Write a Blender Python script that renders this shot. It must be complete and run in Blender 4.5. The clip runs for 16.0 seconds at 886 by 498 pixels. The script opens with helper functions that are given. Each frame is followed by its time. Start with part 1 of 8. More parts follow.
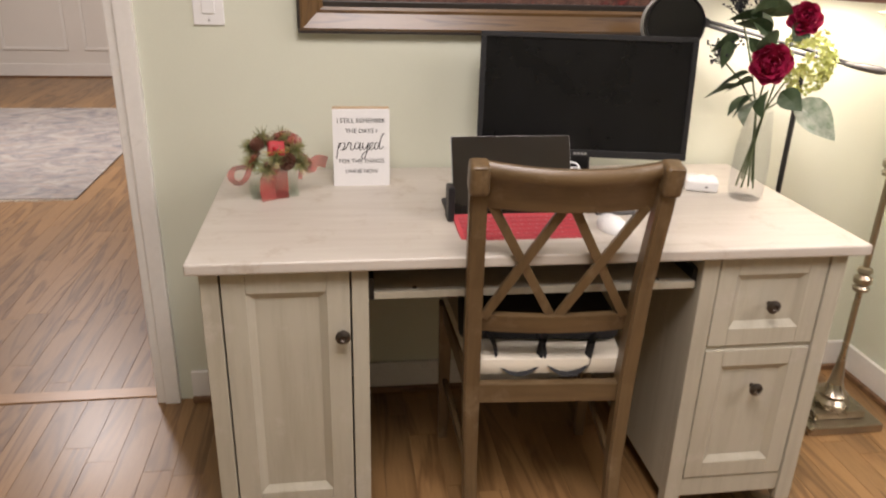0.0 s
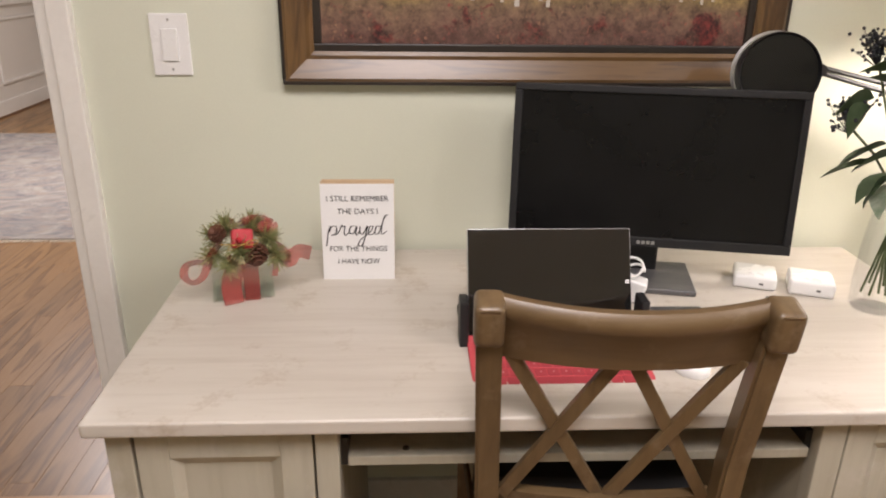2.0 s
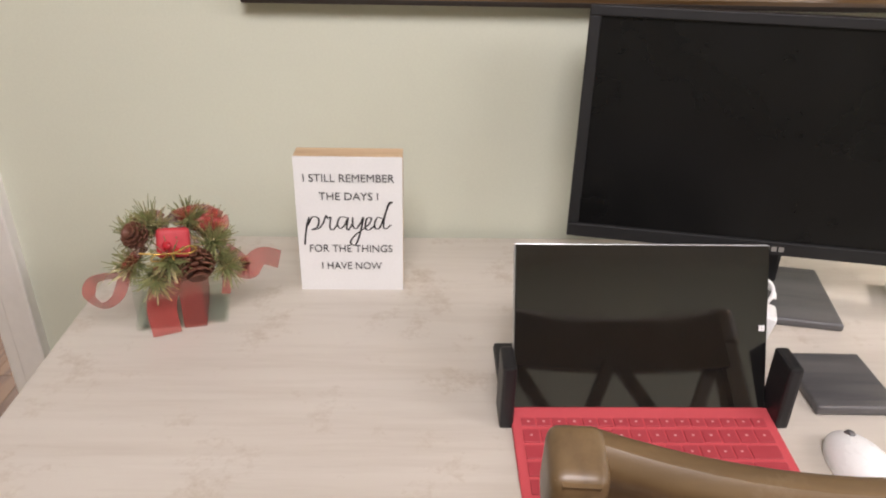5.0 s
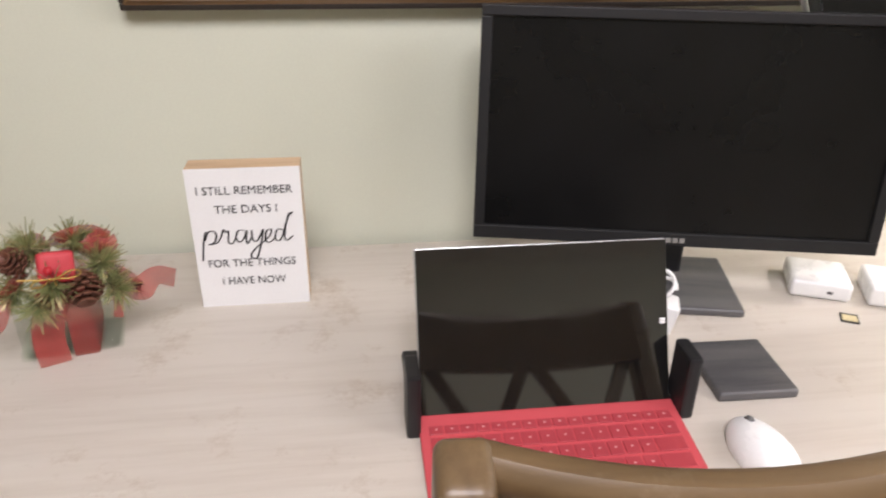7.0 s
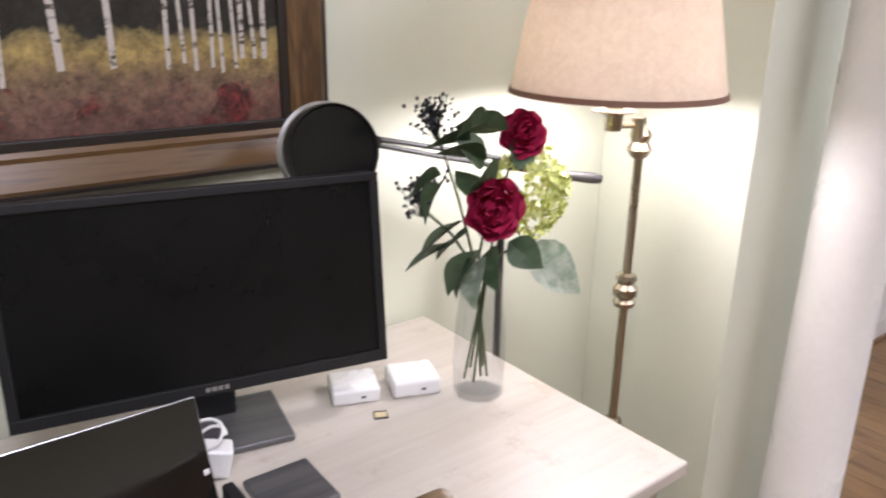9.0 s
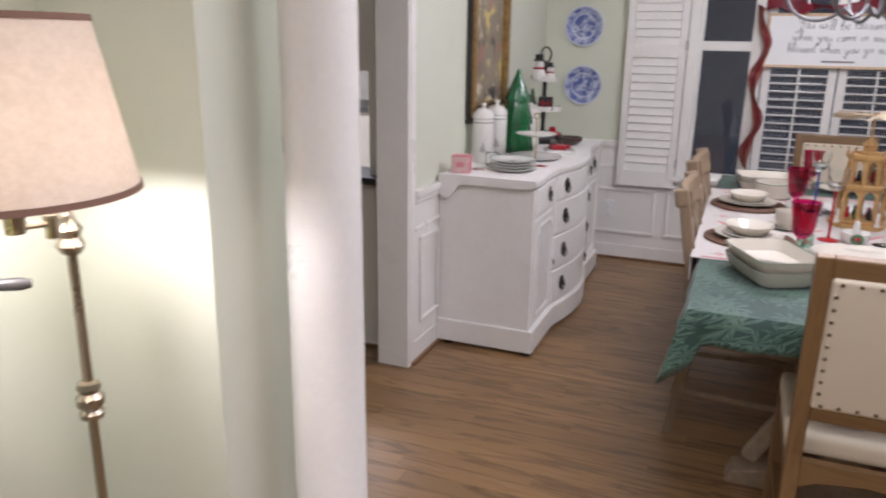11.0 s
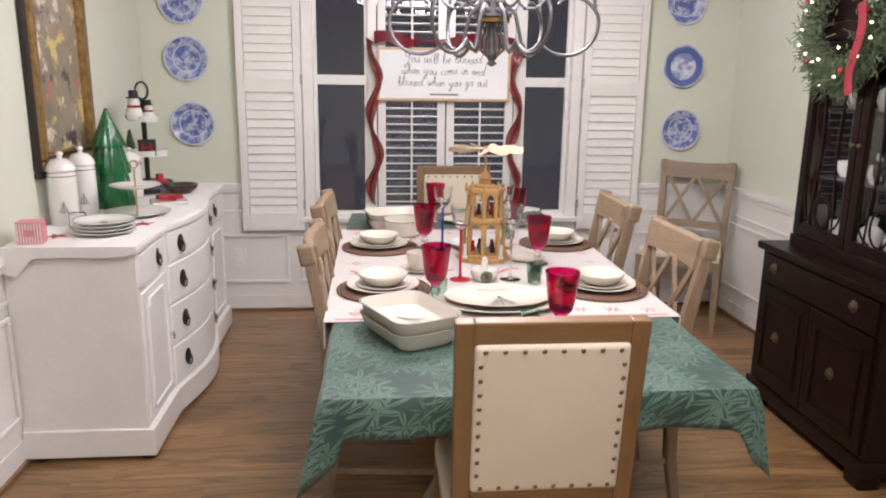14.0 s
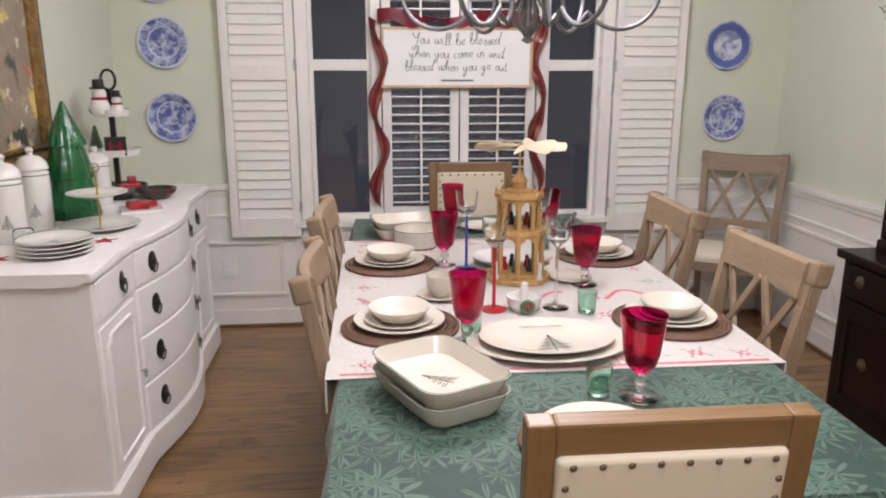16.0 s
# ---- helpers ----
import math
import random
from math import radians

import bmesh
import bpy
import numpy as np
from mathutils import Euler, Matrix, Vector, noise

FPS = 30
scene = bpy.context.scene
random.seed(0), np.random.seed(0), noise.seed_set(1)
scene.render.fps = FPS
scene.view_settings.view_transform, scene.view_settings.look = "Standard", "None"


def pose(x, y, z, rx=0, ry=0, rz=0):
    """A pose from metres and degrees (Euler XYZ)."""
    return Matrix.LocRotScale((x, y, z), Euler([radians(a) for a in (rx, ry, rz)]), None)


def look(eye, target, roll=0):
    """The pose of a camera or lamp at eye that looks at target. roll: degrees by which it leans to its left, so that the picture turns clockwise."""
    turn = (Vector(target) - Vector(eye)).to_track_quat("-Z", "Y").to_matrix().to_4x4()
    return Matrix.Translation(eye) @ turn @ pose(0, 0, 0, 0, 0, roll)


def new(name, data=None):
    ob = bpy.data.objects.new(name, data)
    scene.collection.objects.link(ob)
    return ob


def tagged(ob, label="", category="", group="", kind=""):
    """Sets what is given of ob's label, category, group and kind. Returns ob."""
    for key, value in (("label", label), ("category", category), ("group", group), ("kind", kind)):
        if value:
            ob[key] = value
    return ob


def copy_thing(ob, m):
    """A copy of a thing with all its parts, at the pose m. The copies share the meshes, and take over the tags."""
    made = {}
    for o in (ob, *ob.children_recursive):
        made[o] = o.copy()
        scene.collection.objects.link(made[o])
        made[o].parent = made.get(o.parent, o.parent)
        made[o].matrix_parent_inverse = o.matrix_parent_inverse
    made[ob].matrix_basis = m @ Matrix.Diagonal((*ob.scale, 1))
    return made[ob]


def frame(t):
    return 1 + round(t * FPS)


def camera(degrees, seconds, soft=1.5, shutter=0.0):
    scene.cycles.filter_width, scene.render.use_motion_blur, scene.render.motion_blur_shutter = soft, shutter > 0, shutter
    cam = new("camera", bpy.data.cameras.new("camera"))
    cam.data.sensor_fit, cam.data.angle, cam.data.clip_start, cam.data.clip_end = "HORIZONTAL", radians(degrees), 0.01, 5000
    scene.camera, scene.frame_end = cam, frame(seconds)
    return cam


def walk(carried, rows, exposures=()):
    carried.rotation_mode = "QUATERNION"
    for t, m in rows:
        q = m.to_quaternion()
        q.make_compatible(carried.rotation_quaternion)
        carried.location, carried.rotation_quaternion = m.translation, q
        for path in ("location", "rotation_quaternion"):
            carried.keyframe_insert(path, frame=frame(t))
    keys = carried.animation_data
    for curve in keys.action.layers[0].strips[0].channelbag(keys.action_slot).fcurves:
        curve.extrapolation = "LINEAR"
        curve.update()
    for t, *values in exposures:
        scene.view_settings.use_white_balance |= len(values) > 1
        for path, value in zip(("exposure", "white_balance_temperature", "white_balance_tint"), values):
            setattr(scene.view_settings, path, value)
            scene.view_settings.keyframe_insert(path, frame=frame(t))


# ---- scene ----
cam = camera(61.8, 16.0, soft=2.0, shutter=0.3)
PATH = [
    (0, (0.785, 0.885, 1.365), (1.054, 2.718, 0.612), 1.6),
    (0.5, (0.803, 1.055, 1.387), (1.022, 2.915, 0.684), 1.3),
    (1, (0.796, 1.166, 1.391), (0.974, 3.036, 0.706), 1.2),
    (1.5, (0.843, 1.257, 1.391), (0.981, 3.128, 0.698), 1.0),
    (2, (0.947, 1.375, 1.395), (1.038, 3.235, 0.666), 0.7),
    (2.5, (0.999, 1.467, 1.388), (1.052, 3.314, 0.621), 0.4),
    (3, (0.994, 1.587, 1.377), (1.036, 3.422, 0.583), 0.5),
    (3.5, (0.964, 1.729, 1.38), (1.0, 3.552, 0.559), 0.6),
    (4, (0.94, 1.799, 1.367), (0.982, 3.603, 0.505), 1.0),
    (4.2, (0.934, 1.817, 1.358), (0.986, 3.612, 0.477), 1.3),
    (6.3, (0.977, 1.903, 1.328), (1.032, 3.646, 0.348), 0.9),
    (6.5, (0.978, 1.901, 1.327), (1.069, 3.647, 0.356), 0.9),
    (7, (0.989, 1.888, 1.335), (1.216, 3.641, 0.398), 0.9),
    (7.5, (1.022, 1.866, 1.345), (1.469, 3.612, 0.476), 1.3),
    (8, (1.048, 1.831, 1.367), (1.735, 3.536, 0.579), 1.2),
    (8.5, (1.048, 1.799, 1.39), (1.99, 3.42, 0.693), 1.2),
    (9, (1.078, 1.764, 1.432), (2.246, 3.257, 0.795), 0.9),
    (9.5, (1.128, 1.718, 1.457), (2.487, 3.069, 0.885), 0.0),
    (9.9, (1.208, 1.67, 1.492), (2.662, 2.921, 0.925), -0.7),
    (10.2, (1.231, 1.662, 1.529), (2.786, 2.786, 0.962), 0.2),
    (12.3, (1.692, 1.472, 1.498), (3.615, 1.587, 0.96), -0.7),
    (12.5, (1.717, 1.487, 1.501), (3.642, 1.534, 0.962), -0.6),
    (13, (1.729, 1.544, 1.518), (3.658, 1.46, 0.994), -0.3),
    (13.2, (1.742, 1.562, 1.518), (3.674, 1.439, 1.014), -0.0),
    (13.5, (1.754, 1.574, 1.537), (3.688, 1.413, 1.056), 0.2),
    (14, (1.861, 1.563, 1.526), (3.801, 1.38, 1.073), 0.8),
    (14.5, (2.03, 1.518, 1.528), (3.976, 1.358, 1.093), 1.0),
    (15, (2.163, 1.493, 1.517), (4.11, 1.35, 1.08), 0.8),
    (15.3, (2.238, 1.527, 1.509), (4.183, 1.391, 1.063), 0.7),
    (15.5, (2.307, 1.564, 1.514), (4.25, 1.43, 1.058), 0.4),
    (16, (2.424, 1.6, 1.504), (4.356, 1.416, 1.02), 0.1),
]
EXPOSURES = [(0.0, 0.0, 6700, 18), (4.0, 0.05, 6400, 18), (7.0, 0.16, 6150, 18), (8.5, -0.02, 5900, 20), (9.5, -0.22, 5720, 20), (10.2, -0.38, 5680, 20), (12.4, 0.25, 6150, 20), (14.5, 0.17, 6150, 20), (16.0, 0.0, 6150, 20)]
walk(cam, [(t, look(eye, target, roll)) for t, eye, target, roll in PATH], EXPOSURES)

# ---- light ----
world = bpy.data.worlds.new("night")
scene.world = world
world.use_nodes = True
world.node_tree.nodes["Background"].inputs["Color"].default_value = (0.040, 0.041, 0.048, 1)
world.node_tree.nodes["Background"].inputs["Strength"].default_value = 1.0


def lamp_light(name, place, watts, radius, colour):
    data = bpy.data.lights.new(name, "POINT")
    data.energy, data.shadow_soft_size, data.color = watts, radius, colour
    ob = new(name, data)
    ob.location = place
    return tagged(ob, kind="light")


def panel_light(name, place, watts, size, colour):
    data = bpy.data.lights.new(name, "AREA")
    data.shape, data.size, data.energy, data.color = "DISK", size, watts, colour
    ob = new(name, data)
    ob.location = place
    return tagged(ob, kind="light")


WARM = (1.0, 0.84, 0.66)
SOFT = (1.0, 0.955, 0.925)
COOL = (1.0, 0.93, 0.86)
CEIL = 2.60
panel_light("study_light", (0.95, 1.30, CEIL - 0.10), 50, 1.0, SOFT)
panel_light("hall_light", (3.2, 1.1, CEIL - 0.10), 40, 1.3, SOFT)
panel_light("back_room_light", (-1.2, 6.2, CEIL - 0.10), 78, 0.5, SOFT)
panel_light("kitchen_light", (5.6, 4.1, CEIL - 0.10), 60, 0.5, (1, 0.98, 0.96))
lamp_light("floor_lamp_bulb", (2.185, 2.667, 1.345), 18.0, 0.05, (1.0, 0.945, 0.87))

lamp_light("chandelier_bulbs", (4.84, 1.10, 2.30), 74, 0.25, SOFT)
# ---- materials ----
def nodes_of(name):
    m = bpy.data.materials.new(name)
    m.use_nodes = True
    nt = m.node_tree
    return m, nt, nt.nodes["Principled BSDF"]


def mix_colour(nt, fac, a, b, kind="MIX"):
    n = nt.nodes.new("ShaderNodeMix")
    n.data_type, n.blend_type = "RGBA", kind
    for sock, v in ((n.inputs[0], fac), (n.inputs[6], a), (n.inputs[7], b)):
        if isinstance(v, bpy.types.NodeSocket):
            nt.links.new(v, sock)
        elif isinstance(v, (tuple, list)):
            sock.default_value = (*v, 1)
        else:
            sock.default_value = v
    return n.outputs[2]


def coords(nt, scale=(1, 1, 1), rot=(0, 0, 0)):
    c, mp = nt.nodes.new("ShaderNodeTexCoord"), nt.nodes.new("ShaderNodeMapping")
    nt.links.new(c.outputs["Object"], mp.inputs["Vector"])
    mp.inputs["Scale"].default_value, mp.inputs["Rotation"].default_value = scale, rot
    return mp.outputs["Vector"]


def noise_of(nt, vec, scale, detail=4.0, rough=0.6, dist=0.0):
    n = nt.nodes.new("ShaderNodeTexNoise")
    n.inputs["Scale"].default_value, n.inputs["Detail"].default_value = scale, detail
    n.inputs["Roughness"].default_value, n.inputs["Distortion"].default_value = rough, dist
    nt.links.new(vec, n.inputs["Vector"])
    return n.outputs["Fac"]


def ramp_of(nt, fac, lo, hi):
    n = nt.nodes.new("ShaderNodeMapRange")
    n.inputs["From Min"].default_value, n.inputs["From Max"].default_value = lo, hi
    nt.links.new(fac, n.inputs["Value"])
    return n.outputs["Result"]


def bump_of(nt, bsdf, height, strength, distance=0.002):
    b = nt.nodes.new("ShaderNodeBump")
    b.inputs["Strength"].default_value, b.inputs["Distance"].default_value = strength, distance
    nt.links.new(height, b.inputs["Height"])
    nt.links.new(b.outputs["Normal"], bsdf.inputs["Normal"])


def surface(name, a, b=None, rough=0.5, metal=0.0, scale=6.0, fine=90.0, bump=0.15, lo=0.35, hi=0.7, stretch=(1, 1, 1), coat=0.0):
    """Colour a broken by colour b at two sizes, with fine relief."""
    m, nt, s = nodes_of(name)
    b = b or tuple(0.86 * v for v in a)
    vec = coords(nt, stretch)
    broad = ramp_of(nt, noise_of(nt, vec, scale, 5, 0.6, 0.3), lo, hi)
    small = noise_of(nt, vec, fine, 3, 0.6)
    c = mix_colour(nt, broad, a, b)
    c = mix_colour(nt, ramp_of(nt, small, 0.3, 0.75), c, mix_colour(nt, 1.0, c, (0.955, 0.955, 0.95), "MULTIPLY"))
    nt.links.new(c, s.inputs["Base Color"])
    r = nt.nodes.new("ShaderNodeMapRange")
    r.inputs["To Min"].default_value, r.inputs["To Max"].default_value = max(rough - 0.07, 0.02), min(rough + 0.09, 1)
    nt.links.new(broad, r.inputs["Value"])
    nt.links.new(r.outputs["Result"], s.inputs["Roughness"])
    s.inputs["Metallic"].default_value = metal
    s.inputs["Coat Weight"].default_value = coat
    if bump:
        bump_of(nt, s, small, bump)
    return m


def grain_wood(name, light, dark, rough=0.45, axis="x", scale=1.0, worn=None, vary=0.0, coat=0.0, amount=1.0, pore=1.0, run=0.7, edge=0.45):
    """Wood with long figure along one axis; worn: a paler colour rubbed through in patches."""
    m, nt, s = nodes_of(name)
    long = {"x": (run, 9, 9), "y": (9, run, 9), "z": (9, 9, run)}[axis]
    vec = coords(nt, tuple(v * scale for v in long))
    if vary:
        info = nt.nodes.new("ShaderNodeObjectInfo")
        geo = nt.nodes.new("ShaderNodeNewGeometry")
        add = nt.nodes.new("ShaderNodeMath")
        add.operation = "ADD"
        nt.links.new(info.outputs["Random"], add.inputs[0])
        nt.links.new(geo.outputs["Random Per Island"], add.inputs[1])
        wrap = nt.nodes.new("ShaderNodeMath")
        wrap.operation = "FRACT"
        nt.links.new(add.outputs[0], wrap.inputs[0])
        sh = nt.nodes.new("ShaderNodeVectorMath")
        sh.operation = "MULTIPLY_ADD"
        comb = nt.nodes.new("ShaderNodeCombineXYZ")
        for k in range(3):
            nt.links.new(wrap.outputs[0], comb.inputs[k])
        nt.links.new(comb.outputs[0], sh.inputs[0])
        sh.inputs[1].default_value = (37.0, 53.0, 71.0)
        nt.links.new(vec, sh.inputs[2])
        vec = sh.outputs[0]
    wav = noise_of(nt, vec, 1.4, 3, 0.55, 1.2)
    rings = nt.nodes.new("ShaderNodeMath")
    rings.operation = "MULTIPLY"
    rings.inputs[1].default_value = 7.0
    nt.links.new(wav, rings.inputs[0])
    fr = nt.nodes.new("ShaderNodeMath")
    fr.operation = "PINGPONG"
    fr.inputs[1].default_value = 1.0
    nt.links.new(rings.outputs[0], fr.inputs[0])
    pores = noise_of(nt, vec, 14, 4, 0.7)
    fig = ramp_of(nt, fr.outputs[0], edge, 1.0)
    sc = nt.nodes.new("ShaderNodeMath")
    sc.operation = "MULTIPLY"
    sc.inputs[1].default_value = 0.8 * amount
    nt.links.new(fig, sc.inputs[0])
    c = mix_colour(nt, sc.outputs[0], light, dark)
    c = mix_colour(nt, ramp_of(nt, pores, 0.45, 0.85), c, mix_colour(nt, pore, c, (0.74, 0.70, 0.66), "MULTIPLY"))
    if vary:
        r = nt.nodes.new("ShaderNodeMapRange")
        r.inputs["To Min"].default_value, r.inputs["To Max"].default_value = 1 - vary, 1 + vary * 0.6
        nt.links.new(wrap.outputs[0], r.inputs["Value"])
        cc = nt.nodes.new("ShaderNodeCombineXYZ")
        for k in range(3):
            nt.links.new(r.outputs["Result"], cc.inputs[k])
        c = mix_colour(nt, 1.0, c, cc.outputs[0], "MULTIPLY")
    if worn:
        w = ramp_of(nt, noise_of(nt, coords(nt), 9.0, 6, 0.75), 0.56, 0.72)
        c = mix_colour(nt, w, c, worn)
    nt.links.new(c, s.inputs["Base Color"])
    s.inputs["Roughness"].default_value = rough
    s.inputs["Coat Weight"].default_value = coat
    s.inputs["Coat Roughness"].default_value = 0.25
    bump_of(nt, s, pores, 0.12, 0.001)
    return m


def glass_of(name, tint=(1, 1, 1), rough=0.0, ior=1.45):
    m, nt, s = nodes_of(name)
    s.inputs["Base Color"].default_value = (*tint, 1)
    s.inputs["Transmission Weight"].default_value = 1.0
    s.inputs["Roughness"].default_value, s.inputs["IOR"].default_value = rough, ior
    return m


def thin_glass(name, tint, gloss=0.05):
    """Clear blown glass: light passes straight on, with a sheen that grows towards the rim."""
    m, nt, s = nodes_of(name)
    tr, gl, mx = nt.nodes.new("ShaderNodeBsdfTransparent"), nt.nodes.new("ShaderNodeBsdfGlossy"), nt.nodes.new("ShaderNodeMixShader")
    lw = nt.nodes.new("ShaderNodeLayerWeight")
    lw.inputs["Blend"].default_value = 0.18
    fr = nt.nodes.new("ShaderNodeMath")
    fr.operation = "MULTIPLY"
    fr.inputs[1].default_value = 0.30
    nt.links.new(lw.outputs["Facing"], fr.inputs[0])
    tr.inputs["Color"].default_value = (*tint, 1)
    gl.inputs["Roughness"].default_value = gloss
    nt.links.new(fr.outputs[0], mx.inputs[0])
    nt.links.new(tr.outputs[0], mx.inputs[1]), nt.links.new(gl.outputs[0], mx.inputs[2])
    nt.links.new(mx.outputs[0], nt.nodes["Material Output"].inputs[0])
    return m


def glow_of(name, colour, strength):
    m, nt, s = nodes_of(name)
    s.inputs["Base Color"].default_value = (*colour, 1)
    s.inputs["Emission Color"].default_value = (*colour, 1)
    s.inputs["Emission Strength"].default_value = strength
    return m


WALL_GREEN = surface("pale_green_wall_paint", (0.66, 0.68, 0.56), (0.63, 0.65, 0.535), 0.62, scale=1.6, fine=260, bump=0.10)
WALL_WHITE = surface("off_white_wall_paint", (0.74, 0.71, 0.66), (0.71, 0.68, 0.63), 0.6, scale=1.6, fine=260, bump=0.10)
TRIM_WHITE = surface("white_gloss_trim_paint", (0.80, 0.78, 0.74), (0.76, 0.74, 0.70), 0.34, scale=4, fine=60, bump=0.05)
CEIL_WHITE = surface("ceiling_paint", (0.80, 0.79, 0.76), None, 0.8, scale=2, fine=200, bump=0.15)
OAK = grain_wood("oak_floor_boards", (0.305, 0.172, 0.070), (0.135, 0.066, 0.023), 0.40, "y", 0.62, vary=0.20, coat=0.16, run=1.0, edge=0.5)
# Same strip floor: boards past x = 2.6 get a darker colour.
OAK_DARKER = grain_wood("darker_oak_floor_boards", (0.270, 0.155, 0.064), (0.125, 0.066, 0.026), 0.36, "y", 0.75, vary=0.22, coat=0.22, run=1.0, edge=0.5)
GAP_DARK = surface("dark_floor_joint", (0.20, 0.11, 0.045), None, 0.8)
DARKSHOE = grain_wood("stained_shoe_moulding", (0.22, 0.12, 0.06), (0.12, 0.06, 0.03), 0.4, "x")
BLACK = surface("black_plastic", (0.008, 0.008, 0.009), (0.012, 0.012, 0.013), 0.48, fine=300, bump=0.08)
BLACKMETAL = surface("black_metal", (0.014, 0.014, 0.015), (0.022, 0.021, 0.020), 0.45, 0.0, fine=120)
WHITEPLASTIC = surface("white_plastic", (0.82, 0.82, 0.81), (0.78, 0.78, 0.77), 0.3, fine=300, bump=0.03)
CHROME = surface("steel", (0.62, 0.61, 0.59), (0.5, 0.49, 0.47), 0.25, 1.0)
CLEAR = glass_of("clear_glass", (0.97, 0.99, 0.98))
PANE = glass_of("window_pane", (0.9, 0.92, 0.94), 0.0, 1.5)
INK = surface("black_ink", (0.015, 0.015, 0.016), None, 0.6, bump=0)

# ---- building helpers ----
def to_mesh(bm, name, mat, smooth=False):
    bmesh.ops.recalc_face_normals(bm, faces=bm.faces)
    me = bpy.data.meshes.new(name)
    bm.to_mesh(me)
    bm.free()
    for m in mat if isinstance(mat, (list, tuple)) else [mat]:
        me.materials.append(m)
    if smooth:
        for p in me.polygons:
            p.use_smooth = True
        me.set_sharp_from_angle(angle=radians(38))
    return me


def part(name, bm, mat, parent, label="", smooth=False, at=None):
    ob = new(name, to_mesh(bm, name, mat, smooth))
    if parent is not None:
        ob.parent = parent
    if at is not None:
        ob.matrix_basis = at
    return tagged(ob, label=label)


def thing(name, label, category, group="", at=None, kind=""):
    ob = new(name)
    ob.empty_display_size = 0.05
    if at is not None:
        ob.matrix_basis = at
    return tagged(ob, label, category, group, kind)


def single(name, bm, mat, label, category, at=None, smooth=False, group="", kind=""):
    ob = part(name, bm, mat, None, "", smooth, at)
    return tagged(ob, label, category, group, kind)


def box(x0, x1, y0, y1, z0, z1, bevel=0.0, bm=None, seg=2, m=None, mat=0):
    b = bmesh.new()
    vs = [b.verts.new((x, y, z)) for x in (x0, x1) for y in (y0, y1) for z in (z0, z1)]
    for q in ((0, 1, 3, 2), (4, 6, 7, 5), (0, 4, 5, 1), (2, 3, 7, 6), (0, 2, 6, 4), (1, 5, 7, 3)):
        b.faces.new([vs[i] for i in q])
    bmesh.ops.recalc_face_normals(b, faces=b.faces)
    if bevel:
        bmesh.ops.bevel(b, geom=b.edges[:], offset=bevel, segments=seg, profile=0.6, affect="EDGES", clamp_overlap=True)
    return joined(b, bm, m, mat)


def joined(b, bm, m=None, mat=0):
    if m is not None:
        b.transform(m)
    for f in b.faces:
        f.material_index = mat
    if bm is None:
        return b
    me = bpy.data.meshes.new("tmp")
    b.to_mesh(me)
    b.free()
    bm.from_mesh(me)
    bpy.data.meshes.remove(me)
    return bm


def lathe(profile, n=32, bm=None, m=None, mat=0, squash=None):
    """Turned form from (radius, height) pairs about z."""
    b = bmesh.new()
    rings = []
    for r, z in profile:
        if r < 1e-5:
            rings.append([b.verts.new((0, 0, z))])
        else:
            rings.append([b.verts.new((r * math.cos(2 * math.pi * k / n), r * math.sin(2 * math.pi * k / n), z)) for k in range(n)])
    for lo, hi in zip(rings, rings[1:]):
        for k in range(n):
            a, c = lo[k % len(lo)], lo[(k + 1) % len(lo)]
            d, e = hi[(k + 1) % len(hi)], hi[k % len(hi)]
            face = []
            for v in (a, c, d, e):
                if v not in face:
                    face.append(v)
            if len(face) > 2:
                b.faces.new(face)
    if squash:
        bmesh.ops.scale(b, vec=squash, verts=b.verts)
    return joined(b, bm, m, mat)


def tube(points, radius, n=8, bm=None, closed=False, m=None, mat=0, flat=None):
    """A round bar along points; radius may be a list; flat: (width, depth) for a strap instead."""
    b = bmesh.new()
    pts = [Vector(p) for p in points]
    side = None
    rings = []
    for i, p in enumerate(pts):
        if closed:
            d = pts[(i + 1) % len(pts)] - pts[i - 1]
        else:
            d = pts[min(i + 1, len(pts) - 1)] - pts[max(i - 1, 0)]
        d.normalize()
        if side is None:
            side = d.orthogonal().normalized()
        side = (side - d * side.dot(d)).normalized()
        up = d.cross(side)
        r = radius[i] if isinstance(radius, (list, tuple)) else radius
        w, h = flat or (r, r)
        rings.append([b.verts.new(p + side * (w * math.cos(2 * math.pi * k / n)) + up * (h * math.sin(2 * math.pi * k / n))) for k in range(n)])
    pairs = list(zip(rings, rings[1:])) + ([(rings[-1], rings[0])] if closed else [])
    for lo, hi in pairs:
        for k in range(n):
            b.faces.new((lo[k], lo[(k + 1) % n], hi[(k + 1) % n], hi[k]))
    if not closed:
        b.faces.new(rings[0][::-1])
        b.faces.new(rings[-1])
    return joined(b, bm, m, mat)


def prism(outline, depth, bm=None, m=None, bevel=0.0, mat=0):
    """A flat outline of (x, y) pairs, extruded up by depth."""
    b = bmesh.new()
    lo = [b.verts.new((x, y, 0)) for x, y in outline]
    hi = [b.verts.new((x, y, depth)) for x, y in outline]
    b.faces.new(lo[::-1])
    b.faces.new(hi)
    for k in range(len(lo)):
        b.faces.new((lo[k], lo[(k + 1) % len(lo)], hi[(k + 1) % len(lo)], hi[k]))
    bmesh.ops.recalc_face_normals(b, faces=b.faces)
    if bevel:
        bmesh.ops.bevel(b, geom=b.edges[:], offset=bevel, segments=2, profile=0.6, affect="EDGES", clamp_overlap=True)
    return joined(b, bm, m, mat)


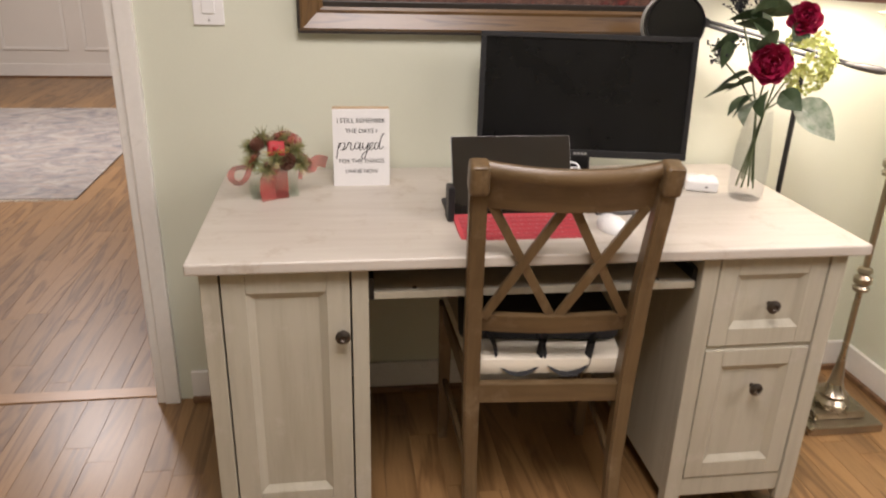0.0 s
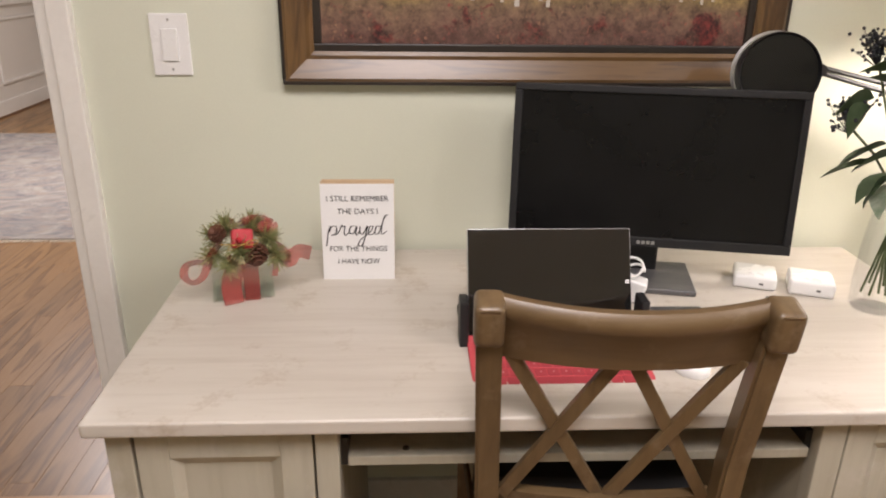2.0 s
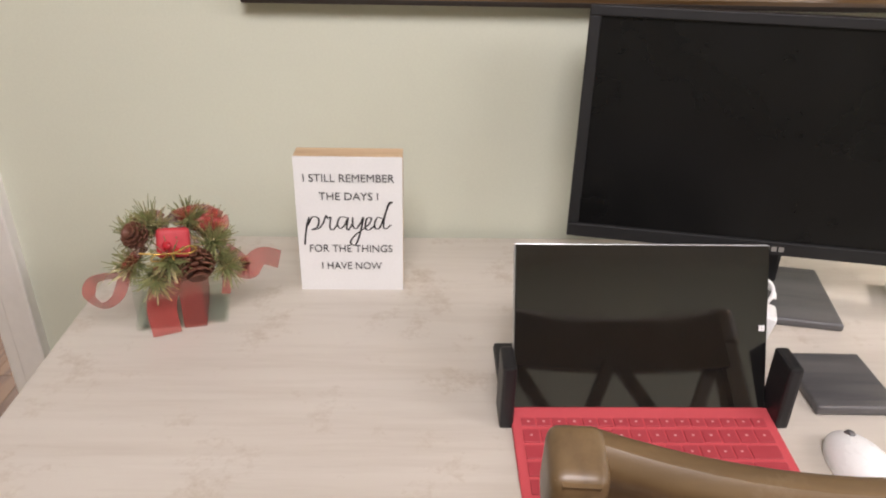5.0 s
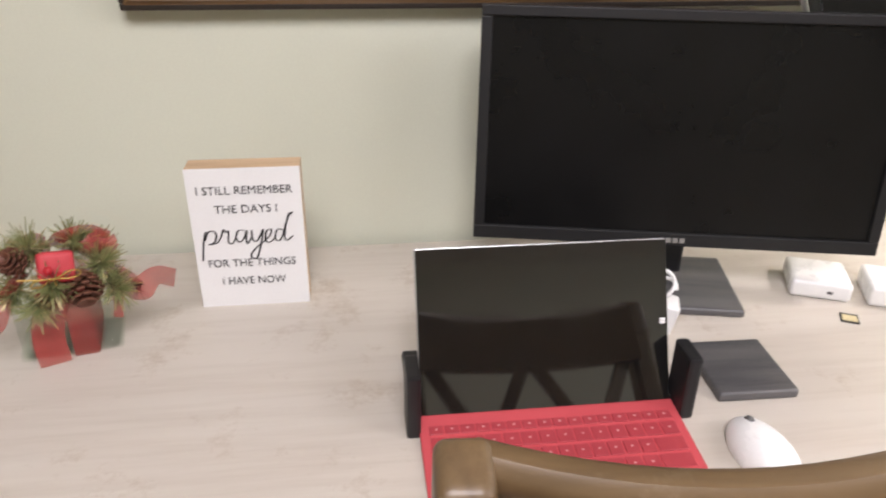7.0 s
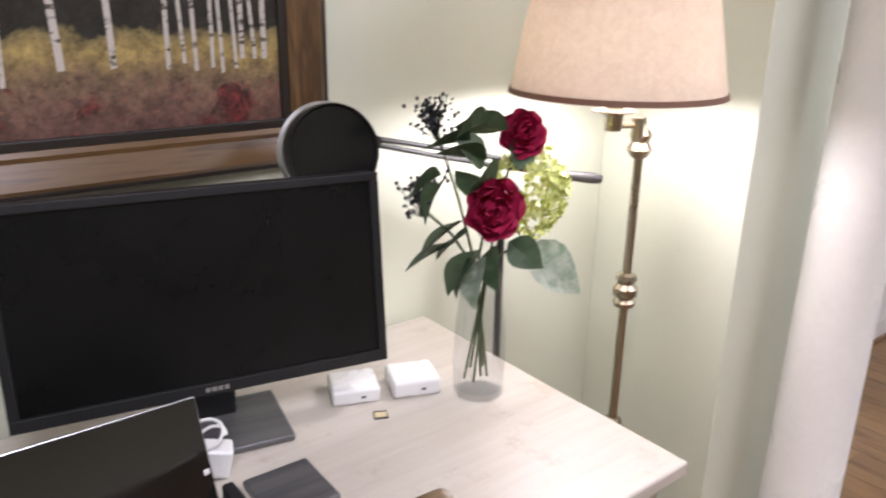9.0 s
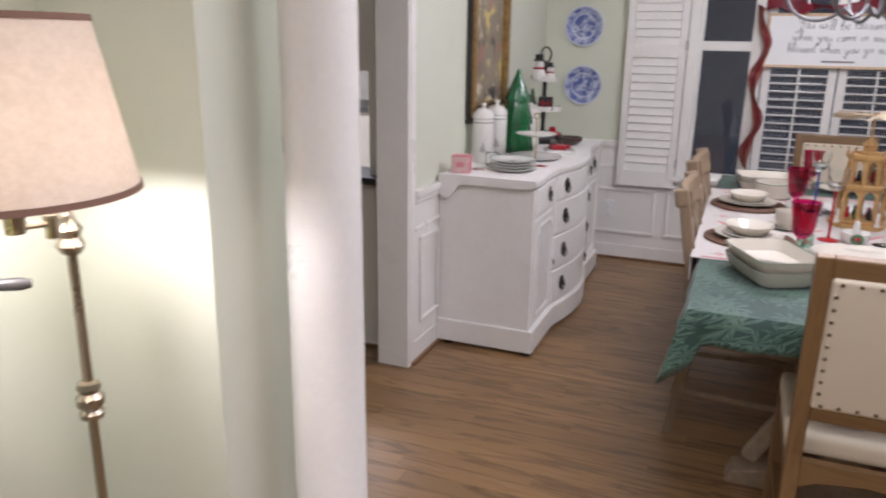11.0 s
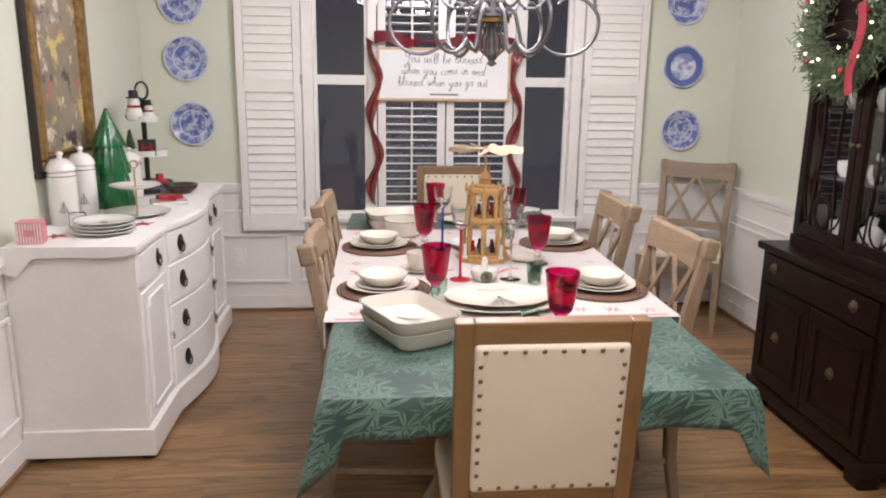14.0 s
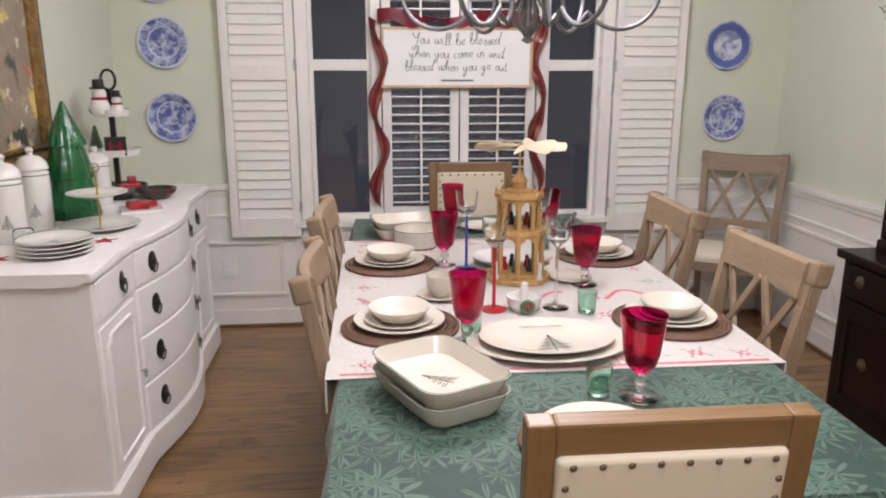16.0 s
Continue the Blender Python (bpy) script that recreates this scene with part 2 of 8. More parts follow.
def beam(p, q, w, d, bm=None, bevel=0.0, up=(0, 0, 1), mat=0):
    """A bar of section w (across) by d (along up) from p to q."""
    p, q = Vector(p), Vector(q)
    z = (q - p).normalized()
    x = Vector(up).cross(z)
    x = x.normalized() if x.length > 1e-4 else Vector((1, 0, 0))
    y = z.cross(x)
    m = Matrix((x, y, z)).transposed().to_4x4()
    m.translation = p
    return box(-w / 2, w / 2, -d / 2, d / 2, 0, (q - p).length, bevel, bm, 2, m, mat)


def panel_frame(x0, x1, z0, z1, w, d, bm=None):
    """A raised moulding round a rectangle of the xz plane, on the face y = 0, towards -y."""
    bm = bm or bmesh.new()
    for a, b_, c, e in ((x0, x1, z0, z0 + w), (x0, x1, z1 - w, z1), (x0, x0 + w, z0 + w, z1 - w), (x1 - w, x1, z0 + w, z1 - w)):
        box(a, b_, -d, 0, c, e, min(w, d) * 0.35, bm)
    return bm


def writing(name, text, size, mat, parent, at, label="", thick=0.0004, width=None, shear=0.0, thin=0.0):
    """Letters in the built-in font, centred, as a mesh."""
    cu = bpy.data.curves.new(name, "FONT")
    cu.body, cu.size, cu.extrude, cu.align_x, cu.align_y, cu.shear = text, size, thick, "CENTER", "CENTER", shear
    cu.resolution_u, cu.offset = 3, thin
    tmp = bpy.data.objects.new("tmp", cu)
    me = bpy.data.meshes.new_from_object(tmp)
    bpy.data.objects.remove(tmp)
    if width:
        xs = [v.co.x for v in me.vertices]
        k = width / (max(xs) - min(xs))
        for v in me.vertices:
            v.co.x *= k
    me.name = name
    me.materials.append(mat)
    ob = new(name, me)
    ob.parent = parent
    ob.matrix_basis = at
    return tagged(ob, label=label)


def facing(x, y, z, rz):
    """An upright sheet's pose: local x runs along it, local y is its up, local z its front; rz 0 faces -y."""
    return pose(x, y, z, 90, 0, rz)

# ---- structure ----
YW = 3.0      # wall behind the desk
XR = 2.56     # short wing wall beside the floor lamp
XF = 6.66     # far dining wall
YD = 2.97     # dining wall behind the dresser
YH = -0.80    # dining wall behind the hutch


def wall(name, mat, *boxes):
    for b in boxes:
        tagged(part(name, box(*b), mat, None), kind="structure")


wall("wall_north", WALL_GREEN, (0.26, XR + 0.45, YW, YW + 0.14, 0, CEIL), (-1.6, -1.25, YW, YW + 0.14, 0, CEIL), (-1.25, 0.26, YW, YW + 0.14, 2.12, CEIL))
wall("wall_wing", WALL_GREEN, (XR, XR + 0.45, 2.59, YW - 0.001, 0, CEIL))
wall("wall_west", WALL_GREEN, (-1.74, -1.6, -1.8, YW + 0.14, 0, CEIL))
wall("wall_south", WALL_GREEN, (-1.74, 4.14, -1.94, -1.8, 0, CEIL))
wall("wall_dining_west", WALL_GREEN, (4.0, 4.14, -1.8, YH - 0.14, 0, CEIL))
wall("wall_dining_south", WALL_GREEN, (4.0, XF + 0.16, YH - 0.14, YH, 0, CEIL))
wall("wall_dining_north", WALL_GREEN, (4.345, XF + 0.16, YD, YD + 0.13, 0, CEIL))
WIN = (0.285, 1.955, 0.62, 2.30)   # window opening: y0 y1 z0 z1
wall("wall_dining_east", WALL_GREEN, (XF, XF + 0.16, YH, WIN[0], 0, CEIL), (XF, XF + 0.16, WIN[1], YD, 0, CEIL),
     (XF, XF + 0.16, WIN[0], WIN[1], 0, WIN[2]), (XF, XF + 0.16, WIN[0], WIN[1], WIN[3], CEIL))
wall("wall_back_room_far", WALL_WHITE, (-2.9, 0.5, 9.26, 9.4, 0, CEIL))
wall("wall_back_room_left", WALL_WHITE, (-2.9, -2.76, YW + 0.14, 9.26, 0, CEIL), (-2.9, -1.74, YW, YW + 0.14, 0, CEIL))
wall("wall_back_room_right", WALL_WHITE, (0.36, 0.5, YW + 0.14, 9.26, 0, CEIL))
wall("wall_hall_west", WALL_GREEN, (2.68, 3.01, YW + 0.14, 5.4, 0, CEIL))
# kitchen side of the hall: a low wall with a serving opening, and the kitchen's own walls
wall("wall_pass_through", WALL_WHITE, (4.50, 4.62, YD + 0.13, 5.4, 0, 0.85), (4.50, 4.62, YD + 0.13, 3.24, 0.85, 1.37),
     (4.50, 4.62, 4.5, 5.4, 0.85, 1.37), (4.50, 4.62, YD + 0.13, 5.4, 1.37, CEIL))
wall("wall_hall_north", WALL_WHITE, (2.68, 8.2, 5.4, 5.54, 0, CEIL))
wall("wall_kitchen_far", WALL_WHITE, (8.06, 8.2, YD + 0.13, 5.4, 0, CEIL))
tagged(part("ceiling", box(-2.9, 8.2, -1.94, 9.4, CEIL, CEIL + 0.1), CEIL_WHITE, None), kind="structure")
tagged(part("subfloor", box(-2.9, 8.2, -1.94, 9.4, -0.12, -0.0012), GAP_DARK, None), kind="structure")

# skirting: white board with a stained shoe
def skirting(x0, y0, x1, y1, side, h=0.105, t=0.016):
    """Along a wall's face from one end to the other; side is the unit step into the room."""
    sx, sy = side
    bm = bmesh.new()
    a, b = sorted((x0, x1)), sorted((y0, y1))
    def slab(tt, z0, z1, bev):
        xs = (a[0], a[1]) if sy else sorted((a[0], a[0] + sx * tt))
        ys = (b[0], b[1]) if sx else sorted((b[0], b[0] + sy * tt))
        return (*xs, *ys, z0, z1, bev)
    box(*slab(t, 0.0, h, 0.003), bm)
    ob = tagged(part("baseboard", bm, TRIM_WHITE, None), kind="structure")
    bm = bmesh.new()
    q = slab(t + 0.014, 0.0, 0.018, 0.004)
    box(*q, bm)
    tagged(part("trim", bm, DARKSHOE, None), kind="structure")
    return ob


skirting(0.30, YW, XR, YW, (0, -1))
skirting(XR, 2.60, XR, YW - 0.03, (-1, 0))
skirting(4.36, YD, XF, YD, (0, -1))
skirting(XF, YH + 0.03, XF, YD - 0.03, (-1, 0))
skirting(4.15, YH, XF, YH, (0, 1))
skirting(-2.76, 9.26, 0.36, 9.26, (0, -1), 0.14)
skirting(-2.76, 3.2, -2.76, 9.23, (1, 0), 0.14)
skirting(4.50, 3.12, 4.50, 5.4, (-1, 0), 0.02)

# casing of the opening beside the desk
bm = bmesh.new()
box(0.19, 0.26, YW - 0.02, YW + 0.16, 0, 2.12, 0.004, bm)
box(0.215, 0.262, YW - 0.028, YW - 0.018, 0, 2.12, 0.004, bm)
box(-1.25, 0.19, YW - 0.02, YW + 0.16, 2.05, 2.12, 0.004, bm)
box(-1.32, -1.25, YW - 0.02, YW + 0.16, 0, 2.12, 0.004, bm)
tagged(part("door_casing", bm, TRIM_WHITE, None), kind="structure")
for b in ((4.325, 4.345, YD - 0.015, YD + 0.145), (4.3455, 4.40, YD - 0.018, YD - 0.0005), (4.3455, 4.40, YD + 0.1305, YD + 0.148)):
    tagged(part("opening_casing", box(*b, 0, 2.25, 0.004), TRIM_WHITE, None), kind="structure")
bm = box(4.42, 4.70, YD + 0.131, 4.6, 0.85, 0.885, 0.004)
tagged(part("serving_sill", bm, BLACK, None), kind="structure")

# chair rail and panel mouldings of the dining room
WAINSCOT = 0.84
bm = bmesh.new()
for x0, x1, y0, y1 in ((4.40, XF - 0.001, YD - 0.012, YD - 0.001), (4.16, XF - 0.001, YH + 0.001, YH + 0.012), (XF - 0.012, XF - 0.001, YH + 0.013, WIN[0] - 0.06), (XF - 0.012, XF - 0.001, WIN[1] + 0.06, YD - 0.013), (XF - 0.012, XF - 0.001, WIN[0] - 0.06, WIN[1] + 0.06)):
    tagged(part("wainscot", box(x0, x1, y0, y1, 0.10, 0.80 if (y1 - y0 < 1.5 or x1 - x0 > 1) else 0.55), TRIM_WHITE, None), kind="structure")
bm = bmesh.new()
for zz, hh, tt in ((0.815, 0.035, 0.034), (0.785, 0.03, 0.022), (0.655, 0.02, 0.02)):
    box(4.40, XF - 0.03, YD - tt, YD - 0.001, zz, zz + hh, 0.005, bm)
    box(4.16, XF - 0.03, YH + 0.001, YH + tt, zz, zz + hh, 0.005, bm)
    box(XF - tt, XF - 0.001, WIN[1] + 0.1, YD, zz, zz + hh, 0.005, bm)
    box(XF - tt, XF - 0.001, YH, WIN[0] - 0.1, zz, zz + hh, 0.005, bm)
tagged(part("chair_rail", bm, TRIM_WHITE, None), kind="structure")
bm = bmesh.new()
for a, b in ((4.45, 4.68), (4.9, 5.7), (5.78, 6.56)):
    joined(panel_frame(a, b, 0.19, 0.62, 0.022, 0.014), bm, Matrix.Translation((0, YD - 0.0125, 0)))
for a, b in ((-2.90, -2.12), (-2.05, -1.2), (-1.1, -0.2), (-0.1, 0.7)):
    joined(panel_frame(a, b, 0.19, 0.52, 0.022, 0.014), bm, Matrix.Translation((XF - 0.0125, 0, 0)) @ pose(0, 0, 0, 0, 0, -90))
for a, b in ((-6.58, -5.7), (-5.6, -4.8)):
    joined(panel_frame(a, b, 0.19, 0.62, 0.022, 0.014), bm, Matrix.Translation((0, YH + 0.0125, 0)) @ pose(0, 0, 0, 0, 0, 180))
tagged(part("panel_moulding", bm, TRIM_WHITE, None), kind="structure")
# the same mouldings in the room behind
bm = bmesh.new()
for k in range(4):
    joined(panel_frame(-2.62 + k * 0.8, -1.98 + k * 0.8, 0.28, 0.86, 0.03, 0.018), bm, Matrix.Translation((0, 9.259, 0)))
for k in range(6):
    joined(panel_frame(3.4 + k * 1.0, 4.26 + k * 1.0, 0.28, 0.86, 0.03, 0.018), bm, Matrix.Translation((-2.759, 0, 0)) @ pose(0, 0, 0, 0, 0, 90))
box(-2.76, 0.36, 9.225, 9.259, 0.96, 1.02, 0.006, bm)
box(-2.759, -2.725, 3.2, 9.22, 0.96, 1.02, 0.006, bm)
tagged(part("back_room_moulding", bm, TRIM_WHITE, None), kind="structure")

# round white column at the end of the wing wall
bm = lathe([(0.0, 0.0), (0.125, 0.0), (0.125, 0.05), (0.118, 0.07), (0.12, 0.09), (0.105, 0.11), (0.090, 0.13), (0.087, 0.9), (0.080, 2.3), (0.1, 2.33), (0.1, 2.36), (0.11, 2.4), (0.115, CEIL), (0, CEIL)], 40)
single("column", bm, TRIM_WHITE, "round white painted wooden column beside the study wall", "column", Matrix.Translation((2.79, 2.458, 0)), True)

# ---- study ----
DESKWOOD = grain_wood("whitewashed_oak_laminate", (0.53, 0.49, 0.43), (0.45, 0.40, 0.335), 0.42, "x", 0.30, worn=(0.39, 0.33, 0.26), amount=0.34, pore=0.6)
# Desktop wash again, with the shade of the upright faces put into its colour.
DESKWOOD_UP_DIM = grain_wood("whitewashed_oak_upright_dim", (0.445, 0.42, 0.335), (0.36, 0.33, 0.25), 0.45, "z", 0.28, worn=(0.49, 0.46, 0.395), amount=0.5, pore=0.7)
GREYBOARD = surface("grey_laminate", (0.16, 0.155, 0.145), None, 0.5)
KNOB = surface("aged_bronze", (0.06, 0.05, 0.042), (0.12, 0.10, 0.08), 0.38, 0.8)
CHAIRWOOD = grain_wood("weathered_brown_wood", (0.140, 0.090, 0.042), (0.080, 0.050, 0.023), 0.42, "z", 0.7, worn=(0.20, 0.142, 0.085), amount=0.6, coat=0.15)
CHAIRWOOD_FLAT = grain_wood("weathered_brown_wood_rail", (0.140, 0.090, 0.042), (0.080, 0.050, 0.023), 0.42, "x", 0.7, worn=(0.20, 0.142, 0.085), amount=0.6, coat=0.15)
CREAM = surface("cream_linen", (0.74, 0.68, 0.56), (0.70, 0.64, 0.52), 0.85, scale=5, fine=700, bump=0.35)
FELT = surface("black_cloth", (0.012, 0.012, 0.014), (0.02, 0.02, 0.022), 0.9, fine=500, bump=0.4)
RED_FELT = surface("red_alcantara", (0.50, 0.065, 0.075), (0.46, 0.055, 0.068), 0.75, fine=600, bump=0.2)
KEY_MARK = surface("pink_key_print", (0.62, 0.30, 0.30), None, 0.6, bump=0)
RED_KEY = surface("red_key_plastic", (0.37, 0.040, 0.052), (0.33, 0.034, 0.045), 0.5, fine=400, bump=0.05)
SCREEN = surface("dark_glossy_screen", (0.006, 0.006, 0.006), (0.008, 0.008, 0.008), 0.06, bump=0)
MATT_SCREEN = surface("matt_dark_screen", (0.005, 0.005, 0.005), (0.007, 0.007, 0.007), 0.30, bump=0.02, fine=900)
for scr in (SCREEN, MATT_SCREEN):
    scr.node_tree.nodes["Principled BSDF"].inputs["IOR"].default_value = 2.1 if scr is SCREEN else 1.33
ALU = surface("light_magnesium", (0.55, 0.55, 0.55), None, 0.35, 0.9)
BRASS = surface("antique_brass", (0.42, 0.37, 0.29), (0.36, 0.31, 0.235), 0.30, 1.0, scale=6, bump=0.04)
PALEWOOD = grain_wood("raw_pine", (0.62, 0.45, 0.28), (0.5, 0.34, 0.2), 0.6, "x", 1.0)
SIGNWHITE = surface("white_print_panel", (0.80, 0.80, 0.79), (0.77, 0.77, 0.76), 0.55, fine=300, bump=0.05)
DARKGREY = surface("dark_grey_brushed", (0.09, 0.09, 0.095), (0.16, 0.155, 0.155), 0.38, 0.4, scale=7, stretch=(0.6, 8, 8), fine=200)


def knob(parent, x, y, z):
    bm = lathe([(0, 0), (0.006, 0), (0.006, 0.012), (0.012, 0.014), (0.0165, 0.02), (0.0165, 0.024), (0.012, 0.027), (0.007, 0.029), (0.004, 0.026), (0, 0.026)], 20)
    return part("knob", bm, KNOB, parent, "dark aged bronze knob", True, pose(x, y, z, 90, 0, 0))


def framed_front(x0, x1, z0, z1, y, w, parent, name, mat):
    """A cabinet front with a recessed centre panel, its face at y towards -y."""
    a0, a1, c0, c1, d = x0 + w, x1 - w, z0 + w, z1 - w, 0.016
    b = bmesh.new()
    o = [b.verts.new(p) for p in ((a0, y + 0.001, c0), (a1, y + 0.001, c0), (a1, y + 0.001, c1), (a0, y + 0.001, c1))]
    i = [b.verts.new(p) for p in ((a0 + d, y + 0.011, c0 + d), (a1 - d, y + 0.011, c0 + d), (a1 - d, y + 0.011, c1 - d), (a0 + d, y + 0.011, c1 - d))]
    for k in range(4):
        b.faces.new((o[k], o[(k + 1) % 4], i[(k + 1) % 4], i[k]))
    b.faces.new(i)
    front = part(name, b, mat, parent)
    for kind_, q in (("stile", (x0, x0 + w, z0, z1)), ("stile", (x1 - w, x1, z0, z1)), ("rail", (x0 + w, x1 - w, z0, z0 + w)), ("rail", (x0 + w, x1 - w, z1 - w, z1))):
        part(kind_, box(q[0], q[1], y, y + 0.02, q[2], q[3], 0.002), mat, front)
    return front


DX0, DX1, DY0, DY1, DT = 0.467, 1.982, 2.297, 2.985, 0.765
desk = thing("desk", "whitewashed wooden computer desk with cupboard and two drawers", "desk")
bm = box(DX0, DX1, DY0, DY1, DT - 0.026, DT, 0.006, None, 3)
part("desktop", bm, DESKWOOD, desk, "pale worn whitewashed top")
FY = 2.325
for name_, q in (("front_post", (0.490, 0.528, FY - 0.004, FY + 0.03, 0.03, DT - 0.026)), ("front_post", (0.802, 0.838, FY - 0.004, FY + 0.03, 0.03, DT - 0.026)),
                 ("side_panel", (0.492, 0.506, FY + 0.03, DY1 - 0.02, 0.06, DT - 0.026)), ("side_panel", (0.822, 0.836, FY + 0.03, DY1 - 0.02, 0.06, DT - 0.026)),
                 ("bottom_panel", (0.506, 0.822, FY + 0.03, DY1 - 0.035, 0.06, 0.085)), ("back_panel", (0.506, 0.822, DY1 - 0.035, DY1 - 0.02, 0.06, DT - 0.026)),
                 ("bottom_rail", (0.528, 0.802, FY, FY + 0.03, 0.05, 0.11))):
    part(name_, box(*q, 0.002), DESKWOOD_UP_DIM, desk)
door = framed_front(0.532, 0.798, 0.115, DT - 0.032, FY - 0.002, 0.05, desk, "cupboard_door", DESKWOOD_UP_DIM)
knob(door, 0.781, FY - 0.002, 0.584)
for name_, q in (("front_post", (1.592, 1.632, FY - 0.004, FY + 0.03, 0.03, DT - 0.026)), ("front_post", (1.905, 1.945, FY - 0.004, FY + 0.03, 0.03, DT - 0.026)),
                 ("side_panel", (1.594, 1.608, FY + 0.03, DY1 - 0.02, 0.06, DT - 0.026)), ("side_panel", (1.930, 1.944, FY + 0.03, DY1 - 0.02, 0.06, DT - 0.026)),
                 ("back_panel", (1.608, 1.930, DY1 - 0.035, DY1 - 0.02, 0.06, DT - 0.026)), ("bottom_rail", (1.632, 1.905, FY + 0.002, FY + 0.03, 0.06, 0.115)),
                 ("drawer_divider", (1.632, 1.905, FY + 0.004, FY + 0.03, 0.492, 0.502))):
    part(name_, box(*q, 0.002), DESKWOOD_UP_DIM, desk)
for z0, z1, kz in ((0.505, DT - 0.032, 0.615), (0.12, 0.492, 0.392)):
    d = framed_front(1.636, 1.901, z0, z1, FY - 0.002, 0.045, desk, "drawer_front", DESKWOOD_UP_DIM)
    knob(d, 1.770, FY - 0.002, kz)
for x in (0.498, 0.812, 1.602, 1.915):
    part("foot", box(x, x + 0.026, FY, FY + 0.03, 0.0, 0.045, 0.003), DESKWOOD_UP_DIM, desk)
    part("foot", box(x, x + 0.026, DY1 - 0.06, DY1 - 0.03, 0.0, 0.075, 0.003), DESKWOOD_UP_DIM, desk)
bm = box(0.85, 1.585, FY + 0.01, 2.66, 0.655, 0.672, 0.002)
tray = part("keyboard_tray", bm, DESKWOOD_UP_DIM, desk)
part("tray_rail", box(0.838, 0.85, FY + 0.02, 2.68, 0.65, 0.70), BLACKMETAL, desk)
part("tray_rail", box(1.582, 1.594, FY + 0.02, 2.68, 0.65, 0.70), BLACKMETAL, desk)
for x in (0.94, 1.50):
    part("screw_cap", lathe([(0, 0), (0.006, 0), (0.005, 0.002), (0, 0.002)], 12), KNOB, desk, "", True, Matrix.Translation((x, FY + 0.03, 0.672)))
part("back_rail", box(0.838, 1.594, DY1 - 0.03, DY1 - 0.015, 0.56, DT - 0.026), GREYBOARD, desk)


# cross-back chair, used six times
def cross_back_chair(wood, flat_wood, cushion, label, group=""):
    ch = thing("cross_back_chair", label, "chair", group)
    W = 0.205
    for s in (-1, 1):
        pts = [(s * 0.19, -0.245, 0.0), (s * 0.195, -0.205, 0.22), (s * 0.20, -0.195, 0.45), (s * 0.205, -0.215, 0.70), (s * 0.212, -0.262, 0.94), (s * 0.213, -0.285, 0.985)]
        bm = bmesh.new()
        rings = []
        for k, p in enumerate(pts):
            w = (0.017, 0.019, 0.021, 0.02, 0.02, 0.019)[k]
            d = (0.017, 0.02, 0.024, 0.022, 0.018, 0.018)[k]
            rings.append([bm.verts.new((p[0] + a * w, p[1] + b * d, p[2])) for a, b in ((-1, -1), (1, -1), (1, 1), (-1, 1))])
        for lo, hi in zip(rings, rings[1:]):
            for k in range(4):
                bm.faces.new((lo[k], lo[(k + 1) % 4], hi[(k + 1) % 4], hi[k]))
        bm.faces.new(rings[0][::-1])
        bm.faces.new(rings[-1])
        es = [e for e in bm.edges if abs(e.verts[0].co.z - e.verts[1].co.z) > 0.02]
        bmesh.ops.bevel(bm, geom=es, offset=0.005, segments=2, affect="EDGES")
        part("back_post", bm, wood, ch)
        bm = bmesh.new()
        a = [bm.verts.new((s * 0.232 + i * 0.021, 0.205 + j * 0.021, 0.45)) for i, j in ((-1, -1), (1, -1), (1, 1), (-1, 1))]
        b = [bm.verts.new((s * 0.232 + i * 0.014, 0.208 + j * 0.014, 0.0)) for i, j in ((-1, -1), (1, -1), (1, 1), (-1, 1))]
        for k in range(4):
            bm.faces.new((a[k], a[(k + 1) % 4], b[(k + 1) % 4], b[k]))
        bm.faces.new(b[::-1]), bm.faces.new(a)
        part("front_leg", bm, wood, ch)
        part("side_rail", beam((s * 0.2, -0.18, 0.425), (s * 0.232, 0.19, 0.425), 0.02, 0.05, None, 0.003), wood, ch)
        part("side_stretcher", beam((s * 0.195, -0.2, 0.2), (s * 0.23, 0.2, 0.2), 0.016, 0.022, None, 0.003), wood, ch)
    part("front_rail", box(-0.215, 0.215, 0.195, 0.217, 0.40, 0.45, 0.003), flat_wood, ch)
    part("back_rail", box(-0.182, 0.182, -0.208, -0.186, 0.395, 0.445, 0.003), flat_wood, ch)

    # curved top rail with a rolled upper edge
    def sweep(z0, z1, thick, bow, half, roll, dip=0.0):
        bm = bmesh.new()
        n, rings = 14, []
        for k in range(n + 1):
            u = -1 + 2 * k / n
            x = u * half
            y = -0.215 - bow * (1 - u * u)
            prof = [(0, z0), (thick, z0), (thick, z1 - 0.002), (-0.012, z1 + 0.006), (0.002, z1 + 0.006), (roll * 0.5, z1 - 0.002), (roll * 0.65, z1 - 0.013), (roll * 0.5, z1 - 0.026), (roll * 0.15, z1 - 0.038)] if roll else [(0, z0), (thick, z0), (thick, z1), (0, z1)]
            rings.append([bm.verts.new((x, y - (zz - 0.7) * 0.19 - dy + 0.006, zz - (dip * (1 - u * u) if zz > z0 else 0.4 * dip * (1 - u * u)))) for dy, zz in prof])
        m = len(rings[0])
        for lo, hi in zip(rings, rings[1:]):
            for k in range(m):
                bm.faces.new((lo[k], lo[(k + 1) % m], hi[(k + 1) % m], hi[k]))
        bm.faces.new(rings[0]), bm.faces.new(rings[-1][::-1])
        return bm
    part("top_rail", sweep(0.890, 0.985, -0.022, 0.026, 0.200, 0.022, 0.011), flat_wood, ch, "", True)
    part("lower_rail", sweep(0.575, 0.62, -0.02, 0.018, 0.19, 0), flat_wood, ch, "", True)
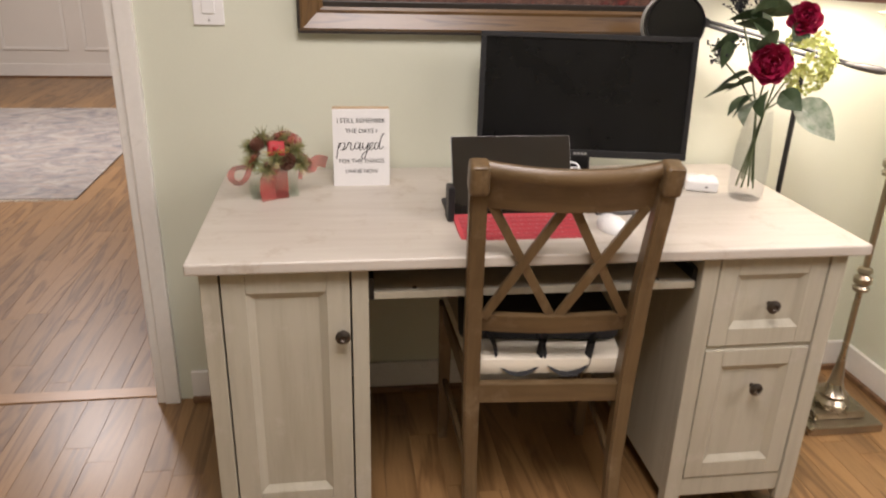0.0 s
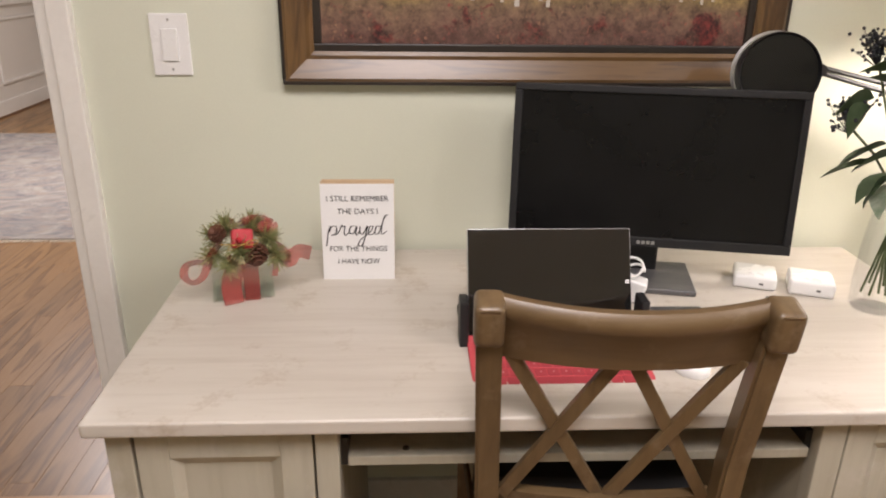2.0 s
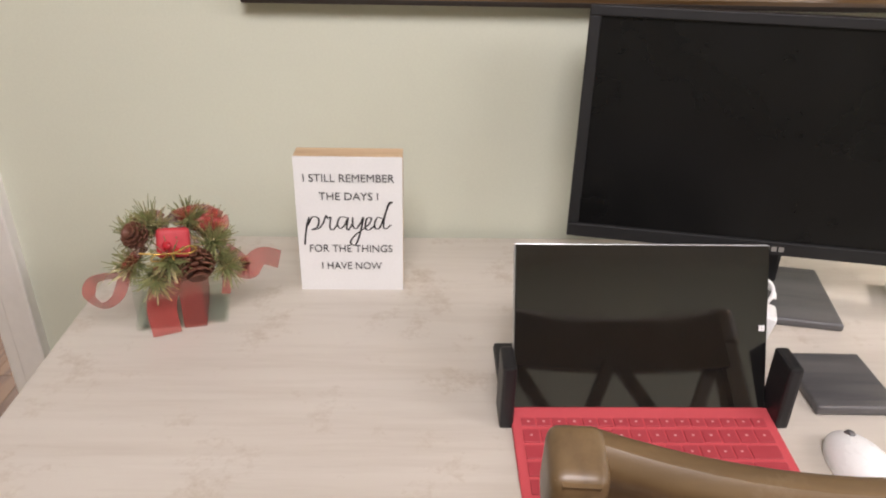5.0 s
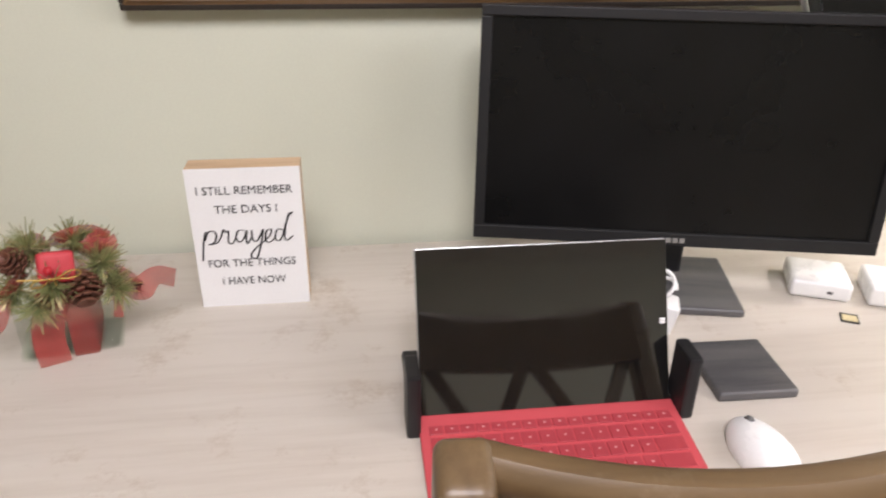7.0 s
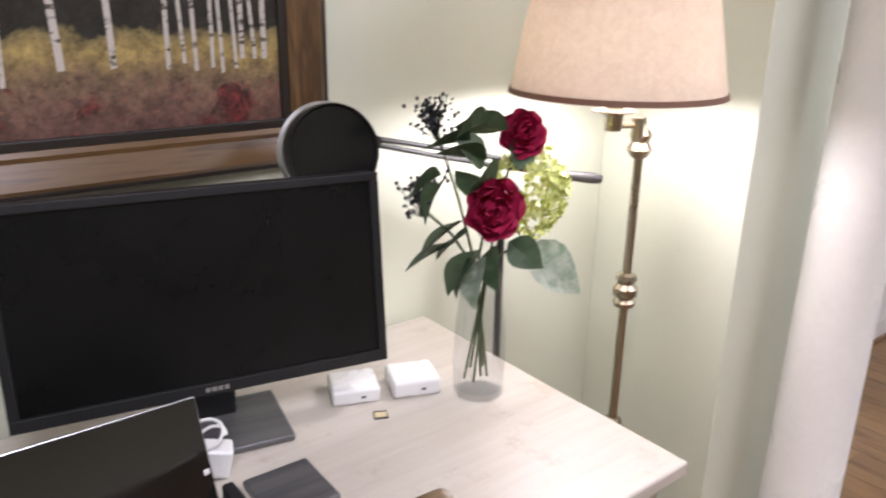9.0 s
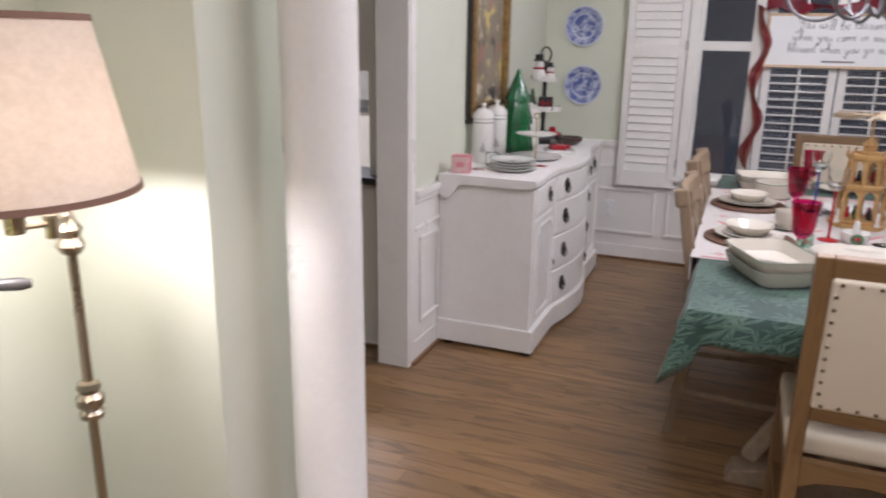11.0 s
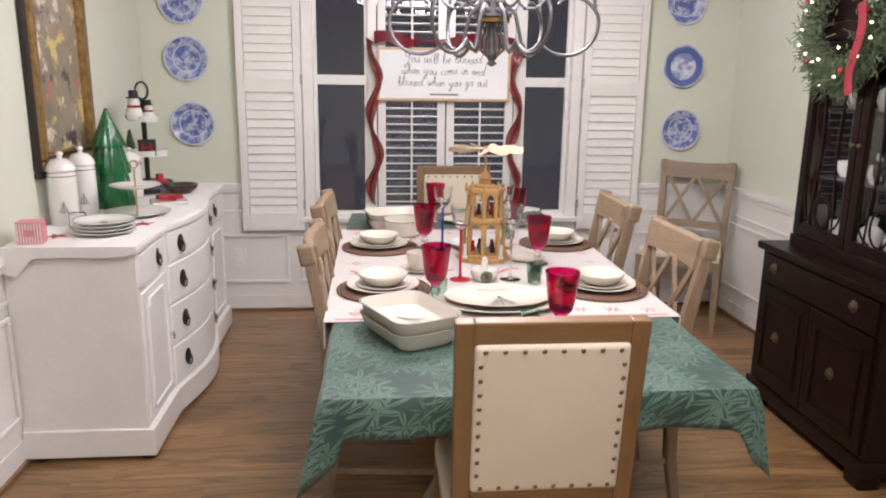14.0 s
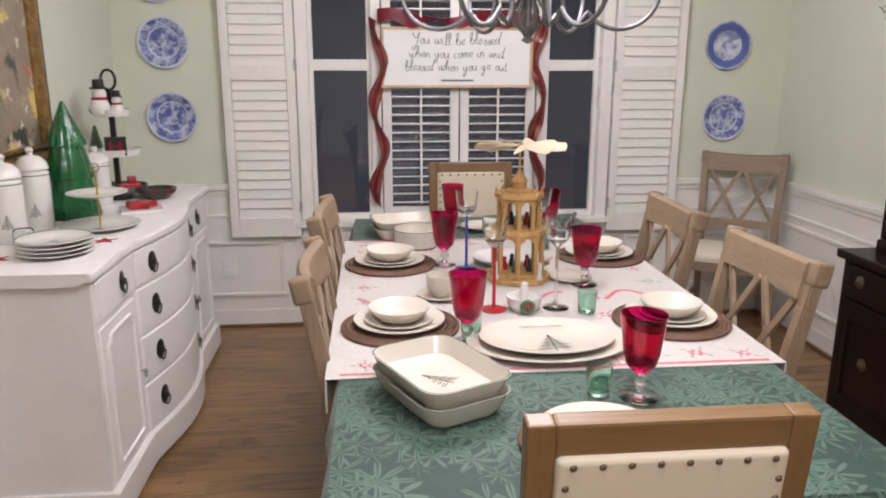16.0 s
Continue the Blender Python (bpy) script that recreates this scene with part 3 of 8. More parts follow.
    for s in (-1, 1):
        yb, yt = -0.193, -0.246
        cx = s * 0.092
        for d in (-1, 1):
            p = Vector((cx - d * 0.085, yb, 0.612))
            q = Vector((cx + d * 0.085, yt, 0.895))
            part("cross_slat", beam(p + Vector((0, -0.002 * d, 0)), q + Vector((0, -0.002 * d, 0)), 0.022, 0.012, None, 0.002, (0, 1, 0)), wood, ch)
        part("post_cap", box(-0.023, 0.023, -0.026, 0.026, -0.040, 0.027, 0.013, None, 4), wood, ch, "rounded post head", True, pose(s * 0.213, -0.272, 0.966, 11, 0, 0))
    bm = bmesh.new()
    prism([(-0.2, -0.175), (0.2, -0.175), (0.244, 0.222), (-0.244, 0.222)], 0.045, bm, Matrix.Translation((0, 0, 0.447)), 0.016)
    part("seat", bm, cushion, ch, "cream upholstered seat", True)
    return ch


desk_chair = cross_back_chair(CHAIRWOOD, CHAIRWOOD_FLAT, CREAM, "brown distressed wooden cross-back chair pushed under the desk")
desk_chair.matrix_basis = pose(1.262, 2.505, 0, 0, 0, -4.0) @ Matrix.Diagonal((0.9, 1, 0.994, 1))
bag = thing("cloth_bag", "black cloth tote bag lying on the chair seat", "bag", at=pose(1.26, 2.5, 0.494, 0, 0, -6))
bm = box(-0.19, 0.19, -0.10, 0.17, 0, 0.06, 0.026, None, 4)
for v in bm.verts:
    v.co.z *= 1 + 0.5 * noise.noise(v.co * 14)
    v.co.x += 0.012 * noise.noise(v.co * 20 + Vector((4, 0, 0)))
part("bag_body", bm, FELT, bag, "", True)
for dx, h in ((-0.06, 0.05), (0.055, 0.03)):
    pts = [(dx + 0.065 * math.cos(a), -0.115 - 0.055 * math.sin(a) - 0.004, 0.012 + 0.02 * math.cos(2 * a) - (0.035 if math.sin(a) > 0.6 else 0)) for a in [math.pi * k / 12 for k in range(13)]]
    part("strap", tube(pts, 0.006, 6, flat=(0.012, 0.003)), FELT, bag, "black webbing strap")

# printed block sign
sign = thing("block_sign", "small white wooden block sign with black lettering", "sign", at=pose(0.842, 2.812, DT, -1, 0, 0))
part("block", box(-0.0745, 0.0745, 0.002, 0.038, 0, 0.207, 0.001), PALEWOOD, sign, "raw pine block edge")
part("face", box(-0.0745, 0.0745, 0, 0.0025, 0, 0.207), SIGNWHITE, sign)
for text, z, w, h in (("I STILL REMEMBER", 0.176, 0.125, 0.0165), ("THE DAYS I", 0.149, 0.082, 0.0165), ("FOR THE THINGS", 0.068, 0.118, 0.0165), ("I HAVE NOW", 0.040, 0.086, 0.0165)):
    writing("lettering", text, h, INK, sign, facing(0, -0.0008, z, 0), "", 0.0003, w, 0.0, -0.007 * h)
STROKES = ("0,9 -2,2 -4,-11", "-1,3 2,9 6,8 5,2 1,0 6,1 9,5", "9,5 11,10 12,8 14,9 13,2 15,0 18,4", "24,9 20,9 18,4 20,1 23,4 25,9 24,2 25,0 28,5",
           "28,9 28,3 30,1 33,5 35,9 32,-4 29,-11 26,-9 29,-4 35,1", "35,1 39,5 40,9 37,8 36,2 38,0 42,3", "48,8 44,9 42,4 43,1 46,3 51,17 54,20 51,18 48,5 49,1 53,4")


def smooth_line(stroke):
    """Points along a smooth curve through the turning points of one written stroke."""
    p = [Vector((*[float(v) for v in q.split(",")], 0)) for q in stroke.split()]
    p = [2 * p[0] - p[1]] + p + [2 * p[-1] - p[-2]]
    pts = []
    for a, b, c, d in zip(p, p[1:], p[2:], p[3:]):
        for k in range(5):
            t = k / 5
            pts.append(0.5 * (2 * b + (c - a) * t + (2 * a - 5 * b + 4 * c - d) * t * t + (3 * b - a - 3 * c + d) * t ** 3))
    return pts + [p[-2]]


def pen(bm, stroke, unit, place, radius):
    """One brush stroke, thicker where it runs up or down."""
    line = [place + Vector((q.x * unit, 0, q.y * unit)) for q in smooth_line(stroke)]
    width = [radius * (0.55 + 0.75 * abs((line[min(k + 1, len(line) - 1)] - line[max(k - 1, 0)]).normalized().z)) for k in range(len(line))]
    return tube(line, width, 6, bm)


def script(parent, strokes, unit, place, radius):
    """Brush lettering in one word."""
    for st in strokes:
        ob = part("script_stroke", pen(None, st, unit, place, radius), INK, parent)
        ob.matrix_basis = Matrix.Translation((0, place.y * 0.8, 0)) @ Matrix.Diagonal((1, 0.2, 1, 1))


# handwriting: each letter's strokes, and how far it moves the pen on
LETTERS = {
    "Y": (11, "0,19 2,12 6,10 9,18", "11,20 7,4 2,-8 -2,-6 4,-1"), "o": (8, "6,7 3,8 1,4 3,0 6,2 6,6 4,8 8,7"), "u": (9, "0,8 0,2 2,0 5,3 6,8 6,2 8,0"),
    "w": (12.5, "0,8 1,1 3,0 5,5 5,8 6,1 8,0 10,5 10,8 12,7"), "i": (5, "0,7 0,2 2,0 4,1", "0.6,11.5 1,12.2"), "l": (5, "0,3 3,12 3,18 1,17 0,6 1,0 4,1"),
    "b": (8.5, "0,4 3,13 3,18 1,17 0,6 1,0 5,1 6,6 3,8 1,5"), "e": (7, "0,3 4,5 5,8 2,8 0,4 2,0 6,2"), "s": (6.5, "0,1 3,6 4,9 5,4 4,0 1,0"),
    "d": (10, "6,7 3,8 0,4 2,0 5,3 8,12 10,19", "8,12 6,4 7,0 9,1"), "h": (8.5, "0,5 3,14 3,18 1,17 0,0", "0,3 3,8 5,6 5,1 7,0"), "n": (8.5, "0,8 0,0", "0,3 3,8 5,6 5,1 7,0"),
    "y": (9, "0,8 0,3 2,1 5,4 6,8", "6,8 5,-2 2,-9 0,-6 4,-1 8,2"), "c": (7, "5,7 3,8 0,4 2,0 6,2"), "m": (11.5, "0,8 0,0", "0,3 3,8 4,5 4,0", "4,3 7,8 8,5 8,1 10,0"),
    "a": (8.5, "5,7 2,8 0,4 2,0 4,3 5,8 5,2 7,0"), "g": (8.5, "5,7 2,8 0,4 2,1 4,3 5,8 4,-3 2,-9 0,-6 7,1"), "t": (6.5, "3,15 1,4 2,0 5,2", "-1,10 5,11"),
}


def handwritten(parent, text, width, z, y, radius, mat, turn):
    """A line of handwriting centred on x = 0, one mesh for each word."""
    total = sum(LETTERS[c][0] if c != " " else 7 for c in text)
    unit, x = width / total, -width / 2
    for k, word in enumerate(text.split(" ")):
        bm = bmesh.new()
        for j, c in enumerate(word):
            for st in LETTERS[c][1:]:
                pen(bm, st, unit, Vector((x, 0, z + unit * 1.1 * math.sin(2.3 * k + 1.1 * j))), radius)
            x += LETTERS[c][0] * unit
        x += 7 * unit
        part("written_word", bm, mat, parent, "", False, turn @ Matrix.Translation((0, y, 0)) @ Matrix.Diagonal((1, 0.15, 1, 1)))


script(sign, STROKES, 0.00218, Vector((-0.057, -0.0006, 0.098)), 0.0010)

# gift of glass block with ribbon and greenery
GLASSBLOCK = thin_glass("pale_green_block_glass", (0.955, 0.975, 0.955), 0.10)
RIBBON = surface("sheer_red_ribbon", (0.42, 0.045, 0.04), (0.50, 0.09, 0.07), 0.45, fine=400, bump=0.1)
RIBBON.node_tree.nodes["Principled BSDF"].inputs["Alpha"].default_value = 0.42
NEEDLE = surface("olive_needles", (0.16, 0.19, 0.065), (0.28, 0.29, 0.12), 0.5, 0.0, scale=60)
TINSEL = surface("gold_tinsel", (0.62, 0.55, 0.30), (0.50, 0.44, 0.24), 0.25, 0.6, scale=60)
REDCLOTH = surface("red_parcel_cloth", (0.50, 0.04, 0.05), (0.42, 0.03, 0.04), 0.6, scale=60)
CONE = surface("pine_cone", (0.10, 0.035, 0.02), (0.16, 0.06, 0.03), 0.6, scale=30)
GOLD = surface("gold_cord", (0.6, 0.42, 0.12), None, 0.3, 0.9)
REDBERRY = surface("red_berry", (0.5, 0.02, 0.03), (0.35, 0.01, 0.02), 0.25)
gift = thing("gift_decoration", "glass block gift decoration with red ribbon, pine cone and greenery", "decoration", at=pose(0.614, 2.752, DT, 0, 0, 12) @ Matrix.Diagonal((0.92, 0.95, 0.94, 1)))
bm = box(-0.062, 0.062, -0.042, 0.042, 0.002, 0.094, 0.008, None, 3)
part("glass_block", bm, GLASSBLOCK, gift, "", True)
def ribbon_strip(pts, w, up=(0, 0, 1)):
    bm = bmesh.new()
    prev = None
    pts = [Vector(p) for p in pts]
    for k, p in enumerate(pts):
        d = (pts[min(k + 1, len(pts) - 1)] - pts[max(k - 1, 0)]).normalized()
        s = d.cross(Vector(up))
        s = (s if s.length > 0.05 else Vector((1, 0, 0))).normalized() * w / 2
        cur = (bm.verts.new(p - s), bm.verts.new(p + s), bm.verts.new(p + s + Vector((0.0006, 0.0006, 0.0006))), bm.verts.new(p - s + Vector((0.0006, 0.0006, 0.0006))))
        if prev:
            for a in range(4):
                bm.faces.new((prev[a], prev[(a + 1) % 4], cur[(a + 1) % 4], cur[a]))
        prev = cur
    return bm
part("glass_lip", box(-0.066, 0.066, -0.046, 0.046, 0.074, 0.088, 0.006, None, 3), GLASSBLOCK, gift, "", True)
part("glass_foot", box(-0.065, 0.065, -0.045, 0.045, 0.0, 0.016, 0.006, None, 3), GLASSBLOCK, gift, "", True)
part("ribbon_wrap", box(0.002, 0.034, -0.0475, 0.0475, 0.0, 0.1005, 0.001), RIBBON, gift)


def bend(points, n=6):
    """A smooth run of points through the given ones."""
    text = [Vector(p) for p in points]
    text = [2 * text[0] - text[1]] + text + [2 * text[-1] - text[-2]]
    out = []
    for a, b, c, d in zip(text, text[1:], text[2:], text[3:]):
        out += [0.5 * (2 * b + (c - a) * t + (2 * a - 5 * b + 4 * c - d) * t * t + (3 * b - a - 3 * c + d) * t ** 3) for t in [k / n for k in range(n)]]
    return out + [text[-2]]


part("ribbon_tail", ribbon_strip(bend([(-0.004, -0.050, 0.100), (-0.016, -0.053, 0.070), (-0.024, -0.052, 0.035), (-0.020, -0.062, 0.002)]), 0.040, (0, 1, 0)), RIBBON, gift, "", True)
coil = [(-0.035, -0.030, 0.128), (-0.056, -0.040, 0.110), (-0.068, -0.046, 0.085), (-0.080, -0.050, 0.062), (-0.100, -0.050, 0.052), (-0.116, -0.044, 0.066), (-0.110, -0.040, 0.086), (-0.090, -0.040, 0.092), (-0.074, -0.036, 0.088)]
part("ribbon_curl", ribbon_strip(bend(coil), 0.017, (0, 0.85, 0.5)), RIBBON, gift, "", True)
part("ribbon_curl", ribbon_strip(bend([(0.060, -0.020, 0.112), (0.082, -0.028, 0.096), (0.096, -0.034, 0.078), (0.108, -0.030, 0.086), (0.124, -0.022, 0.092), (0.146, -0.026, 0.086)]), 0.036, (0.2, 1, 0.3)), RIBBON, gift, "", True)
part("ribbon_curl", ribbon_strip(bend([(0.066, -0.035, 0.100), (0.070, -0.044, 0.075), (0.066, -0.046, 0.050)]), 0.012, (0, 1, 0)), RIBBON, gift, "", True)
for cx, cz, rx_, rz_, tilt_ in ((0.034, 0.156, 0.026, 0.011, 8), (-0.030, 0.150, 0.020, 0.010, -14), (0.056, 0.144, 0.016, 0.010, -30)):
    q_ = pose(cx, -0.012, cz, 0, tilt_, 10)
    loop_ = [q_ @ Vector((rx_ * math.cos(t), 0.006 * math.sin(2 * t), rz_ * math.sin(t))) for t in [2 * math.pi * k / 20 for k in range(21)]]
    part("bow_loop", ribbon_strip(loop_, 0.020, (0.1, 1, 0.2)), RIBBON, gift, "", True)
rg = random.Random(3)
for cx, cy, cz, lean_ in ((-0.050, -0.030, 0.104, (-0.5, -0.5, -0.2)), (-0.020, -0.044, 0.092, (-0.2, -0.8, -0.3)), (0.052, -0.030, 0.122, (0.5, -0.4, 0.5)), (0.064, -0.034, 0.096, (0.6, -0.5, -0.3)), (0.024, -0.010, 0.146, (0.2, -0.2, 0.8)), (-0.046, 0.012, 0.120, (-0.6, 0.2, 0.4)), (0.044, 0.020, 0.118, (0.5, 0.4, 0.3)), (0.0, -0.05, 0.118, (0, -1, 0.1)), (-0.02, -0.02, 0.15, (-0.3, -0.4, 0.7))):
    bm = bmesh.new()
    core = Vector((cx, cy, cz))
    for k in range(150):
        d = (Vector((rg.gauss(0, 1), rg.gauss(0, 1), rg.gauss(0, 1))).normalized() + Vector(lean_) * 0.8).normalized()
        p = core + Vector(lean_) * rg.uniform(-0.012, 0.018)
        tube([p, p + d * rg.uniform(0.020, 0.038) + Vector((0, 0, 0.002))], [0.0011, 0.0006], 3, bm, mat=int(rg.random() < 0.28))
    tagged(part("greenery", bm, [NEEDLE, TINSEL], gift, "gold-flecked green tinsel sprig"), kind="stuff")
for at_, k_ in ((pose(0.028, -0.030, 0.118, 128, 0, 12), 1.12), (pose(-0.036, -0.030, 0.140, 40, -30, 0), 0.8)):
    bm = bmesh.new()
    for ring in range(8):
        for k in range(9):
            a, r = 2 * math.pi * (k + 0.5 * (ring % 2)) / 9, (0.006, 0.012, 0.016, 0.018, 0.018, 0.016, 0.011, 0.005)[ring]
            m = Matrix.Translation((r * math.cos(a), r * math.sin(a), ring * 0.0052)) @ pose(0, 0, 0, 0, -38, math.degrees(a))
            box(-0.004, 0.007, -0.0045, 0.0045, -0.001, 0.0016, 0.0009, bm, 1, m)
    part("pine_cone", bm, CONE, gift, "brown pine cone", False, at_ @ Matrix.Diagonal((k_, k_, k_, 1)))
part("red_parcel", box(-0.022, 0.022, -0.012, 0.012, -0.020, 0.020, 0.007, None, 3), REDCLOTH, gift, "small red cloth parcel", True, pose(0.006, -0.046, 0.138, -22, 6, 8))
for p in ((0.0, -0.066, 0.144), (0.012, -0.066, 0.134)):
    part("berry", lathe([(0, -0.006), (0.0045, -0.004), (0.006, 0), (0.0045, 0.004), (0, 0.006)], 12), REDBERRY, gift, "dark red berry", True, Matrix.Translation(p))
pts = bend([(-0.036, -0.070, 0.138), (0.004, -0.074, 0.136), (0.028, -0.072, 0.144), (0.038, -0.070, 0.139), (0.028, -0.071, 0.133), (0.004, -0.074, 0.136), (-0.016, -0.072, 0.134), (-0.022, -0.071, 0.126), (-0.010, -0.072, 0.126), (0.004, -0.074, 0.136), (0.008, -0.074, 0.126)])
part("gold_bow", tube(pts, 0.0011, 6), GOLD, gift, "thin gold cord bow")

# tablet with keyboard cover in a docking station
tablet = thing("tablet_computer", "black tablet computer in a dock with red keyboard cover", "tablet", at=pose(1.198, 2.533, DT, 0, 0, 0))
lean = pose(0, 0.005, 0.007, -25, 0, 0)
part("tablet_body", box(-0.148, 0.148, 0.0, 0.008, 0, 0.192, 0.003), ALU, tablet, "pale metal edge", False, lean)
part("tablet_screen", box(-0.1465, 0.1465, -0.0015, 0.0005, 0.002, 0.1905, 0.0006), BLACK, tablet, "", False, lean)
part("screen_glass", box(-0.146, 0.146, -0.0022, -0.0016, 0.0025, 0.19), SCREEN, tablet, "glossy dark screen", False, lean)
logo = bmesh.new()
for i in range(2):
    for j in range(2):
        box(0.1365 + i * 0.0036, 0.1397 + i * 0.0036, -0.0027, -0.0023, 0.092 + j * 0.0036, 0.0952 + j * 0.0036, 0, logo)
part("button_mark", logo, WHITEPLASTIC, tablet, "", False, lean)
kb = part("keyboard_cover", box(-0.151, 0.149, -0.222, 0.006, 0.0, 0.0055, 0.0025), RED_FELT, tablet, "red felt keyboard cover", False, pose(0, 0, 0.004, 4, 0, 0))
part("trackpad", box(-0.05, 0.05, -0.214, -0.165, 0.0054, 0.0062, 0.0004), RED_KEY, kb)
for row in range(6):
    n = (16, 14, 14, 13, 12, 9)[row]
    y1 = -0.012 - row * 0.0235
    hgt = 0.014 if row == 0 else 0.0205
    y1 -= 0 if row == 0 else -0.006
    total = 0.280
    widths = [1.0] * n
    if row == 5:
        widths = [1.2, 1, 1, 1, 5.0, 1, 1, 1, 1.2]
    if row in (2, 3, 4):
        widths[0], widths[-1] = 1.5, 1.9
    unit = total / sum(widths)
    x = -0.141
    for w in widths:
        b = box(x + 0.001, x + w * unit - 0.001, y1 - hgt, y1 - 0.0015, 0.005, 0.0068, 0.0005, None, 1)
        part("key", b, RED_KEY, kb)
        if w < 1.4 and row < 5:
            xm = x + w * unit / 2
            part("key_mark", box(xm - 0.0014, xm + 0.0014, y1 - hgt / 2 - 0.0014, y1 - hgt / 2 + 0.0012, 0.0069, 0.0070), KEY_MARK, kb)
        x += w * unit
part("dock_base", box(-0.16, 0.16, 0.006, 0.13, 0.0, 0.012, 0.004), BLACK, tablet)
for s in (-1, 1):
    part("dock_arm", box(s * 0.157 - 0.008, s * 0.157 + 0.008, -0.022, 0.022, 0.0, 0.084, 0.004), BLACK, tablet, "black dock side arm")

# monitor
mon = thing("monitor", "wide black computer monitor on a dark stand", "monitor", at=pose(1.437, 2.80, DT, 0, 0, -11.5))
BEZEL = surface("matt_black_bezel", (0.005, 0.005, 0.0055), None, 0.62, fine=400, bump=0.05)
tilt = pose(0, 0.0, 0.242, -6.5, 0, 0)
part("monitor_shell", box(-0.283, 0.283, 0.0, 0.032, -0.161, 0.161, 0.009, None, 3), BLACK, mon, "", True, tilt)
bm = bmesh.new()
for a in ((-0.283, 0.283, -0.161, -0.141), (-0.283, 0.283, 0.147, 0.161), (-0.283, -0.268, -0.141, 0.147), (0.268, 0.283, -0.141, 0.147)):
    part("bezel", box(a[0], a[1], -0.006, 0.004, a[2], a[3], 0.002), BEZEL, mon, "", False, tilt)
part("screen", box(-0.268, 0.268, -0.001, 0.003, -0.141, 0.147), MATT_SCREEN, mon, "switched-off matt screen", False, tilt)
bm = bmesh.new()
for k in range(4):
    box(-0.018 + k * 0.0095, -0.011 + k * 0.0095, -0.0066, -0.0058, -0.155, -0.148, 0, bm)
part("maker_mark", bm, ALU, mon, "", False, tilt)
part("stand_neck", box(-0.035, 0.035, 0.03, 0.055, 0.01, 0.24, 0.006), BLACK, mon)
part("stand_base", box(-0.105, 0.105, -0.075, 0.085, 0.0, 0.012, 0.005, None, 3), DARKGREY, mon, "dark grey stand base")

# loose things on the desk
cable = thing("white_charger_cable", "white charger with coiled cable beside the monitor", "charger", at=pose(1.385, 2.70, DT, 0, 0, -20))
part("charger", box(-0.025, 0.025, -0.02, 0.02, 0, 0.045, 0.006, None, 3, pose(0, 0, 0.004, 0, 12, 0)), WHITEPLASTIC, cable)
pts = [(0.024 * math.cos(a) + 0.006 * math.sin(0.6 * a), -0.004 + 0.014 * math.sin(a), 0.058 + 0.014 * math.sin(a + 0.5) + 0.002 * a) for a in [0.2 * k for k in range(50)]]
part("coiled_cable", tube(pts, 0.0026, 7), WHITEPLASTIC, cable, "", True)
single("portable_drive", box(-0.05, 0.05, -0.054, 0.054, 0, 0.013, 0.004, None, 3), DARKGREY, "small brushed dark grey portable drive on the desk", "hard drive", pose(1.457, 2.588, DT, 0, 0, -1), True)
mouse = thing("computer_mouse", "white wireless computer mouse on the desk", "mouse", at=pose(1.412, 2.445, DT, 0, 0, 8))
bm = bmesh.new()
bmesh.ops.create_uvsphere(bm, u_segments=28, v_segments=16, radius=1)
for v in bm.verts:
    v.co = Vector((v.co.x * 0.031 * (1 - 0.12 * v.co.y), v.co.y * 0.052, max(v.co.z, -0.15) * 0.028 + 0.0045))
part("shell", bm, WHITEPLASTIC, mouse, "", True)
part("scroll_wheel", lathe([(0, -0.003), (0.007, -0.003), (0.008, 0), (0.007, 0.003), (0, 0.003)], 16, None, pose(0, 0.028, 0.024, 0, 90, 0)), DARKGREY, mouse)
for x, y, rz, w, d, h in ((1.675, 2.78, -22, 0.084, 0.08, 0.028), (1.775, 2.74, -22, 0.086, 0.08, 0.031)):
    ad = thing("power_adapter", "square white power adapter brick on the desk", "adapter", "power adapters", pose(x, y, DT, 0, 0, rz))
    part("casing", box(-w / 2, w / 2, -d / 2, d / 2, 0, h, 0.007, None, 3), WHITEPLASTIC, ad, "", True)
    part("socket", box(0.008, 0.016, -d / 2 - 0.0004, -d / 2 + 0.001, h * 0.4, h * 0.55), DARKGREY, ad)
card = thing("memory_card", "small gold and black memory card on the desk", "memory card", at=pose(1.674, 2.69, DT, 0, 0, -25))
part("card_body", box(-0.012, 0.012, -0.012, 0.012, 0, 0.002, 0.0006), BLACK, card)
part("card_label", box(-0.010, 0.010, -0.009, 0.007, 0.002, 0.0023), surface("pale_yellow_label", (0.62, 0.53, 0.30), None, 0.5), card, "pale yellow label")

# vase with flowers
vase = thing("flower_vase", "tall clear glass vase with red, green and dark stems", "vase", at=pose(1.86, 2.655, DT))
out = [(0.0, 0.0), (0.040, 0.0), (0.045, 0.006), (0.047, 0.06), (0.045, 0.12), (0.039, 0.18), (0.033, 0.235)]
inn = [(0.0305, 0.235), (0.0365, 0.18), (0.0425, 0.12), (0.0445, 0.06), (0.042, 0.014), (0.0, 0.010)]
part("glass", lathe(out + inn, 40), thin_glass("thin_vase_glass", (0.955, 0.96, 0.965)), vase, "clear slightly tapered glass", True)
STEM = surface("green_stem", (0.10, 0.13, 0.05), (0.07, 0.09, 0.04), 0.5)
LEAF = surface("dark_green_leaf", (0.075, 0.130, 0.060), (0.14, 0.20, 0.11), 0.45, scale=40, fine=200)
PALELEAF = surface("frosted_leaf", (0.27, 0.36, 0.25), (0.62, 0.66, 0.58), 0.5, scale=45, fine=200, lo=0.35, hi=0.68)
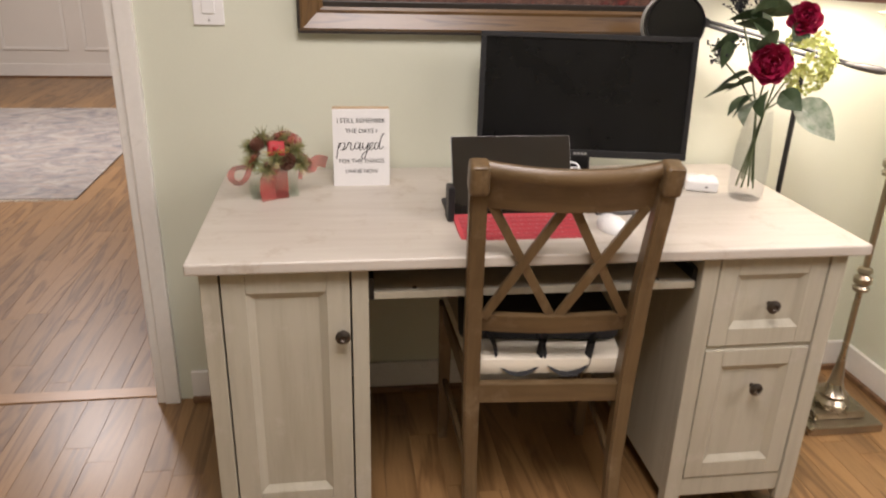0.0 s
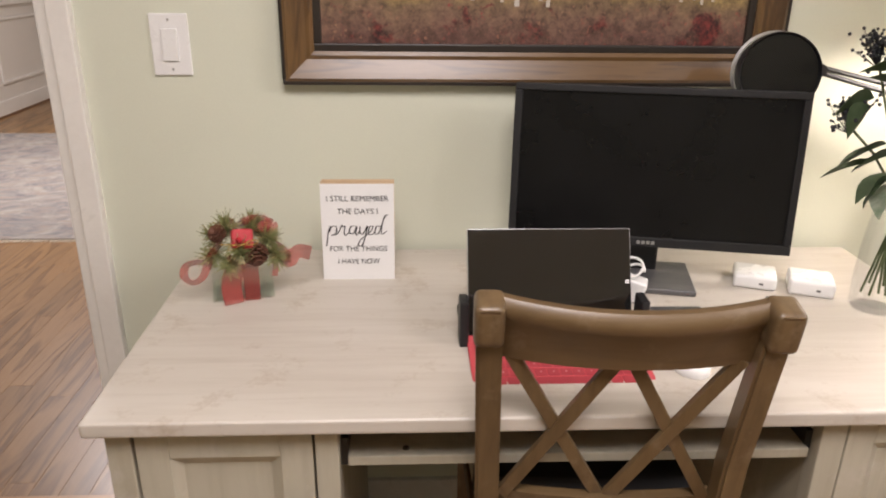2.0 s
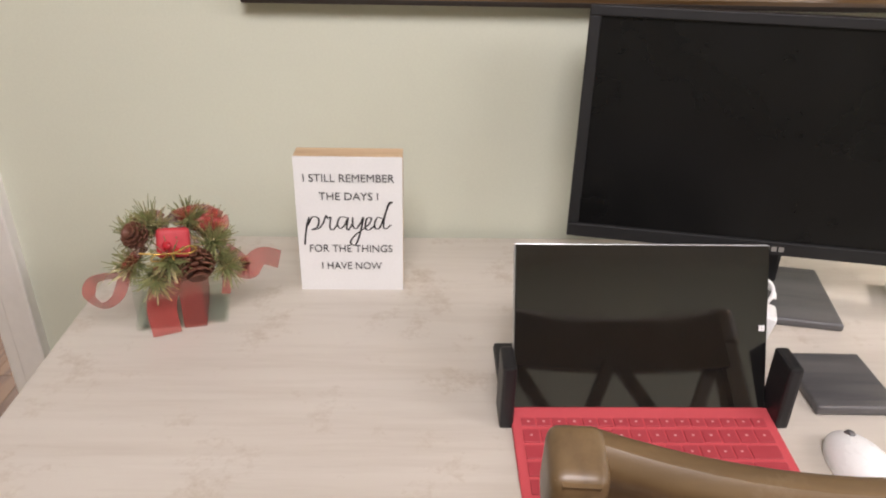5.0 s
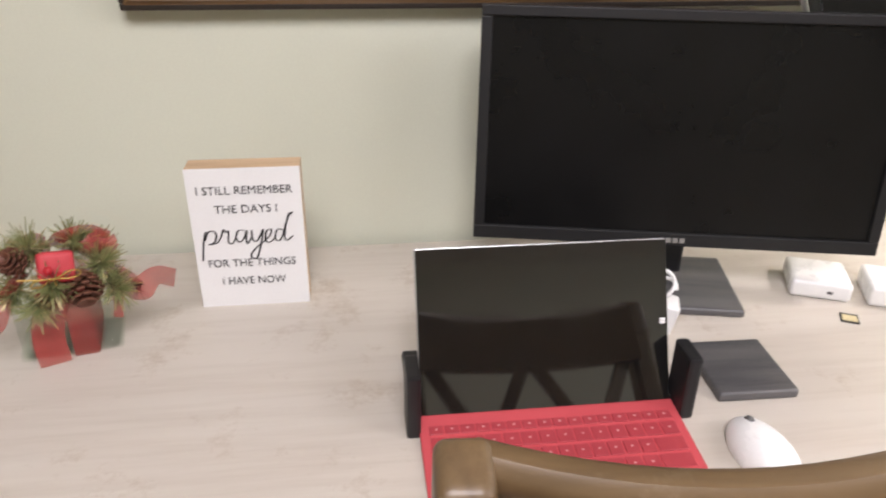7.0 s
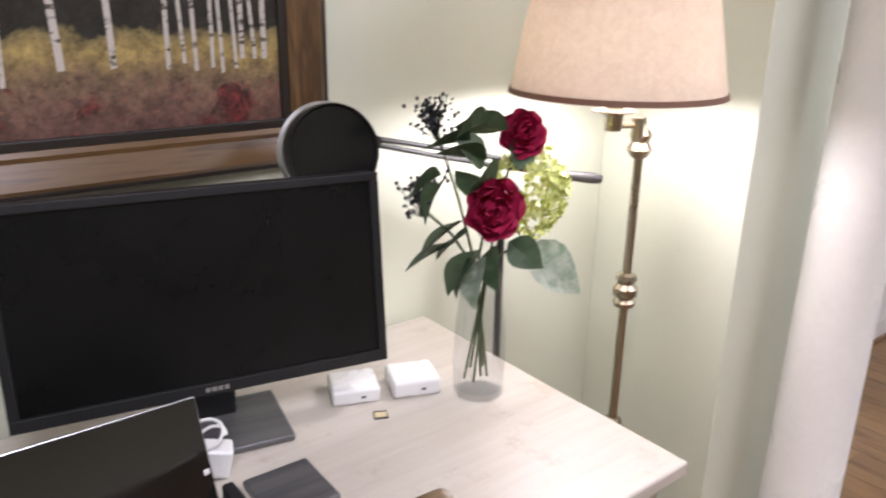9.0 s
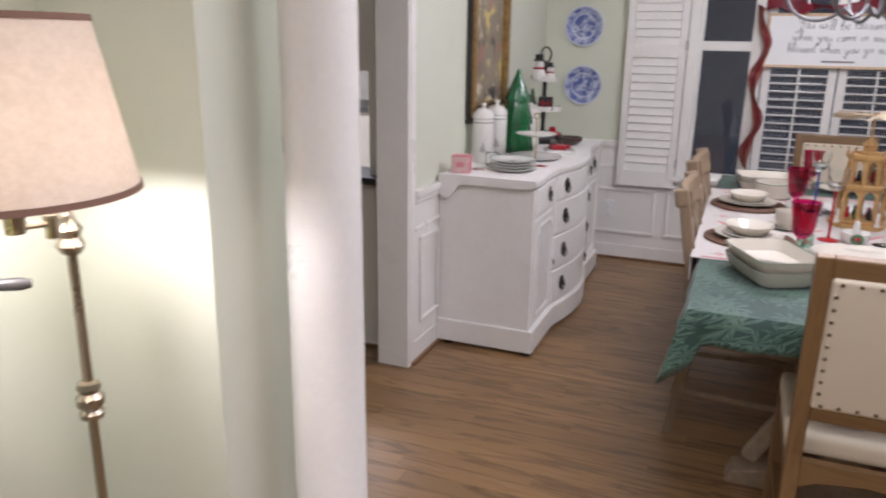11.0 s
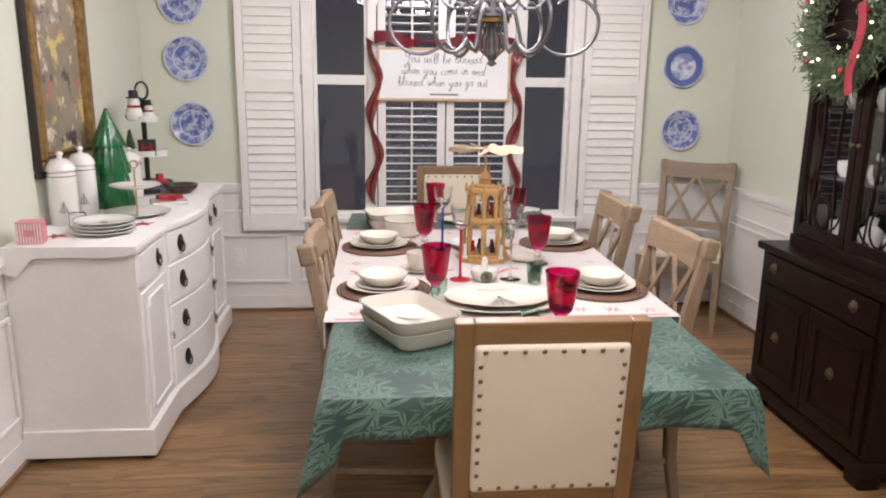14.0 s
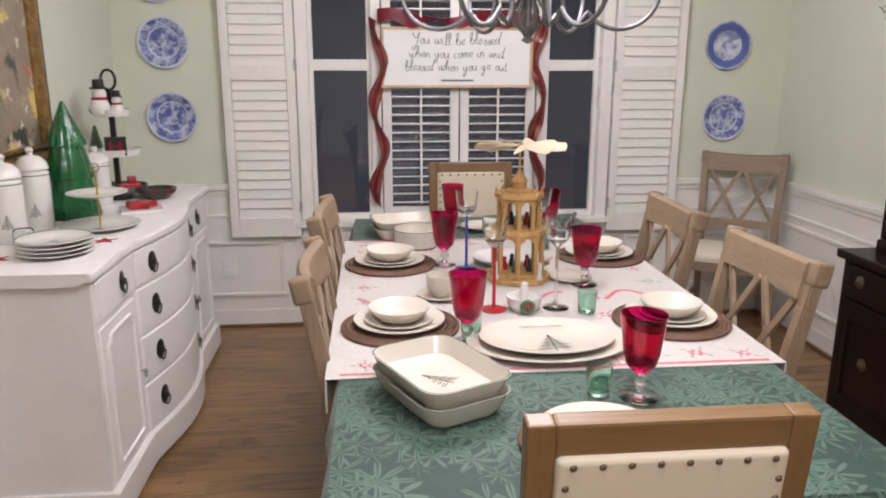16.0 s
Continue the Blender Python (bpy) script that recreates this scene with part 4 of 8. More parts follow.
PETAL = surface("crimson_petal", (0.43, 0.014, 0.080), (0.33, 0.008, 0.055), 0.6, scale=40)
LIME = surface("lime_petal", (0.50, 0.56, 0.13), (0.60, 0.63, 0.24), 0.6, scale=50)
DARKBERRY = surface("dark_berry", (0.012, 0.014, 0.018), (0.03, 0.03, 0.035), 0.45)


def leaf_mesh(l, w, curl=0.15, n=7):
    bm = bmesh.new()
    prev = None
    for k in range(n + 1):
        u = k / n
        h = w * (math.sin(math.pi * min(1, u ** 0.75)) if u < 1 else 0) + 0.0004
        z = -curl * l * u * u
        cur = [bm.verts.new((u * l, s * h, z + abs(s) * h * 0.35)) for s in (-1, 0, 1)]
        if prev:
            for a in (0, 1):
                bm.faces.new((prev[a], prev[a + 1], cur[a + 1], cur[a]))
        prev = cur
    ext = bmesh.ops.solidify(bm, geom=bm.faces[:], thickness=0.0006)
    return bm


def bloom(parent, place, r, aim, mat, seed, label):
    """A full many-petalled flower head, facing aim."""
    rq = random.Random(seed)
    bm = bmesh.new()
    rot = Vector(aim).to_track_quat("Z", "Y").to_matrix().to_4x4()
    for ring, (n, tilt_, size) in enumerate(((7, 8, 1.0), (7, 28, 0.92), (6, 48, 0.75), (5, 66, 0.55), (3, 80, 0.4))):
        for k in range(n):
            a = 360 * (k + 0.5 * (ring % 2)) / n + rq.uniform(-10, 10)
            m = Matrix.Translation(place) @ rot @ pose(0, 0, 0.002 * ring, 0, 0, a) @ pose(0, 0, 0, 0, -tilt_ + rq.uniform(-9, 9), 0)
            b = bmesh.new()
            g = [[None] * 6 for _ in range(6)]
            for i in range(6):
                for j in range(6):
                    u, v = i / 5, (j / 5 - 0.5) * 2
                    w = size * r * 0.62 * math.sin(math.pi * (0.15 + 0.72 * u)) 
                    rr = size * r * u * (1 - 0.10 * v * v)
                    g[i][j] = b.verts.new((rr, v * w, size * r * (0.22 * u * u + 0.20 * v * v) + rq.uniform(-1, 1) * 0.05 * r * u))
            for i in range(5):
                for j in range(5):
                    b.faces.new((g[i][j], g[i + 1][j], g[i + 1][j + 1], g[i][j + 1]))
            joined(b, bm, m)
    return part("bloom", bm, mat, parent, label, True)


bloom(vase, (0.062, -0.01, 0.458), 0.046, (-0.35, -1, 0.35), PETAL, 1, "crimson bloom")
bloom(vase, (-0.028, -0.045, 0.356), 0.056, (-0.45, -1, 0.15), PETAL, 2, "crimson bloom")
rq = random.Random(8)
bm = bmesh.new()
for k in range(130):
    d = Vector((rq.gauss(0, 1), rq.gauss(-0.4, 1), rq.gauss(0, 1))).normalized()
    c = Vector((0.092, -0.012, 0.362)) + Vector((d.x * 0.068, d.y * 0.055, d.z * 0.080)) * rq.uniform(0.8, 1.05)
    q = d.to_track_quat("Z", "Y").to_matrix().to_4x4()
    for j in range(4):
        m = Matrix.Translation(c) @ q @ pose(0, 0, 0, 0, 0, 90 * j + rq.uniform(0, 60)) @ pose(0, 0, 0, 0, -18, 0)
        b = bmesh.new()
        vs = [b.verts.new(p) for p in ((0, 0, 0), (0.008, -0.0055, 0.001), (0.017, 0, 0.003), (0.008, 0.0055, 0.001))]
        b.faces.new(vs)
        joined(b, bm, m)
part("hydrangea_head", bm, LIME, vase, "lime green hydrangea head")
for (cx, cy, cz), sx, n in (((-0.095, 0.02, 0.50), 0.034, 110), ((-0.135, 0.0, 0.385), 0.032, 100)):
    bm = bmesh.new()
    for k in range(n):
        d = Vector((rq.gauss(0, 1), rq.gauss(0, 0.5), rq.gauss(0.15, 0.8)))
        p = Vector((cx, cy, cz)) + d * sx * 0.55
        r = rq.uniform(0.0022, 0.0042)
        b = bmesh.new()
        bmesh.ops.create_icosphere(b, subdivisions=1, radius=r)
        joined(b, bm, Matrix.Translation(p))
        if k % 2 == 0:
            tube([(cx + 0.01, cy, cz - sx * 1.2), p], 0.0006, 3, bm)
    part("berry_cluster", bm, DARKBERRY, vase, "dark dried berry cluster")
for l, w, at_, rx, ry, rz in ((0.085, 0.024, (-0.025, -0.03, 0.43), 30, -18, 172), (0.08, 0.022, (0.02, -0.03, 0.475), 50, -10, 160), (0.07, 0.022, (-0.03, -0.03, 0.42), -60, -50, 175),
                              (0.075, 0.02, (-0.04, -0.01, 0.31), 40, 10, 190), (0.09, 0.024, (-0.03, -0.02, 0.28), 20, 18, 200), (0.07, 0.018, (-0.05, -0.03, 0.27), 60, 25, 205),
                              (0.07, 0.022, (-0.09, 0.0, 0.41), 50, 15, 185), (0.06, 0.024, (-0.10, -0.01, 0.40), 70, 50, 190), (0.06, 0.025, (-0.02, -0.05, 0.40), 60, -20, 200), (0.06, 0.02, (0.03, -0.04, 0.41), 50, -50, 30), (0.05, 0.02, (-0.045, -0.03, 0.37), 50, -60, 150), (0.075, 0.024, (-0.05, -0.02, 0.46), 30, -5, 175), (0.07, 0.024, (-0.02, -0.03, 0.49), 55, 5, 185), (0.08, 0.024, (-0.055, -0.01, 0.33), 25, 20, 178), (0.07, 0.022, (-0.02, -0.045, 0.29), 55, 35, 230), (0.075, 0.022, (-0.08, -0.02, 0.30), 20, 15, 165), (0.06, 0.022, (0.02, -0.04, 0.29), 60, 30, 300)):
    part("leaf", leaf_mesh(l * 1.2, w * 1.3), LEAF, vase, "", True, pose(*at_, rx, ry, rz))
for l, w, at_, rx, ry, rz in ((0.115, 0.034, (0.075, -0.02, 0.262), 55, 32, -38), (0.08, 0.024, (-0.035, -0.035, 0.27), 40, 22, 215)):
    part("variegated_leaf", leaf_mesh(l * 1.25, w * 1.3, 0.25), PALELEAF, vase, "pale frosted green leaf", True, pose(*at_, rx, ry, rz))
for top, foot in (((0.055, -0.01, 0.45), (-0.025, 0.01, 0.03)), ((-0.018, -0.035, 0.35), (0.02, 0.0, 0.025)), ((0.09, 0, 0.35), (-0.02, -0.01, 0.03)), ((-0.09, 0.01, 0.47), (0.02, 0.012, 0.04)), ((-0.125, 0, 0.36), (0.005, 0.0, 0.03)), ((0.075, -0.02, 0.262), (-0.015, 0.006, 0.05))):
    a, b_ = Vector(foot), Vector(top)
    neck = Vector((0.012 * (1 if b_.x > 0 else -1), 0, 0.235))
    part("stem", tube([a, a.lerp(neck, 0.5), neck, neck.lerp(b_, 0.5) + Vector((0, 0, 0.012)), b_], 0.0024, 6), STEM, vase, "", True)

# black swing-arm lamp behind the desk
arm = thing("swing_arm_lamp", "black swing-arm floor lamp with round shade", "lamp", at=pose(2.09, 2.86, 0))
part("base", lathe([(0, 0), (0.055, 0), (0.055, 0.012), (0.045, 0.02), (0.012, 0.024), (0, 0.024)], 32), BLACKMETAL, arm, "", True)
part("pole", tube([(0, 0, 0.02), (0, 0, 1.09)], 0.008, 12), BLACKMETAL, arm, "", True)
for dz in (0.0, 0.016):
    part("arm", tube([(0.12, -0.06, 1.092), (0.0, -0.012, 1.112 + dz), (-0.16, 0.0, 1.15 + dz), (-0.33, -0.012, 1.195 + dz * 0.6)], 0.005, 8), BLACKMETAL, arm, "", True)
part("handle", tube([(0.09, -0.05, 1.096), (0.12, -0.075, 1.092), (0.16, -0.10, 1.086), (0.175, -0.11, 1.084)], [0.006, 0.011, 0.012, 0.008], 12), DARKGREY, arm, "dark grey grip", True)
hd = pose(-0.418, -0.03, 1.193, 82, 0, -8) @ Matrix.Diagonal((0.88, 0.88, 0.88, 1))
part("shade", lathe([(0.0, -0.05), (0.04, -0.05), (0.085, -0.02), (0.09, 0.02), (0.088, 0.028), (0.084, 0.022), (0.08, -0.012), (0.03, -0.03), (0, -0.03)], 40), BLACK, arm, "black round dish shade", True, hd)
part("lens", lathe([(0, 0.012), (0.06, 0.014), (0.083, 0.018), (0.083, 0.021), (0.06, 0.018), (0, 0.016)], 40), surface("smoked_lens", (0.006, 0.006, 0.006), None, 0.2, bump=0), arm, "dark glossy lens", True, hd)
part("shade_rim", lathe([(0.072, -0.052), (0.092, -0.03), (0.094, -0.024), (0.088, -0.02), (0.07, -0.045)], 40), ALU, arm, "pale metal back rim", True, hd)
part("hinge", lathe([(0, -0.012), (0.012, -0.012), (0.014, 0), (0.012, 0.012), (0, 0.012)], 16), BLACKMETAL, arm, "", True, pose(-0.325, -0.015, 1.198, 90, 0, 0))

# brass floor lamp with its drum shade, lit
fl = thing("floor_lamp", "antique brass swing-arm floor lamp with lit linen shade", "lamp", at=pose(2.315, 2.70, 0))
bm = box(-0.125, 0.125, -0.095, 0.155, 0.0, 0.028, 0.006)
part("base_plate", bm, BRASS, fl)
part("base_step", box(-0.085, 0.085, -0.055, 0.115, 0.028, 0.052, 0.006), BRASS, fl)
col = [(0.0, 0.052), (0.052, 0.052), (0.054, 0.07), (0.04, 0.082), (0.044, 0.095), (0.03, 0.11), (0.022, 0.13), (0.014, 0.19), (0.0095, 0.24), (0.0095, 0.47)]
for z in (0.49, 0.845):
    col += [(0.0095, z - 0.045), (0.022, z - 0.04), (0.024, z - 0.03), (0.017, z - 0.022), (0.026, z - 0.014), (0.026, z + 0.002), (0.017, z + 0.012), (0.023, z + 0.022), (0.02, z + 0.032), (0.0095, z + 0.036)]
col += [(0.0095, 1.13), (0.018, 1.135), (0.026, 1.15), (0.018, 1.165), (0.024, 1.18), (0.012, 1.195), (0.008, 1.215), (0, 1.22)]
part("pole", lathe(col, 24), BRASS, fl, "", True, Matrix.Translation((0, 0.0, 0)))
part("swing_arm", tube([(0, 0, 1.20), (-0.035, -0.02, 1.205), (-0.068, -0.042, 1.20)], 0.007, 8), BRASS, fl, "", True)
part("arm_joint", lathe([(0, -0.02), (0.012, -0.02), (0.012, 0.02), (0, 0.02)], 16), BRASS, fl, "", True, pose(-0.07, -0.044, 1.205))
part("socket", lathe([(0, 0), (0.016, 0), (0.018, 0.03), (0.04, 0.035), (0.042, 0.038), (0.018, 0.042), (0.018, 0.07), (0, 0.07)], 20), BRASS, fl, "", True, pose(-0.13, -0.033, 1.205))
part("joint_bar", tube([(-0.068, -0.044, 1.21), (-0.13, -0.033, 1.215)], 0.006, 8), BRASS, fl)
SHADE = surface("linen_lamp_shade", (0.62, 0.55, 0.47), (0.56, 0.49, 0.41), 0.9, scale=45, fine=300, bump=0.2)
nt = SHADE.node_tree
tr = nt.nodes.new("ShaderNodeBsdfTranslucent")
ms = nt.nodes.new("ShaderNodeMixShader")
ms.inputs[0].default_value = 0.20
tr.inputs["Color"].default_value = (0.80, 0.62, 0.47, 1)
fleck = ramp_of(nt, noise_of(nt, coords(nt), 95, 4, 0.7), 0.38, 0.60)
nt.links.new(mix_colour(nt, fleck, (0.92, 0.82, 0.68), (0.70, 0.59, 0.46)), tr.inputs["Color"])
nt.links.new(nt.nodes["Principled BSDF"].outputs[0], ms.inputs[1])
nt.links.new(tr.outputs[0], ms.inputs[2])
nt.links.new(ms.outputs[0], nt.nodes["Material Output"].inputs[0])
sx, sy = -0.13, -0.033
sh = part("shade", lathe([(0.197, 1.274), (0.144, 1.545), (0.1415, 1.545), (0.1945, 1.274), (0.197, 1.274)], 64), SHADE, fl, "glowing beige linen shade", True, pose(sx, sy, 0))
BRAID = surface("brown_braid", (0.22, 0.12, 0.08), None, 0.8, fine=500)
for r, z in ((0.1975, 1.274), (0.1455, 1.538)):
    part("braid", lathe([(r - 0.004, z - 0.001), (r + 0.0018, z - 0.001), (r + 0.0005, z + 0.009), (r - 0.005, z + 0.009)], 64), BRAID, fl, "brown trim braid", True, pose(sx, sy, 0))
for k in range(3):
    a = k * 2.0944
    part("shade_spider", tube([(sx, sy, 1.52), (sx + 0.14 * math.cos(a), sy + 0.14 * math.sin(a), 1.535)], 0.002, 6), BRASS, fl)
part("diffuser", lathe([(0.0, 1.258), (0.022, 1.260), (0.037, 1.270), (0.040, 1.282), (0.038, 1.282), (0.02, 1.264), (0, 1.262)], 28), thin_glass("frosted_diffuser", (0.9, 0.9, 0.88), 0.3), fl, "small pale glass diffuser", True, pose(sx, sy, 0))
part("harp", tube([(sx, sy, 1.27), (sx + 0.05, sy, 1.33), (sx + 0.055, sy, 1.42), (sx, sy, 1.52)], 0.002, 6), BRASS, fl)

# framed painting of birches
FRAMEWOOD = grain_wood("bronze_frame_wood", (0.145, 0.080, 0.030), (0.055, 0.028, 0.012), 0.32, "x", 1.6, coat=0.2)
FRAMEWOOD_UP = grain_wood("bronze_frame_wood_upright", (0.145, 0.080, 0.030), (0.055, 0.028, 0.012), 0.32, "z", 1.6, coat=0.2)
FRAMEDARK = surface("black_frame_edge", (0.022, 0.016, 0.012), None, 0.4)
PX0, PX1, PZ0, PZ1 = 0.688, 1.745, 1.150, 1.86
pic = thing("framed_painting", "wide birch forest painting in a bronze wooden frame", "painting", at=pose(0, YW, 0))
def frame_side(p, q, mat, name="frame_side", w=0.062):
    bm = bmesh.new()
    p, q = Vector(p), Vector(q)
    d = (q - p).normalized()
    n = Vector((-d.z, 0, d.x))
    rings = []
    prof = [(0.0, -0.002), (0.0, -0.030), (0.008, -0.034), (0.018, -0.030), (0.046, -0.018), (0.054, -0.020), (w, -0.016), (w, -0.002)]
    for e, s in ((p, 1), (q, -1)):
        rings.append([bm.verts.new(e + n * a + d * (a * s) + Vector((0, b, 0))) for a, b in prof])
    m = len(prof)
    for k in range(m):
        bm.faces.new((rings[0][k], rings[0][(k + 1) % m], rings[1][(k + 1) % m], rings[1][k]))
    bm.faces.new(rings[0]), bm.faces.new(rings[1][::-1])
    return bm
for p, q, mt in (((PX0, 0, PZ0), (PX1, 0, PZ0), FRAMEWOOD), ((PX1, 0, PZ0), (PX1, 0, PZ1), FRAMEWOOD_UP), ((PX1, 0, PZ1), (PX0, 0, PZ1), FRAMEWOOD), ((PX0, 0, PZ1), (PX0, 0, PZ0), FRAMEWOOD_UP)):
    part("frame_side", frame_side(p, q, mt), mt, pic)
bm = bmesh.new()
for b in ((PX0 - 0.005, PX1 + 0.005, PZ0 - 0.006, PZ0 + 0.004), (PX0 - 0.005, PX1 + 0.005, PZ1 - 0.004, PZ1 + 0.006), (PX0 - 0.006, PX0 + 0.004, PZ0 + 0.004, PZ1 - 0.004), (PX1 - 0.004, PX1 + 0.006, PZ0 + 0.004, PZ1 - 0.004)):
    part("frame_edge", box(b[0], b[1], -0.031, -0.001, b[2], b[3], 0.003), FRAMEDARK, pic, "black outer edge")
bm = bmesh.new()
for b in ((PX0 + 0.06, PX1 - 0.06, PZ0 + 0.06, PZ0 + 0.078), (PX0 + 0.06, PX1 - 0.06, PZ1 - 0.078, PZ1 - 0.06), (PX0 + 0.06, PX0 + 0.078, PZ0 + 0.078, PZ1 - 0.078), (PX1 - 0.078, PX1 - 0.06, PZ0 + 0.078, PZ1 - 0.078)):
    part("inner_slip", box(b[0], b[1], -0.014, -0.003, b[2], b[3], 0.003), FRAMEDARK, pic, "dark inner slip")
# canvas paint: undergrowth, meadow, dark wood and autumn foliage, by height
CANVAS, nt, s = nodes_of("birch_forest_paint")
tc = nt.nodes.new("ShaderNodeTexCoord")
sp = nt.nodes.new("ShaderNodeSeparateXYZ")
nt.links.new(tc.outputs["Object"], sp.inputs[0])
wob = noise_of(nt, tc.outputs["Object"], 9, 5, 0.65)
ma = nt.nodes.new("ShaderNodeMath")
ma.operation = "MULTIPLY_ADD"
ma.inputs[1].default_value = 0.13
nt.links.new(wob, ma.inputs[0]), nt.links.new(sp.outputs[2], ma.inputs[2])
hgt = ramp_of(nt, ma.outputs[0], PZ0 + 0.10, PZ1 - 0.02)
cr = nt.nodes.new("ShaderNodeValToRGB")
els = cr.color_ramp.elements
stops = [(0.0, (0.04, 0.026, 0.024)), (0.06, (0.115, 0.062, 0.055)), (0.15, (0.185, 0.12, 0.088)), (0.21, (0.19, 0.135, 0.085)), (0.28, (0.37, 0.29, 0.11)), (0.325, (0.20, 0.17, 0.08)), (0.34, (0.025, 0.024, 0.022)), (0.43, (0.03, 0.026, 0.022)), (0.52, (0.28, 0.14, 0.045)), (1.0, (0.42, 0.22, 0.06))]
els[0].position, els[0].color = stops[0][0], (*stops[0][1], 1)
els[1].position, els[1].color = stops[-1][0], (*stops[-1][1], 1)
for p, c in stops[1:-1]:
    e = els.new(p)
    e.color = (*c, 1)
nt.links.new(hgt, cr.inputs[0])
dab = noise_of(nt, tc.outputs["Object"], 55, 6, 0.75)
patch = noise_of(nt, tc.outputs["Object"], 14, 3, 0.6)
c = mix_colour(nt, ramp_of(nt, dab, 0.30, 0.75), mix_colour(nt, 1.0, cr.outputs[0], (0.35, 0.32, 0.34), "MULTIPLY"), mix_colour(nt, 1.0, cr.outputs[0], (1.7, 1.6, 1.5), "MULTIPLY"))
low = nt.nodes.new("ShaderNodeMath")
low.operation = "LESS_THAN"
low.inputs[1].default_value = 0.2
nt.links.new(hgt, low.inputs[0])
spot = nt.nodes.new("ShaderNodeMath")
spot.operation = "MULTIPLY"
nt.links.new(low.outputs[0], spot.inputs[0])
nt.links.new(ramp_of(nt, noise_of(nt, tc.outputs["Object"], 90, 3, 0.7), 0.60, 0.68), spot.inputs[1])
c = mix_colour(nt, spot.outputs[0], c, mix_colour(nt, ramp_of(nt, patch, 0.4, 0.6), (0.27, 0.055, 0.05), (0.32, 0.19, 0.12)))
bush = nt.nodes.new("ShaderNodeMath")
bush.operation = "MULTIPLY"
nt.links.new(low.outputs[0], bush.inputs[0])
nt.links.new(ramp_of(nt, noise_of(nt, tc.outputs["Object"], 11, 6, 0.7, 0.5), 0.54, 0.62), bush.inputs[1])
c = mix_colour(nt, bush.outputs[0], c, mix_colour(nt, ramp_of(nt, dab, 0.42, 0.66), (0.035, 0.018, 0.018), (0.25, 0.05, 0.045)))
nt.links.new(c, s.inputs["Base Color"])
s.inputs["Roughness"].default_value = 0.28
bump_of(nt, s, dab, 0.3, 0.002)
part("canvas", box(PX0 + 0.07, PX1 - 0.07, -0.008, -0.003, PZ0 + 0.07, PZ1 - 0.07), CANVAS, pic, "autumn birch forest scene")
BIRCH = surface("painted_birch_bark", (0.54, 0.50, 0.45), (0.07, 0.06, 0.05), 0.4, scale=70, fine=200, lo=0.54, hi=0.62, stretch=(0.5, 1, 1.6))
rb = random.Random(12)
xs = [0.80, 0.835, 0.852, 0.955, 1.07, 1.085, 1.098, 1.118, 1.145, 1.17, 1.225, 1.243, 1.315, 1.39, 1.48, 1.50, 1.518, 1.545, 1.562, 1.585, 1.60, 1.62, 1.64]
for x in xs:
    w = rb.uniform(0.0028, 0.0054)
    z0 = PZ0 + 0.165 + rb.uniform(-0.012, 0.02)
    bm = bmesh.new()
    sw, lean_ = rb.uniform(0, 6), rb.uniform(-0.02, 0.02)
    pts = [(x + lean_ * u + 0.004 * math.sin(sw + 4 * u), -0.0088, z0 + u * (PZ1 - 0.09 - z0)) for u in [k / 8 for k in range(9)]]
    b = ribbon_strip(pts, 2 * w, (0, 1, 0))
    part("birch_trunk", b, BIRCH, pic, "white painted birch trunk")

# light switch
sw = thing("light_switch", "white rocker light switch plate on green wall", "light switch", at=pose(0.451, YW, 1.222))
part("plate", box(-0.040, 0.040, -0.006, 0, -0.063, 0.063, 0.003), WHITEPLASTIC, sw)
part("rocker", box(-0.0165, 0.0165, -0.0105, -0.004, -0.033, 0.033, 0.002), WHITEPLASTIC, sw)
for z in (-0.05, 0.05):
    part("screw", lathe([(0, 0), (0.003, 0), (0.002, 0.001), (0, 0.001)], 10), ALU, sw, "", False, pose(0, -0.006, z, 90, 0, 0))

# rug in the room behind
RUGM, nt, s = nodes_of("faded_grey_rug_pile")
v = coords(nt)
n1 = ramp_of(nt, noise_of(nt, v, 5.5, 6, 0.7, 0.8), 0.40, 0.62)
n2 = ramp_of(nt, noise_of(nt, coords(nt, (1.0, 3.5, 1)), 7, 5, 0.7), 0.45, 0.66)
c = mix_colour(nt, n1, (0.40, 0.375, 0.345), (0.19, 0.19, 0.205))
c = mix_colour(nt, n2, c, (0.34, 0.285, 0.25))
nt.links.new(c, s.inputs["Base Color"])
s.inputs["Roughness"].default_value = 0.95
bump_of(nt, s, noise_of(nt, v, 400, 2), 0.5, 0.004)
rug = thing("rug", "faded grey patterned rug with pale fringe on oak floor", "rug", at=pose(0, 0, 0.001))
part("woven_field", box(-2.45, -0.69, 5.09, 7.60, 0, 0.009, 0.003), RUGM, rug)
bm = bmesh.new()
for k in range(260):
    x = -2.44 + k * 1.74 / 259
    for y, d in ((5.09, -1), (7.60, 1)):
        tube([(x, y, 0.004), (x + rg.uniform(-0.008, 0.008), y + d * rg.uniform(0.025, 0.045), 0.002)], 0.0016, 3, bm)
tagged(part("fringe", bm, CREAM, rug, "pale cotton fringe"), kind="stuff")
# oak strip across the opening
tagged(part("threshold", box(-1.25, 0.19, 3.02, 3.075, 0, 0.004, 0.001), grain_wood("oak_threshold", (0.42, 0.24, 0.11), (0.28, 0.14, 0.06), 0.35, "x"), None), kind="structure")

